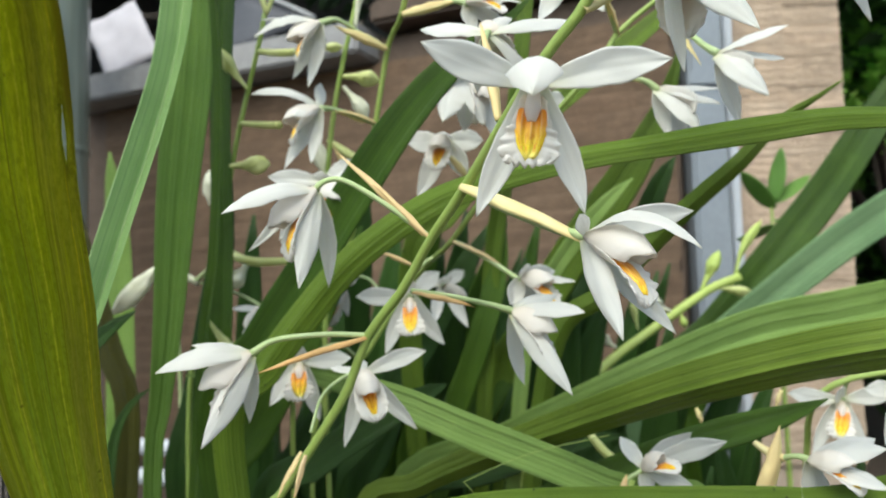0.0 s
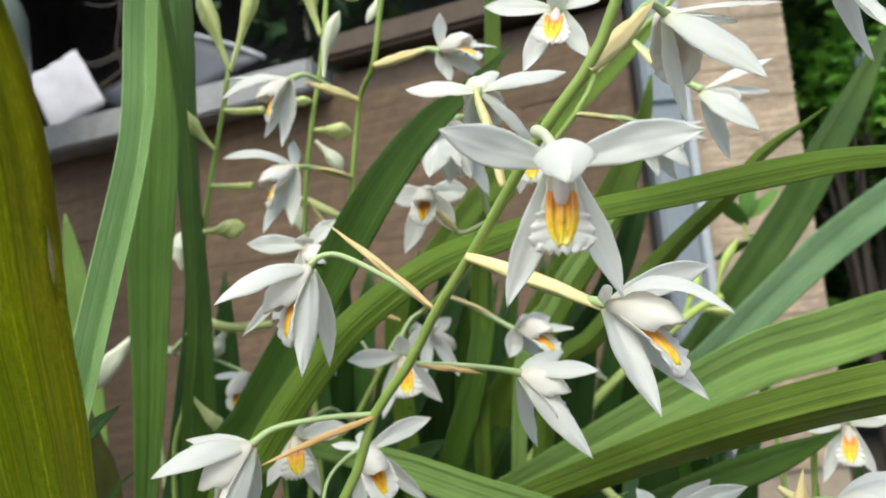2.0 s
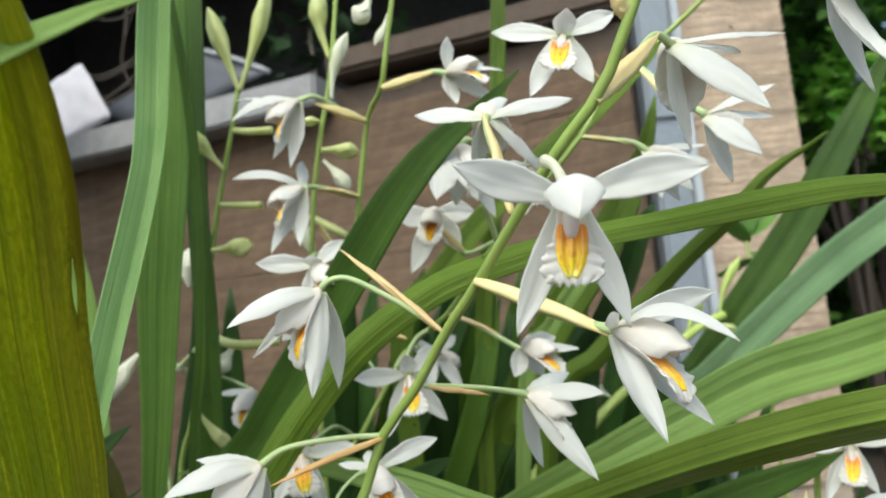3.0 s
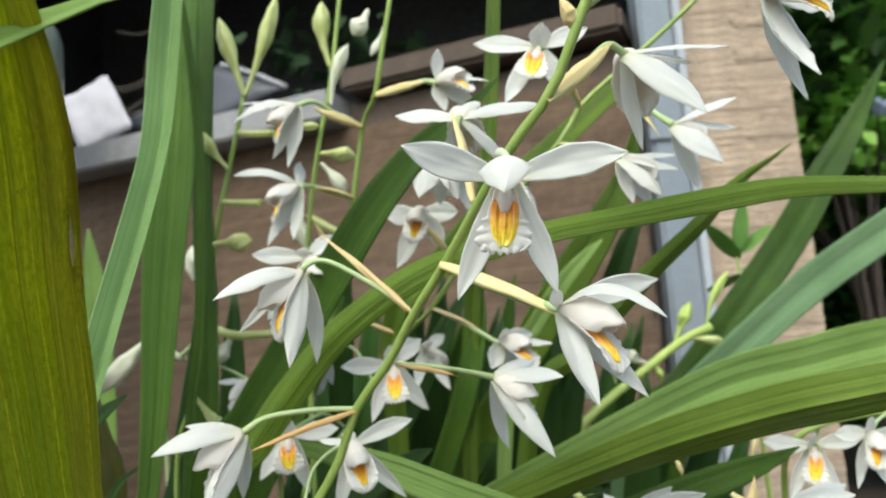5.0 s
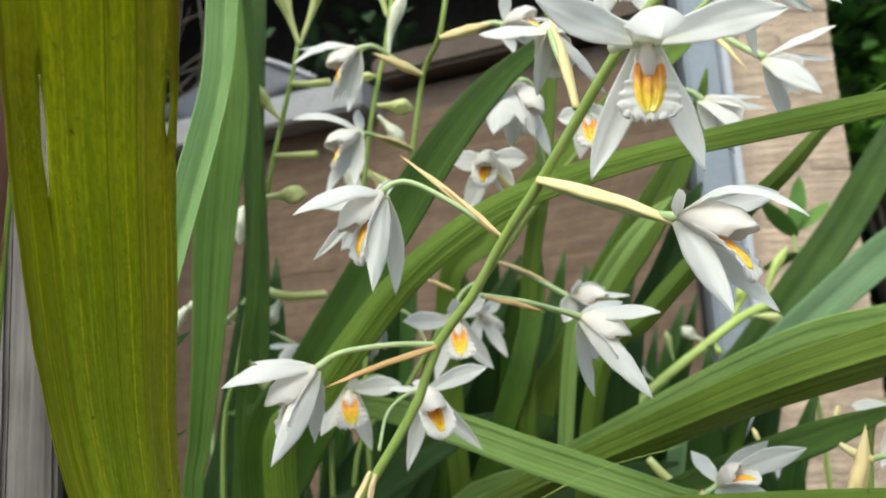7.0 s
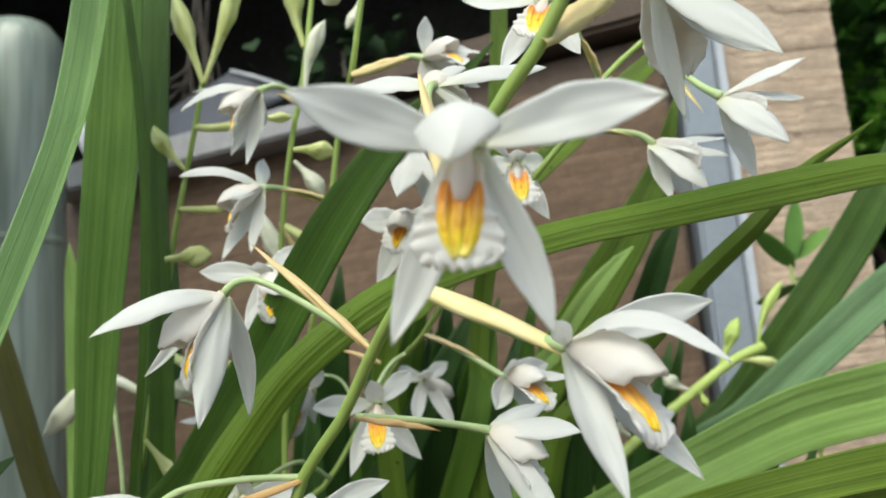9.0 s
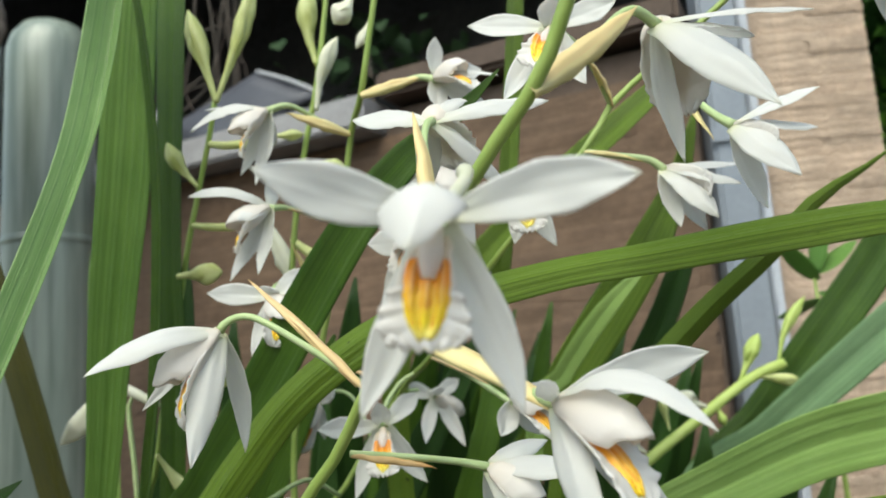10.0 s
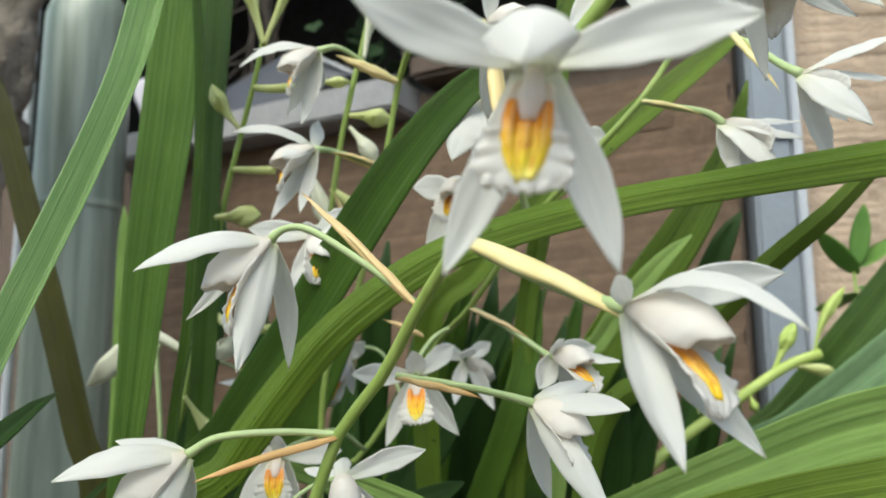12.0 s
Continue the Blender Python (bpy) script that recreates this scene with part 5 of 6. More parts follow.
back = plant("orchid clump behind the flowers, inner green leaves darkened for shade", (0.02, 0.52, GROUND))
B = (0.0, 0.52, GROUND)
leaf(back, [(0.3880, 0.5800, 1.4259, 0.0018), (0.3569, 0.5850, 1.3753, 0.0181), (0.3241, 0.5900, 1.3274, 0.0261), (0.2955, 0.6000, 1.2837, 0.0289), (0.2563, 0.6100, 1.2349, 0.0289), (0.2168, 0.6200, 1.1873, 0.0272), (0.1656, 0.6200, 1.1341, 0.0250)], LEAF_DEEP, (0.1, 0.62, GROUND), fold=0.12, ribs=2, turn=10)
leaf(back, [(0.4429, 0.5600, 1.3272, 0.0172), (0.3910, 0.5600, 1.3048, 0.0256), (0.3524, 0.5600, 1.2846, 0.0271), (0.2997, 0.5650, 1.2530, 0.0270), (0.2547, 0.5700, 1.2194, 0.0253), (0.2068, 0.5800, 1.1806, 0.0237), (0.1513, 0.5800, 1.1388, 0.0217)], LEAF_TEAL, (0.1, 0.6, GROUND), fold=0.12, ribs=2, label="grey-green leaf slanting up")
leaf(back, [(0.1765, 0.3300, 1.2984, 0.0007), (0.1678, 0.3400, 1.2924, 0.0027), (0.1581, 0.3500, 1.2866, 0.0052), (0.1432, 0.3600, 1.2703, 0.0078), (0.1282, 0.3800, 1.2554, 0.0092), (0.1128, 0.4000, 1.2381, 0.0107), (0.0894, 0.4200, 1.2119, 0.0113), (0.0641, 0.4400, 1.1792, 0.0118)], LEAF, B, fold=-0.25, ribs=2)
leaf(back, [(0.1474, 0.4500, 1.3561, 0.0011), (0.1429, 0.4500, 1.3408, 0.0067), (0.1358, 0.4550, 1.3197, 0.0118), (0.1201, 0.4600, 1.2903, 0.0202), (0.0992, 0.4700, 1.2586, 0.0234), (0.0778, 0.4800, 1.2286, 0.0233), (0.0566, 0.4900, 1.1918, 0.0206), (0.0380, 0.5000, 1.1568, 0.0179)], LEAF, B, fold=0.12, ribs=3)
leaf(back, [(0.1468, 0.4200, 1.3802, 0.0016), (0.1326, 0.4200, 1.3665, 0.0078), (0.1130, 0.4200, 1.3505, 0.0114), (0.0889, 0.4250, 1.3319, 0.0131), (0.0670, 0.4300, 1.3151, 0.0133), (0.0388, 0.4400, 1.2918, 0.0136), (0.0089, 0.4500, 1.2604, 0.0138), (-0.0137, 0.4600, 1.2259, 0.0135)], LEAF, B, fold=0.15, ribs=2)
leaf(back, [(0.1088, 0.4200, 1.2739, 0.0008), (0.1027, 0.4220, 1.2692, 0.0050), (0.0923, 0.4250, 1.2592, 0.0086), (0.0817, 0.4300, 1.2469, 0.0098), (0.0682, 0.4400, 1.2272, 0.0094), (0.0535, 0.4500, 1.1988, 0.0091)], LEAF_LIGHT, B, fold=0.12, ribs=2)
leaf(back, [(0.1603, 0.5150, 1.3030, 0.0013), (0.1510, 0.5200, 1.2874, 0.0129), (0.1370, 0.5300, 1.2535, 0.0170), (0.1196, 0.5400, 1.2221, 0.0179), (0.0978, 0.5500, 1.1834, 0.0167)], LEAF_SHADED, B, fold=0.12, ribs=2)
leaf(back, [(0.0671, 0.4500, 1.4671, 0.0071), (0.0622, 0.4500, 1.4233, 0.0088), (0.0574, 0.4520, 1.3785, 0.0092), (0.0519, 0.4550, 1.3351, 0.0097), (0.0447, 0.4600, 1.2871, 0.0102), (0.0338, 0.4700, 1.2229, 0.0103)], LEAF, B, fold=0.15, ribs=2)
leaf(back, [(0.0347, 0.4900, 1.2577, 0.0021), (0.0181, 0.4900, 1.2299, 0.0140), (-0.0115, 0.5000, 1.1814, 0.0206), (-0.0444, 0.5000, 1.1331, 0.0212), (-0.0734, 0.5000, 1.0855, 0.0193)], LEAF_SHADED, B, fold=0.1)
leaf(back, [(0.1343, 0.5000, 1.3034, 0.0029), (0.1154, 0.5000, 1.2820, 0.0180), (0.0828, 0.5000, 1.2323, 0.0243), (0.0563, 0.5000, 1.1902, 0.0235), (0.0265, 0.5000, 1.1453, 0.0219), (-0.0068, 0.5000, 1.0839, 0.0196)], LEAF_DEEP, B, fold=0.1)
leaf(back, [(0.1186, 0.5500, 1.2500, 0.0024), (0.1038, 0.5500, 1.2266, 0.0173), (0.0824, 0.5500, 1.1802, 0.0235), (0.0551, 0.5500, 1.1230, 0.0225), (0.0302, 0.5500, 1.0704, 0.0200)], LEAF_SHADED, B, fold=0.1)
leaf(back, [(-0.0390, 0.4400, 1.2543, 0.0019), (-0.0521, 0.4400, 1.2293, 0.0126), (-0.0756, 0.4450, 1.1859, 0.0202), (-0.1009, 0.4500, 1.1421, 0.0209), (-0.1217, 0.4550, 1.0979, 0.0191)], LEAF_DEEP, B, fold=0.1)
leaf(back, [(-0.1193, 0.4600, 1.2989, 0.0010), (-0.1214, 0.4600, 1.2821, 0.0100), (-0.1235, 0.4600, 1.2421, 0.0152), (-0.1293, 0.4600, 1.2060, 0.0171), (-0.1376, 0.4600, 1.1608, 0.0169), (-0.1457, 0.4600, 1.0972, 0.0161)], LEAF_SHADED, B, fold=0.1)
leaf(back, [(-0.0678, 0.5500, 1.2233, 0.0012), (-0.0681, 0.5500, 1.2036, 0.0079), (-0.0694, 0.5500, 1.1685, 0.0141), (-0.0674, 0.5500, 1.1260, 0.0156), (-0.0624, 0.5500, 1.0727, 0.0154)], LEAF_SHADED, B, fold=0.1)
leaf(back, [(0.0062, 0.4200, 1.1675, 0.0012), (-0.0058, 0.4200, 1.1619, 0.0101), (-0.0328, 0.4200, 1.1480, 0.0166), (-0.0626, 0.4200, 1.1284, 0.0165), (-0.0894, 0.4200, 1.1031, 0.0147)], LEAF_SHADED, B, fold=0.1)
leaf(back, [(0.1086, 0.4600, 1.1322, 0.0019), (0.0729, 0.4600, 1.1274, 0.0129), (0.0273, 0.4600, 1.1152, 0.0174), (-0.0184, 0.4600, 1.0958, 0.0161)], LEAF_SHADED, B, fold=0.1)
leaf(back, [(0.2261, 0.6400, 1.2043, 0.0027), (0.1874, 0.6400, 1.1598, 0.0200), (0.1442, 0.6400, 1.1071, 0.0244), (0.1011, 0.6400, 1.0461, 0.0225)], LEAF_SHADED, (0.08, 0.62, GROUND), fold=0.1)
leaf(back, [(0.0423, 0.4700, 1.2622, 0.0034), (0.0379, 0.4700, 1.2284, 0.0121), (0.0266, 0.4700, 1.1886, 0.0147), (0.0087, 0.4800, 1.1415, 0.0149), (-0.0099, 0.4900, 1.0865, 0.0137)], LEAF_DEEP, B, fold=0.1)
leaf(back, [(-0.1015, 0.4600, 1.1793, 0.0013), (-0.1082, 0.4600, 1.1601, 0.0091), (-0.1214, 0.4600, 1.1315, 0.0143), (-0.1344, 0.4600, 1.0970, 0.0142)], LEAF_SHADED, B, fold=0.1)
leaf(back, [(0.0922, 0.6000, 1.2571, 0.0013), (0.1021, 0.6000, 1.2331, 0.0086), (0.1129, 0.6000, 1.1814, 0.0171), (0.0981, 0.6000, 1.1311, 0.0187), (0.0742, 0.6000, 1.0568, 0.0185)], LEAF_SHADED, B, fold=0.1)
leaf(back, [(-0.0624, 0.4700, 1.1611, 0.0010), (-0.0710, 0.4700, 1.1449, 0.0100), (-0.0812, 0.4700, 1.1256, 0.0159), (-0.0914, 0.4700, 1.0934, 0.0165)], LEAF_SHADED, B, fold=0.1)
leaf(back, [(-0.0185, 0.5200, 1.1548, 0.0011), (-0.0281, 0.5200, 1.1369, 0.0110), (-0.0395, 0.5200, 1.1155, 0.0183), (-0.0512, 0.5200, 1.0799, 0.0190)], LEAF_SHADED, B, fold=0.1)

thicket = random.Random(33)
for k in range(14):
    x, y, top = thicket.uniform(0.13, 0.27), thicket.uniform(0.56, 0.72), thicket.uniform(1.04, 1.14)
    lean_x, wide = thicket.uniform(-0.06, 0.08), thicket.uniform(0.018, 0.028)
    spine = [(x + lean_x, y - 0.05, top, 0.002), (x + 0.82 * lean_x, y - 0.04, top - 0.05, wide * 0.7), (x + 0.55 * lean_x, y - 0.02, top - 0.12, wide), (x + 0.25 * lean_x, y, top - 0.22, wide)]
    leaf(back, spine, LEAF_SHADED if k % 3 else LEAF_DEEP, (x * 0.8, y, GROUND), turn=thicket.uniform(-40, 40), fold=0.12, ribs=2, across=9, along=30)
# more dark leaves to fill the gaps, the shade held in their colour
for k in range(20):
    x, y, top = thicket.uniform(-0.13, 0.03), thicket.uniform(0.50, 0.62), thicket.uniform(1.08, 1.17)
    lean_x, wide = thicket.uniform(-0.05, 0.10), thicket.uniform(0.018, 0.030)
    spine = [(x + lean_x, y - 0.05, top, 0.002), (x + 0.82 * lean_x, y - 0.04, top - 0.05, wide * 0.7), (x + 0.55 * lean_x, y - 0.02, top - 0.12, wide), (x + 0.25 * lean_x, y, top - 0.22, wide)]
    leaf(back, spine, LEAF_SHADED, (x * 0.7, y, GROUND), turn=thicket.uniform(-40, 40), fold=0.12, ribs=2, across=9, along=30)
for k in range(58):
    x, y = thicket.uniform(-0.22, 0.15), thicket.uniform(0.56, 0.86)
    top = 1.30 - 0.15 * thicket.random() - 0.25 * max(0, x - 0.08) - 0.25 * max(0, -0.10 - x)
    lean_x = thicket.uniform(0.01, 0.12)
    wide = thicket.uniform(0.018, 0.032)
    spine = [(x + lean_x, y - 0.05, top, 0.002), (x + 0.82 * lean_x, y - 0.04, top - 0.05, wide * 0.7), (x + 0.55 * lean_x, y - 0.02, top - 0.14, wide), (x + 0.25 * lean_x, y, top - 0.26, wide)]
    leaf(back, spine, LEAF_SHADED if k % 4 else LEAF_DEEP, (x * 0.7, y, GROUND), turn=thicket.uniform(-40, 40), fold=0.12, ribs=2, across=9, along=30)

# ---- the near flower spike ----
near = spike("flower spike with open white orchids and orange lips")
stem(near, [*[(-0.0534, 0.2950, 1.1421), (-0.0401, 0.2910, 1.1609), (-0.0280, 0.2860, 1.1792)], (-0.0198, 0.2802, 1.1983), (-0.0072, 0.2725, 1.2133), (0.0036, 0.2605, 1.2300), (0.0144, 0.2473, 1.2439), (0.0341, 0.2200, 1.2718), *[(0.0477, 0.2095, 1.2873), (0.0544, 0.2030, 1.3011), (0.0596, 0.2000, 1.3129), (0.0669, 0.2000, 1.3264)]], 0.00175, 0.86, foot=(-0.10, 0.36, GROUND))
# the open flower that faces the path
flower(near, (0.0284, 0.1734, 1.2545), (-0.06, -0.95, -0.2), [
    ("dorsal", (0.0258, 0.1572, 1.2450), 1.22, -0.36, (0.05, -0.55, 0.83), 0.55, 0.50), ("petal", (0.0042, 0.1655, 1.2618), 0.88, 0.0, (0.12, 0.97, 0.2), 0.16, 0.56), ("petal", (0.0562, 0.1663, 1.2575), 0.88, 0.0, (-0.10, 0.97, 0.2), 0.16, 0.56),
    ("sepal", (0.0148, 0.1790, 1.2270), 0.80, -0.06, None, 0.25, 0.50), ("sepal", (0.0392, 0.1760, 1.2265), 0.80, -0.06, None, 0.25, 0.50)],
    lip=(0.0258, 0.1675, 1.2368), size=0.93, front=True, up=(0, -0.8, 0.6), label="open white flower with an orange lip")
verts, faces, uvs = tube([(0.0324, 0.2150, 1.2717), (0.0327, 0.2080, 1.2693), (0.0318, 0.1970, 1.2647), (0.0284, 0.1734, 1.2545)], [0.0019, 0.0014, 0.0013, 0.0015], 10, 22)
link("pedicel", verts, faces, uvs, BUD_WHITE, near, "cream flower stalk")
# nodding flower to the side, on its arched stalk
flower(near, (-0.0348, 0.2642, 1.2472), (-0.45, -0.15, -0.88), [
    ("dorsal", (-0.0604, 0.2450, 1.2357), 1.0, -0.16), ("petal", (-0.0590, 0.2720, 1.2278), 0.42), ("sepal", (-0.0388, 0.2536, 1.2140), 1.0),
    ("sepal", (-0.0330, 0.2760, 1.2149), 0.95), ("petal", (-0.0520, 0.2850, 1.2330), 0.9)],
    lip=(-0.0400, 0.2580, 1.2225), size=0.92, up=(-1.0, -0.55, 0.0), stalk=[(0.0019, 0.2641, 1.2314), (-0.0120, 0.2620, 1.2420), (-0.0250, 0.2630, 1.2500), (-0.0320, 0.2640, 1.2500)], bract=((0.0010, 0.2630, 1.2310), (-0.0285, 0.2690, 1.2610), 0.0046))
flower(near, (0.0471, 0.2229, 1.2257), (0.62, -0.35, -0.6), [
    ("petal", (0.0815, 0.2353, 1.2338), 0.75), ("dorsal", (0.0715, 0.2030, 1.2168), 1.05, -0.27, (0.15, -0.35, 0.92), 0.30, 0.42), ("sepal", (0.0530, 0.2060, 1.1975), 0.72),
    ("sepal", (0.0700, 0.2190, 1.1989), 0.72), ("petal", (0.0430, 0.2080, 1.2300), 0.4)],
    lip=(0.0585, 0.2105, 1.2045), size=1.12, up=(0.80, -0.72, 0.40), stalk=[(0.0144, 0.2473, 1.2439), (0.0260, 0.2390, 1.2360), (0.0390, 0.2300, 1.2290)], bract=((0.0136, 0.2470, 1.2437), (0.0535, 0.2205, 1.2192), 0.0108, "yellow", 0.0))
flower(near, (0.0322, 0.2960, 1.2053), (0.6, -0.05, -0.78), [
    ("petal", (0.0560, 0.2800, 1.2040), 1.0), ("sepal", (0.0510, 0.2821, 1.1755), 1.0), ("sepal", (0.0373, 0.3100, 1.1763), 0.95),
    ("dorsal", (0.0500, 0.3080, 1.2100), 0.9), ("petal", (0.0420, 0.3200, 1.1900), 0.8)],
    lip=(0.0427, 0.2900, 1.1852), size=0.95, up=(0.9, -0.55, 0.2), stalk=[(-0.0042, 0.2760, 1.2133), (0.0100, 0.2820, 1.2110), (0.0230, 0.2910, 1.2080)], bract=((-0.0042, 0.2760, 1.2128), (0.0180, 0.2860, 1.2070), 0.0042, "brown"))
flower(near, (-0.0610, 0.2810, 1.1928), (-0.55, -0.2, -0.8), [
    ("dorsal", (-0.0880, 0.2648, 1.1864), 1.08, -0.16), ("petal", (-0.0830, 0.2860, 1.1960), 0.9), ("sepal", (-0.0741, 0.2671, 1.1629), 1.0),
    ("sepal", (-0.0640, 0.2880, 1.1680), 0.9), ("petal", (-0.0780, 0.2960, 1.1880), 0.9)],
    lip=(-0.0695, 0.2750, 1.1690), size=0.95, up=(-1.0, -0.55, 0.2), stalk=[(-0.0198, 0.2802, 1.1983), (-0.0350, 0.2790, 1.1990), (-0.0520, 0.2800, 1.1975)], bract=((-0.0200, 0.2795, 1.1975), (-0.0583, 0.2773, 1.1859), 0.0040, "brown"))
flower(near, (-0.0258, 0.3150, 1.1825), (0.05, -0.55, -0.8), [
    ("petal", (-0.0010, 0.3230, 1.1905), 1.2), ("sepal", (-0.0345, 0.3200, 1.1530), 1.15), ("sepal", (-0.0050, 0.3220, 1.1590), 1.2),
    ("petal", (-0.0399, 0.3250, 1.1841), 1.1), ("dorsal", (-0.0284, 0.3350, 1.1858), 0.9)],
    lip=(-0.0195, 0.3030, 1.1645), size=0.62, stalk=[(-0.0420, 0.2900, 1.1640), (-0.0390, 0.2980, 1.1760), (-0.0320, 0.3080, 1.1820)])
sheath(near, (-0.0449, 0.2890, 1.1574), (-0.0532, 0.2850, 1.1419), 0.0036, "yellow")
sheath(near, (-0.0435, 0.2870, 1.1568), (-0.0475, 0.2860, 1.1415), 0.0030)
sheath(near, (0.0030, 0.2620, 1.2298), (-0.0235, 0.2672, 1.2560), 0.0040)
# back of a flower behind, with its yellow bract
flower(near, (0.0240, 0.2607, 1.2978), (0.15, 0.55, -0.75), [
    ("petal", (0.0012, 0.2740, 1.3040), 0.95), ("petal", (0.0560, 0.2753, 1.3057), 0.95), ("dorsal", (0.0330, 0.2850, 1.3100), 0.8),
    ("sepal", (0.0427, 0.2750, 1.2800), 1.0), ("sepal", (0.0212, 0.2800, 1.2827), 1.0)],
    lip=(0.0308, 0.2850, 1.2896), size=0.95, up=(0, 0.8, 0.6), stalk=[(0.0245, 0.2345, 1.2620), (0.0240, 0.2420, 1.2750), (0.0225, 0.2500, 1.2890), (0.0230, 0.2560, 1.2955)], bract=((0.0245, 0.2335, 1.2610), (0.0205, 0.2430, 1.2950), 0.0066, "yellow", 0.0))
# large nodding flower high on the spike
flower(near, (0.0775, 0.2330, 1.3069), (0.5, -0.15, -0.82), [
    ("dorsal", (0.0950, 0.2150, 1.2790), 1.05), ("sepal", (0.0835, 0.2420, 1.2771), 0.8), ("petal", (0.1017, 0.2411, 1.3052), 1.25),
    ("sepal", (0.1104, 0.2550, 1.2971), 0.9), ("petal", (0.1132, 0.2350, 1.3076), 0.8)],
    lip=(0.0890, 0.2555, 1.2880), up=(0.30, 0.85, 0.2), size=1.0, stalk=[(0.0462, 0.2100, 1.2856), (0.0600, 0.2195, 1.2982), (0.0705, 0.2268, 1.3080)], bract=((0.0460, 0.2098, 1.2850), (0.0725, 0.2268, 1.3088), 0.0070, "yellow", -0.02))
flower(near, (0.1169, 0.2150, 1.3173), (0.5, -0.4, -0.75), [
    ("dorsal", (0.1262, 0.2050, 1.2873), 1.1), ("sepal", (0.1317, 0.2250, 1.2853), 0.95), ("petal", (0.1439, 0.2250, 1.3172), 1.0), ("sepal", (0.1436, 0.2400, 1.3085), 0.9), ("petal", (0.1350, 0.2300, 1.3365), 0.9)],
    lip=(0.1340, 0.2120, 1.3040), size=1.22, stalk=[(0.0544, 0.2030, 1.3069), (0.0721, 0.2000, 1.3170), (0.0976, 0.2050, 1.3220)])
sheath(near, (0.0553, 0.2030, 1.3041), (0.0511, 0.2000, 1.3120), 0.006, "yellow")

# ---- the thin spike behind ----
thin_spike = spike("thin arching flower spike with smaller white orchids")
stem(thin_spike, [*[(-0.0415, 0.4500, 1.1784), (-0.0250, 0.4500, 1.2034), (-0.0087, 0.4400, 1.2250), (0.0021, 0.4100, 1.2338)], (0.0111, 0.3834, 1.2399), (0.0350, 0.3600, 1.2690), (0.0742, 0.3420, 1.3088), (0.0868, 0.3472, 1.3273), (0.1044, 0.3470, 1.3417), (0.1308, 0.3400, 1.3615), (0.1486, 0.3350, 1.3764)], 0.0015, 0.75, foot=(-0.06, 0.46, GROUND))
flower(thin_spike, (0.0435, 0.3720, 1.2203), (0.55, -0.5, -0.6), [
    ("petal", (0.0660, 0.3600, 1.2172), 0.95), ("dorsal", (0.0605, 0.3800, 1.2235), 0.9), ("sepal", (0.0372, 0.3650, 1.2078), 0.9), ("sepal", (0.0532, 0.3800, 1.2061), 0.9), ("petal", (0.0438, 0.3600, 1.2255), 0.6)],
    lip=(0.0560, 0.3590, 1.2050), size=1.16, stalk=[(0.0111, 0.3834, 1.2399), (0.0250, 0.3800, 1.2320), (0.0409, 0.3730, 1.2204)], bract=((0.0111, 0.3830, 1.2395), (0.0340, 0.3760, 1.2270), 0.0038))
flower(thin_spike, (0.1038, 0.3472, 1.3010), (0.4, -0.4, -0.82), [
    ("dorsal", (0.1168, 0.3350, 1.2789), 1.0), ("sepal", (0.1063, 0.3400, 1.2786), 0.9), ("petal", (0.1317, 0.3500, 1.3015), 0.9), ("petal", (0.1262, 0.3350, 1.2906), 0.8), ("sepal", (0.1211, 0.3600, 1.2793), 0.9)],
    lip=(0.1151, 0.3350, 1.2881), size=1.24, up=(0.75, -0.25, -0.35), stalk=[(0.0742, 0.3420, 1.3088), (0.0860, 0.3440, 1.3070), (0.0980, 0.3460, 1.3050)], bract=((0.0742, 0.3415, 1.3083), (0.0960, 0.3450, 1.3040), 0.0045, "yellow"))
flower(thin_spike, (0.1198, 0.3155, 1.3065), (0.6, -0.2, -0.77), [
    ("dorsal", (0.1349, 0.3050, 1.2853), 0.95), ("petal", (0.1435, 0.3034, 1.3126), 0.7), ("petal", (0.1447, 0.3120, 1.3022), 0.8), ("sepal", (0.1313, 0.3250, 1.2797), 0.95), ("sepal", (0.1401, 0.3300, 1.2957), 0.8)],
    lip=(0.1296, 0.3080, 1.2970), size=1.20, up=(0.7, -0.15, -0.3), stalk=[(0.1047, 0.3450, 1.3393), (0.1117, 0.3350, 1.3255), (0.1161, 0.3220, 1.3127)], bract=((0.1046, 0.3450, 1.3383), (0.1160, 0.3250, 1.3044), 0.0055, "yellow"))
flower(thin_spike, (0.0618, 0.3000, 1.3387), (0.0, -0.92, -0.35), [
    ("petal", (0.0355, 0.3084, 1.3458), 0.9), ("petal", (0.0832, 0.3000, 1.3459), 0.9), ("sepal", (0.0449, 0.2900, 1.3128), 0.9), ("sepal", (0.0702, 0.2950, 1.3176), 0.9), ("dorsal", (0.0628, 0.2920, 1.3457), 0.9)],
    lip=(0.0554, 0.2880, 1.3229), size=1.00, front=True, up=(0, -0.75, 0.65), stalk=[(0.0868, 0.3472, 1.3273), (0.0791, 0.3350, 1.3388), (0.0718, 0.3150, 1.3383)], bract=((0.0868, 0.3465, 1.3270), (0.0771, 0.3300, 1.3395), 0.0048, "yellow"))
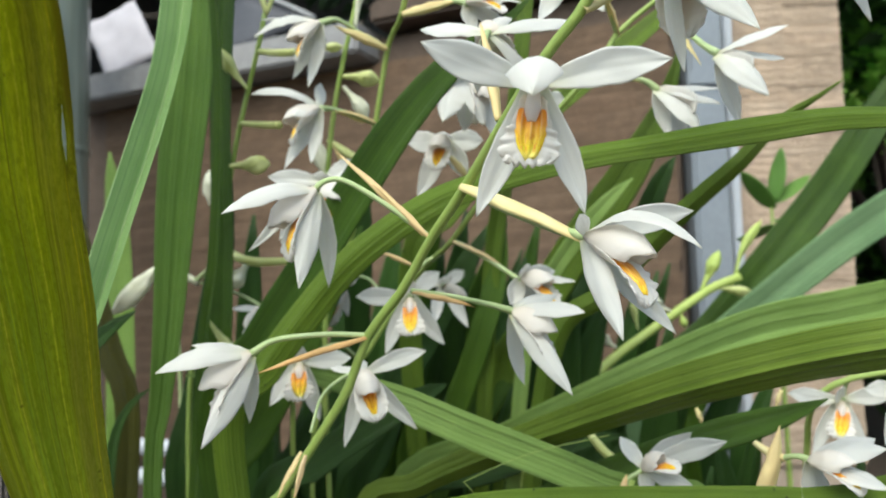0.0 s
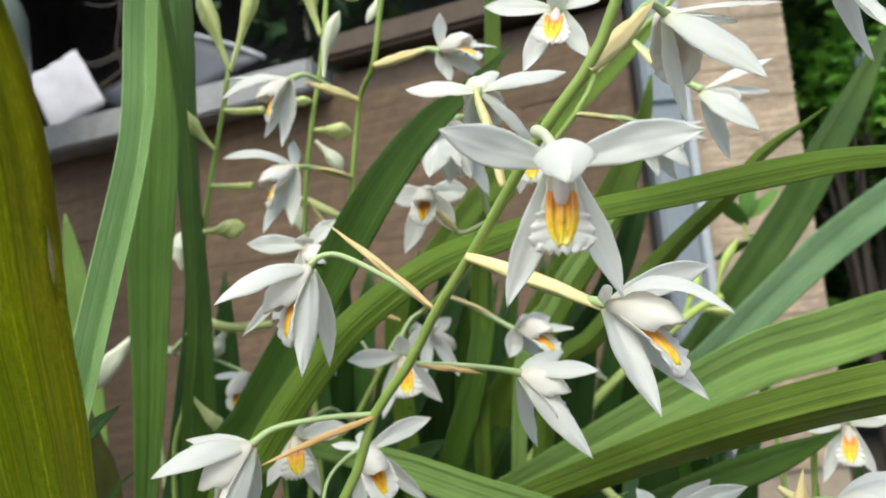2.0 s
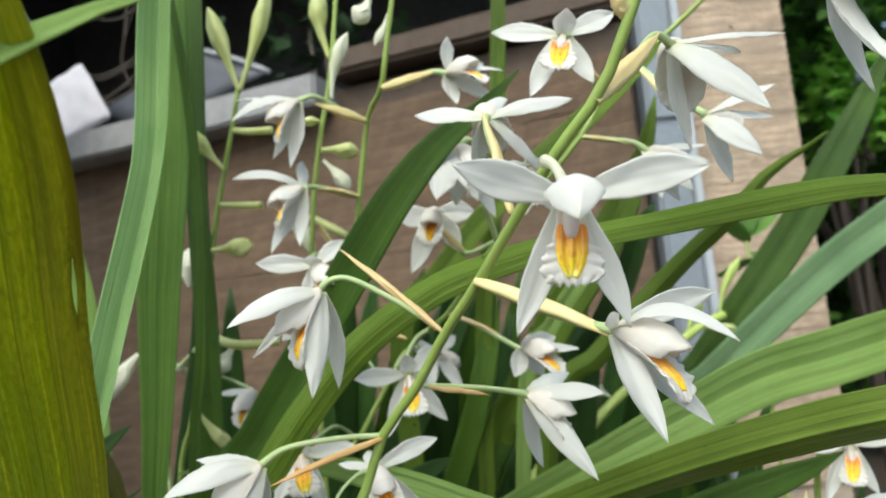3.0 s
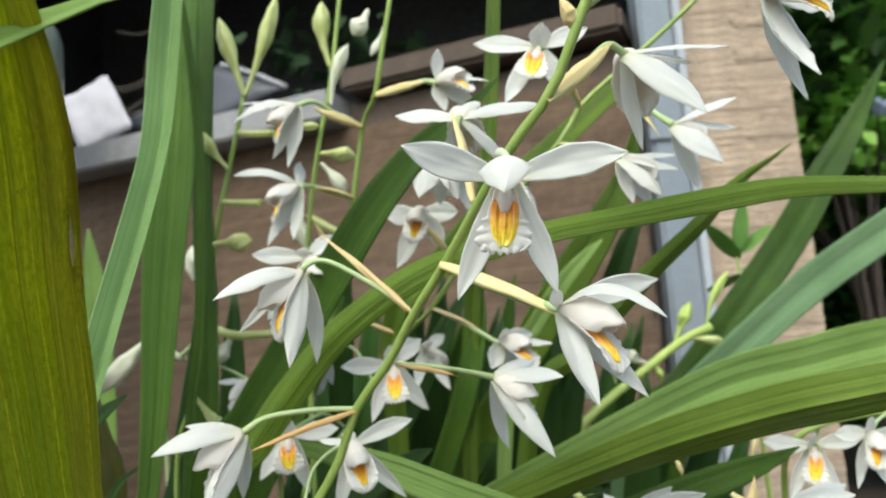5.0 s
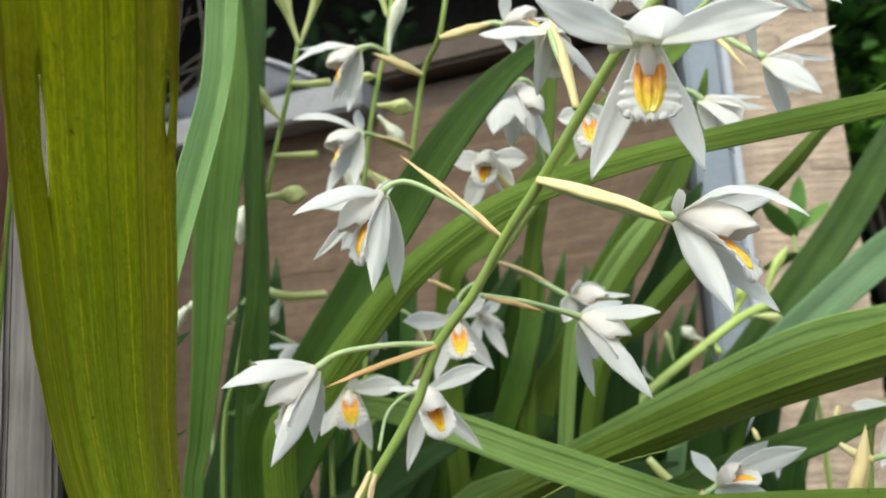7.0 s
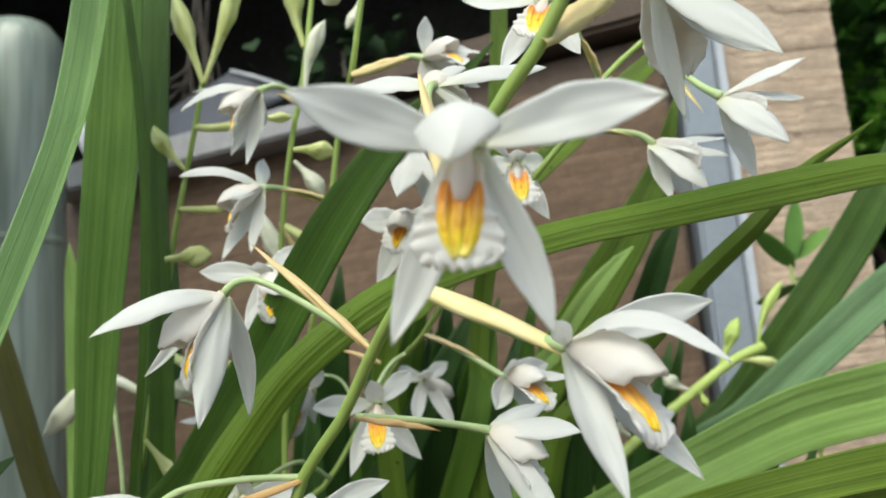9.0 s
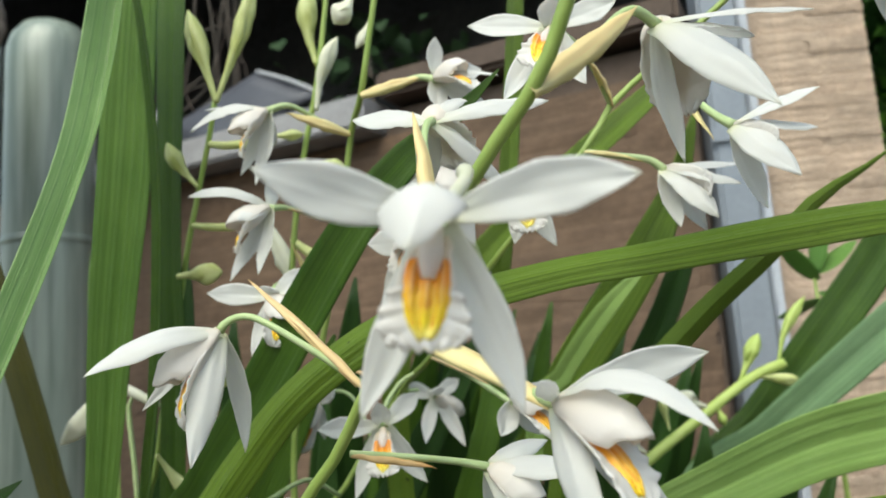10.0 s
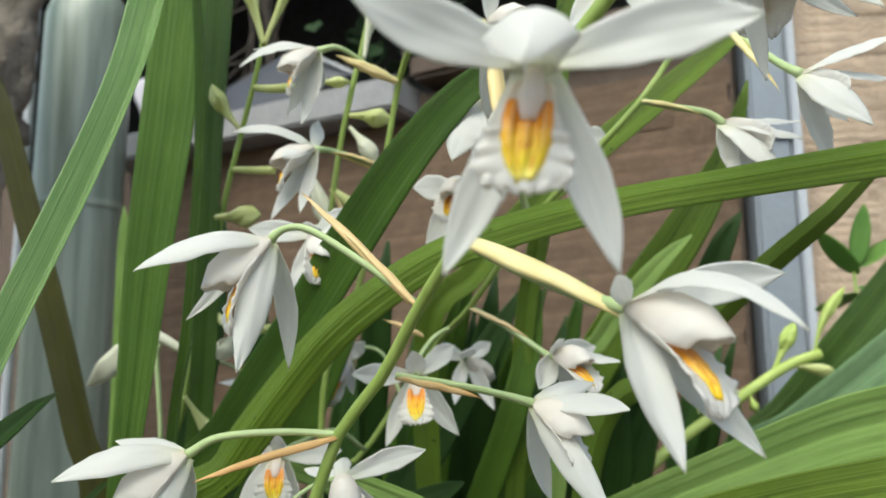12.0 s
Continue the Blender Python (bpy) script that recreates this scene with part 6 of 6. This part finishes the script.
flower(thin_spike, (-0.0103, 0.3850, 1.2132), (0.0, -0.9, -0.42), [
    ("petal", (-0.0353, 0.3760, 1.2141), 0.9), ("petal", (0.0045, 0.3900, 1.2254), 0.85), ("sepal", (-0.0219, 0.3800, 1.1858), 0.85), ("sepal", (0.0059, 0.3900, 1.1891), 0.95), ("dorsal", (-0.0111, 0.3780, 1.2225), 0.8)],
    lip=(-0.0095, 0.3720, 1.1959), size=1.00, front=True, up=(0, -0.75, 0.65), stalk=[(0.0021, 0.4100, 1.2338), (-0.0053, 0.4100, 1.2296), (-0.0109, 0.4000, 1.2206)], bract=((-0.0103, 0.4100, 1.2297), (-0.0276, 0.4050, 1.2371), 0.0045))
flower(thin_spike, (-0.0602, 0.3650, 1.1846), (-0.08, -0.85, -0.5), [
    ("sepal", (-0.0720, 0.3560, 1.1660), 0.9), ("sepal", (-0.0510, 0.3637, 1.1579), 0.9), ("petal", (-0.0769, 0.3700, 1.1886), 0.85), ("petal", (-0.0371, 0.3700, 1.1858), 0.9), ("dorsal", (-0.0570, 0.3550, 1.1914), 0.8)],
    lip=(-0.0579, 0.3520, 1.1695), size=1.00, front=True, up=(0, -0.75, 0.65), stalk=[(-0.0404, 0.4400, 1.1791), (-0.0499, 0.4200, 1.1895), (-0.0572, 0.3850, 1.1872)])
flower(thin_spike, (0.0084, 0.3641, 1.2850), (-0.1, -0.6, -0.78), [
    ("petal", (-0.0091, 0.3600, 1.2839), 0.85), ("petal", (0.0267, 0.3650, 1.2849), 0.85), ("sepal", (-0.0041, 0.3600, 1.2581), 0.85), ("sepal", (0.0182, 0.3600, 1.2659), 0.85), ("dorsal", (0.0090, 0.3500, 1.2838), 0.7)],
    lip=(0.0042, 0.3520, 1.2673), size=1.24, stalk=[(0.0350, 0.3600, 1.2690), (0.0206, 0.3700, 1.2662), (0.0143, 0.3700, 1.2799)], bract=((0.0194, 0.3620, 1.2661), (0.0086, 0.3550, 1.2780), 0.0045, "yellow"))
flower(thin_spike, (0.0190, 0.3300, 1.3068), (-0.1, 0.1, -1), [
    ("dorsal", (0.0083, 0.3250, 1.2833), 1.0), ("sepal", (0.0247, 0.3250, 1.2817), 1.0), ("petal", (0.0076, 0.3350, 1.3032), 0.8), ("petal", (0.0324, 0.3350, 1.2759), 0.9), ("sepal", (0.0174, 0.3450, 1.2840), 0.9)],
    lip=(0.0195, 0.3270, 1.2830), up=(0.9, -0.35, 0.1), size=1.42, stalk=[(0.0350, 0.3600, 1.2690), (0.0302, 0.3500, 1.2862), (0.0289, 0.3400, 1.3050), (0.0243, 0.3350, 1.3101)])
flower(thin_spike, (0.0520, 0.3500, 1.2995), (0.05, -0.75, -0.66), [
    ("sepal", (0.0620, 0.3450, 1.2758), 0.9), ("sepal", (0.0468, 0.3450, 1.2775), 0.9), ("petal", (0.0641, 0.3550, 1.2998), 0.85), ("petal", (0.0405, 0.3550, 1.2995), 0.85), ("dorsal", (0.0517, 0.3400, 1.3010), 0.8)],
    lip=(0.0519, 0.3380, 1.2814), size=1.00, front=True, up=(0, -0.75, 0.65), stalk=[(0.0500, 0.3550, 1.2850), (0.0593, 0.3600, 1.3015), (0.0558, 0.3550, 1.3022)])

flower(thin_spike, (0.0057, 0.4700, 1.2209), (0.1, -0.7, -0.7), [
    ("petal", (-0.0097, 0.4650, 1.2281), 0.8), ("petal", (0.0184, 0.4700, 1.2289), 0.8), ("sepal", (0.0193, 0.4650, 1.1956), 0.85), ("sepal", (0.0003, 0.4600, 1.1988), 0.85), ("dorsal", (0.0092, 0.4550, 1.2252), 0.8)],
    lip=(0.0105, 0.4900, 1.2074), size=1.00, stalk=[(-0.0250, 0.4500, 1.2034), (-0.0122, 0.4600, 1.2227), (0.0007, 0.4720, 1.2244)])
flower(thin_spike, (-0.0531, 0.4600, 1.2211), (-0.3, -0.6, -0.7), [
    ("petal", (-0.0438, 0.4550, 1.2298), 0.8), ("sepal", (-0.0592, 0.4600, 1.2055), 0.8), ("sepal", (-0.0497, 0.4550, 1.2040), 0.8), ("dorsal", (-0.0641, 0.4550, 1.2222), 0.8)],
    size=0.94, stalk=[(-0.0250, 0.4500, 1.2034), (-0.0353, 0.4600, 1.2233), (-0.0473, 0.4650, 1.2271)])

# ---- three budding spikes at the side ----
s_a = spike("slender green spike with pale green buds")
stem(s_a, [(-0.1280, 0.4400, 1.1980), (-0.1178, 0.4300, 1.2387), (-0.1092, 0.4250, 1.2759), (-0.1031, 0.4200, 1.3013), (-0.0943, 0.4150, 1.3320), (-0.0882, 0.4100, 1.3508), (-0.0842, 0.4063, 1.3655)], 0.0016, 0.75, foot=(-0.14, 0.47, GROUND))
bud(s_a, (-0.0835, 0.4060, 1.3642), (-0.0964, 0.4060, 1.4112), 0.0110)
bud(s_a, (-0.0835, 0.4060, 1.3642), (-0.0638, 0.4060, 1.4227), 0.0099)
bud(s_a, (-0.0955, 0.4120, 1.3262), (-0.1096, 0.4120, 1.3486), 0.0089)
bud(s_a, (-0.1351, 0.4800, 1.2738), (-0.1323, 0.4800, 1.2978), 0.0111, BUD_WHITE, True)
bud(s_a, (-0.1028, 0.4050, 1.2834), (-0.0819, 0.4050, 1.2841), 0.0112)
verts, faces, uvs = tube([(-0.0896, 0.4120, 1.3462), (-0.0792, 0.4050, 1.3426), (-0.0676, 0.4000, 1.3409)], [0.0016, 0.0020, 0.0022], 8, 12)
link("pedicel", verts, faces, uvs, BUD, s_a)
verts, faces, uvs = tube([(-0.0997, 0.4180, 1.3089), (-0.0889, 0.4100, 1.3060), (-0.0761, 0.4020, 1.3035)], [0.0014, 0.0018, 0.0020], 8, 12)
link("pedicel", verts, faces, uvs, BUD, s_a)

s_b = spike("slender green spike with opening white buds")
stem(s_b, [(-0.0705, 0.4400, 1.2097), (-0.0624, 0.4300, 1.2448), (-0.0573, 0.4250, 1.2677), (-0.0516, 0.4200, 1.3082), (-0.0450, 0.4150, 1.3393), (-0.0373, 0.4100, 1.3670), (-0.0318, 0.4080, 1.3990), (-0.0278, 0.4060, 1.4251)], 0.0015, 0.85, foot=(-0.08, 0.47, GROUND))
bud(s_b, (-0.0365, 0.4100, 1.3801), (-0.0391, 0.4100, 1.4194), 0.0116)
bud(s_b, (-0.0369, 0.4080, 1.3569), (-0.0254, 0.4080, 1.3921), 0.0088, BUD_WHITE)
bud(s_b, (-0.0449, 0.4150, 1.3322), (-0.0254, 0.4150, 1.3291), 0.0110)
bud(s_b, (-0.0444, 0.4130, 1.3261), (-0.0320, 0.4130, 1.3083), 0.0094, BUD_WHITE)
bud(s_b, (-0.0596, 0.4080, 1.3461), (-0.0437, 0.4100, 1.3467), 0.006)
bud(s_b, (-0.0653, 0.4300, 1.3069), (-0.0544, 0.4250, 1.2789), 0.0085, BUD_WHITE, True)
verts, faces, uvs = tube([(-0.0544, 0.4240, 1.2996), (-0.0455, 0.4180, 1.2923), (-0.0351, 0.4120, 1.2854)], [0.0014, 0.0024, 0.0018], 8, 12)
link("pedicel", verts, faces, uvs, BUD, s_b)

s_c = spike("slender green spike with small nodding white orchids")
stem(s_c, [(-0.0449, 0.4200, 1.2368), (-0.0367, 0.4150, 1.2647), (-0.0298, 0.4080, 1.2892), (-0.0268, 0.4038, 1.3034), (-0.0191, 0.3943, 1.3396), (-0.0135, 0.3800, 1.3457), (-0.0101, 0.3700, 1.3482), (-0.0047, 0.3650, 1.3720), (0.0020, 0.3600, 1.4014)], 0.0015, 0.85, foot=(-0.05, 0.46, GROUND))
bud(s_c, (-0.0038, 0.3720, 1.3848), (-0.0116, 0.3720, 1.3694), 0.0052, BUD_WHITE)
bud(s_c, (-0.0113, 0.3700, 1.3934), (-0.0202, 0.3700, 1.3805), 0.0118, BUD_WHITE)
flower(s_c, (-0.0500, 0.3721, 1.3455), (-0.5, -0.3, -0.8), [
    ("dorsal", (-0.0787, 0.3640, 1.3336), 0.95, -0.20, (-0.15, -0.50, 0.85)), ("petal", (-0.0813, 0.3850, 1.3522), 0.8), ("sepal", (-0.0562, 0.3700, 1.3138), 0.85), ("sepal", (-0.0650, 0.3800, 1.3209), 0.8), ("petal", (-0.0514, 0.3850, 1.3341), 0.7)],
    lip=(-0.0575, 0.3660, 1.3235), size=1.12, up=(-0.9, -0.4, 0.2), stalk=[(-0.0193, 0.3943, 1.3398), (-0.0300, 0.3880, 1.3440), (-0.0420, 0.3780, 1.3490)], bract=((-0.0193, 0.3938, 1.3393), (-0.0440, 0.3780, 1.3460), 0.0064, "yellow", 0.0))
flower(s_c, (-0.0513, 0.3758, 1.3045), (-0.6, -0.4, -0.68), [
    ("dorsal", (-0.0816, 0.3650, 1.3070), 0.95, -0.20, (-0.15, -0.50, 0.85)), ("petal", (-0.0521, 0.3850, 1.3198), 0.6), ("sepal", (-0.0538, 0.3621, 1.2760), 0.85), ("sepal", (-0.0685, 0.3720, 1.2754), 0.85), ("petal", (-0.0607, 0.3600, 1.2970), 0.6)],
    lip=(-0.0600, 0.3640, 1.2840), size=1.16, up=(-0.9, -0.4, 0.2), stalk=[(-0.0274, 0.4038, 1.3034), (-0.0380, 0.3940, 1.3060), (-0.0470, 0.3820, 1.3060)], bract=((-0.0274, 0.4030, 1.3030), (-0.0460, 0.3820, 1.3050), 0.0062, "yellow", 0.0))
flower(s_c, (-0.0468, 0.3592, 1.2660), (-0.1, -0.85, -0.5), [
    ("petal", (-0.0730, 0.3600, 1.2692), 0.9), ("petal", (-0.0330, 0.3600, 1.2759), 0.8), ("sepal", (-0.0547, 0.3550, 1.2440), 0.85), ("sepal", (-0.0418, 0.3550, 1.2436), 0.85), ("dorsal", (-0.0476, 0.3480, 1.2686), 0.8)],
    lip=(-0.0455, 0.3500, 1.2455), size=1.00, up=(0.75, -0.75, 0.2), stalk=[(-0.0367, 0.4150, 1.2647), (-0.0422, 0.4000, 1.2750), (-0.0487, 0.3750, 1.2725)], bract=((-0.0380, 0.4100, 1.2701), (-0.0494, 0.4000, 1.2940), 0.0045, "yellow"))
flower(s_c, (0.0212, 0.3647, 1.3500), (0.75, -0.35, -0.55), [
    ("dorsal", (0.0464, 0.3600, 1.3467), 0.8), ("petal", (0.0227, 0.3600, 1.3661), 0.6), ("sepal", (0.0240, 0.3600, 1.3342), 0.8), ("sepal", (0.0421, 0.3650, 1.3361), 0.8), ("petal", (0.0407, 0.3800, 1.3589), 0.8)],
    lip=(0.0360, 0.3520, 1.3381), size=1.24, stalk=[(-0.0101, 0.3700, 1.3479), (0.0020, 0.3680, 1.3500), (0.0140, 0.3660, 1.3520)], bract=((-0.0101, 0.3695, 1.3475), (0.0180, 0.3650, 1.3520), 0.0062, "yellow", 0.0))

# far pale stalk with a fading flower, low at the side
low = spike("pale stalk with a hanging white bud and a fading flower")
stem(low, [(-0.1492, 0.4700, 1.0948), (-0.1515, 0.4700, 1.1799), (-0.1556, 0.4700, 1.2301), (-0.1424, 0.4700, 1.2271), (-0.1180, 0.4500, 1.2445)], 0.0014, 0.9, STEM_PALE, foot=(-0.18, 0.48, GROUND))
bud(low, (-0.1640, 0.4700, 1.2368), (-0.1925, 0.4700, 1.2085), 0.0112, BUD_WHITE, True)
verts, faces, uvs = tube([(-0.1630, 0.4700, 1.2384), (-0.1525, 0.4700, 1.2328), (-0.1400, 0.4700, 1.2257)], [0.0022, 0.0027, 0.0018], 8, 12)
link("pedicel", verts, faces, uvs, BUD_WHITE, low)
bud(low, (-0.1194, 0.4200, 1.2045), (-0.1040, 0.4300, 1.1815), 0.0085, BUD)
bud(low, (-0.1051, 0.4500, 1.2370), (-0.1165, 0.4500, 1.2219), 0.012, BUD_WHITE)
verts, faces, uvs = tube([(-0.1212, 0.4500, 1.2452), (-0.1025, 0.4400, 1.2363), (-0.0788, 0.4400, 1.2357)], [0.0020, 0.0026, 0.0020], 8, 14)
link("pedicel", verts, faces, uvs, BUD, low)
flower(low, (-0.1010, 0.4700, 1.2102), (-0.4, -0.4, -0.8), [
    ("petal", (-0.1184, 0.4600, 1.2097), 0.9), ("dorsal", (-0.1112, 0.4600, 1.1997), 0.9), ("sepal", (-0.0976, 0.4650, 1.1953), 0.9), ("sepal", (-0.1097, 0.4800, 1.1934), 0.8)], size=0.8, stalk=[(-0.1424, 0.4700, 1.2271), (-0.1171, 0.4700, 1.2190)])

# ---- flowers low at the other side ----
low_r = spike("low flower spike with white orchids between the leaves")
stem(low_r, [(0.0711, 0.3300, 1.1113), (0.0787, 0.3300, 1.1290), (0.0808, 0.3300, 1.1357)], 0.0018, 0.8, foot=(0.05, 0.40, GROUND))
flower(low_r, (0.0860, 0.3300, 1.1400), (0.3, -0.75, -0.3), [
    ("petal", (0.1150, 0.3150, 1.1525), 1.0), ("dorsal", (0.1031, 0.3200, 1.1552), 1.0), ("petal", (0.0778, 0.3350, 1.1523), 0.8), ("sepal", (0.1028, 0.3200, 1.1347), 0.9), ("sepal", (0.0865, 0.3250, 1.1289), 0.9)],
    lip=(0.0965, 0.3150, 1.1402), size=0.9, stalk=[(0.0782, 0.3300, 1.1279), (0.0794, 0.3300, 1.1357), (0.0832, 0.3300, 1.1383)], bract=((0.0758, 0.3300, 1.1268), (0.0787, 0.3280, 1.1388), 0.0050))
stem(low_r, [(0.1167, 0.3000, 1.1190), (0.1207, 0.3000, 1.1351), (0.1254, 0.3000, 1.1451)], 0.0018, 0.8, foot=(0.07, 0.40, GROUND))
sheath(low_r, (0.1192, 0.3000, 1.1301), (0.1272, 0.2950, 1.1620), 0.0115, "yellow", 0.0)
flower(low_r, (0.1349, 0.2900, 1.1499), (0.5, -0.35, -0.75), [
    ("dorsal", (0.1548, 0.2750, 1.1551), 1.05), ("sepal", (0.1328, 0.2850, 1.1278), 1.0), ("sepal", (0.1494, 0.2950, 1.1237), 1.0), ("petal", (0.1517, 0.2700, 1.1433), 0.9), ("petal", (0.1670, 0.3050, 1.1535), 0.9)],
    lip=(0.1449, 0.2750, 1.1395), size=1.0, stalk=[(0.1253, 0.3000, 1.1441), (0.1277, 0.2950, 1.1497), (0.1315, 0.2910, 1.1512)])
stem(low_r, [(0.1888, 0.4200, 1.0822), (0.1902, 0.4150, 1.1289), (0.1883, 0.4000, 1.1551), (0.2008, 0.3900, 1.1676), (0.2394, 0.3900, 1.1726)], 0.0017, 0.9, foot=(0.09, 0.45, GROUND))
flower(low_r, (0.1975, 0.3900, 1.1579), (0.0, -0.9, -0.42), [
    ("petal", (0.1697, 0.3850, 1.1627), 0.95), ("petal", (0.2207, 0.3850, 1.1614), 0.95), ("sepal", (0.1799, 0.3850, 1.1332), 0.9), ("sepal", (0.2062, 0.3850, 1.1339), 0.9), ("dorsal", (0.1918, 0.3780, 1.1642), 0.9)],
    lip=(0.1899, 0.3780, 1.1420), size=0.95, front=True, up=(0, -0.75, 0.65), stalk=[(0.2008, 0.3900, 1.1676), (0.2016, 0.3950, 1.1622)])
flower(low_r, (0.2162, 0.3700, 1.1644), (0.1, -0.7, -0.7), [
    ("petal", (0.1982, 0.3700, 1.1648), 0.9), ("sepal", (0.2040, 0.3650, 1.1401), 0.9), ("petal", (0.2394, 0.3700, 1.1638), 0.9), ("sepal", (0.2191, 0.3650, 1.1397), 0.9), ("dorsal", (0.2109, 0.3600, 1.1718), 0.9)],
    lip=(0.2092, 0.3600, 1.1482), size=0.9, stalk=[(0.2394, 0.3900, 1.1726), (0.2250, 0.3800, 1.1684)])
verts, faces, uvs = tube([(0.0771, 0.4000, 1.1426), (0.0838, 0.4000, 1.1342), (0.0919, 0.4000, 1.1279)], [0.0018, 0.0022, 0.0016], 8, 12)
link("pedicel", verts, faces, uvs, BUD, low_r)

verts, faces, uvs = tube([(0.1188, 0.2980, 1.1554), (0.1231, 0.2960, 1.1520), (0.1283, 0.2950, 1.1497)], [0.0010, 0.0016, 0.0014], 8, 10)
link("pedicel", verts, faces, uvs, BRACT_YELLOW, low_r)
for a, b in (((0.1363, 0.4200, 1.1519), (0.1388, 0.4200, 1.1431)), ((0.1809, 0.4200, 1.1601), (0.1774, 0.4200, 1.1509))):
    sheath(low_r, a, b, 0.0045, "yellow", 0.0)
bud(low_r, (0.2061, 0.4000, 1.1686), (0.2197, 0.3950, 1.1761), 0.0052, BUD, True)

thread = tagged(new("dry_thread"), "thin dull green dry stalk caught between the leaves", "dry stalk")
for run in ([(0.0684, 0.3100, 1.1571), (0.0449, 0.3050, 1.1536), (0.0308, 0.3000, 1.1508), (0.0124, 0.3000, 1.1432)], [(0.0124, 0.3000, 1.1432), (0.0163, 0.3000, 1.1384), (0.0190, 0.3000, 1.1323)]):
    verts, faces, uvs = tube(run, [0.00017] * len(run), 6, 20)
    link("strand", verts, faces, uvs, STEM, thread)

# ---- yellow-green sprig of young buds ----
sprig = spike("yellow-green sprig with young closed buds")
stem(sprig, [(0.0947, 0.5500, 1.1451), (0.1232, 0.5600, 1.1688), (0.1650, 0.5700, 1.1954), (0.2020, 0.5800, 1.2170), (0.2231, 0.5800, 1.2248)], 0.0039, 0.8, YOUNG, foot=(0.08, 0.58, GROUND))
bud(sprig, (0.1938, 0.5800, 1.2150), (0.2090, 0.5800, 1.2443), 0.0115, YOUNG)
bud(sprig, (0.2035, 0.5800, 1.2171), (0.2314, 0.5800, 1.2124), 0.0094, BUD)
bud(sprig, (0.2189, 0.5800, 1.2240), (0.2412, 0.5800, 1.2660), 0.0083, YOUNG)
bud(sprig, (0.1683, 0.5700, 1.2007), (0.1529, 0.5700, 1.2114), 0.0104, BUD_WHITE)
bud(sprig, (0.1746, 0.5700, 1.2004), (0.1784, 0.5700, 1.1887), 0.0067, YOUNG)
bud(sprig, (0.1260, 0.5600, 1.1762), (0.1141, 0.5600, 1.1860), 0.0089, BUD_WHITE)
bud(sprig, (0.1415, 0.5600, 1.1887), (0.1384, 0.5600, 1.2092), 0.0065, BUD)

# ---- stone strips of the walls ----
rng = random.Random(21)
strips(pillar, STONE_PALE, Matrix.Translation((0, 0.914, 0)), 0.352, 0.482, 1.02, 1.90, 0.0095, (0.13, 0.13, 0.085, 0.065), 0.0030, rng)
strips(wall, STONE, WALL, 0.02, 0.943, 0.98, 1.55, 0.021, (0.22, 0.13, 0.17, 0.09), 0.0022, rng)
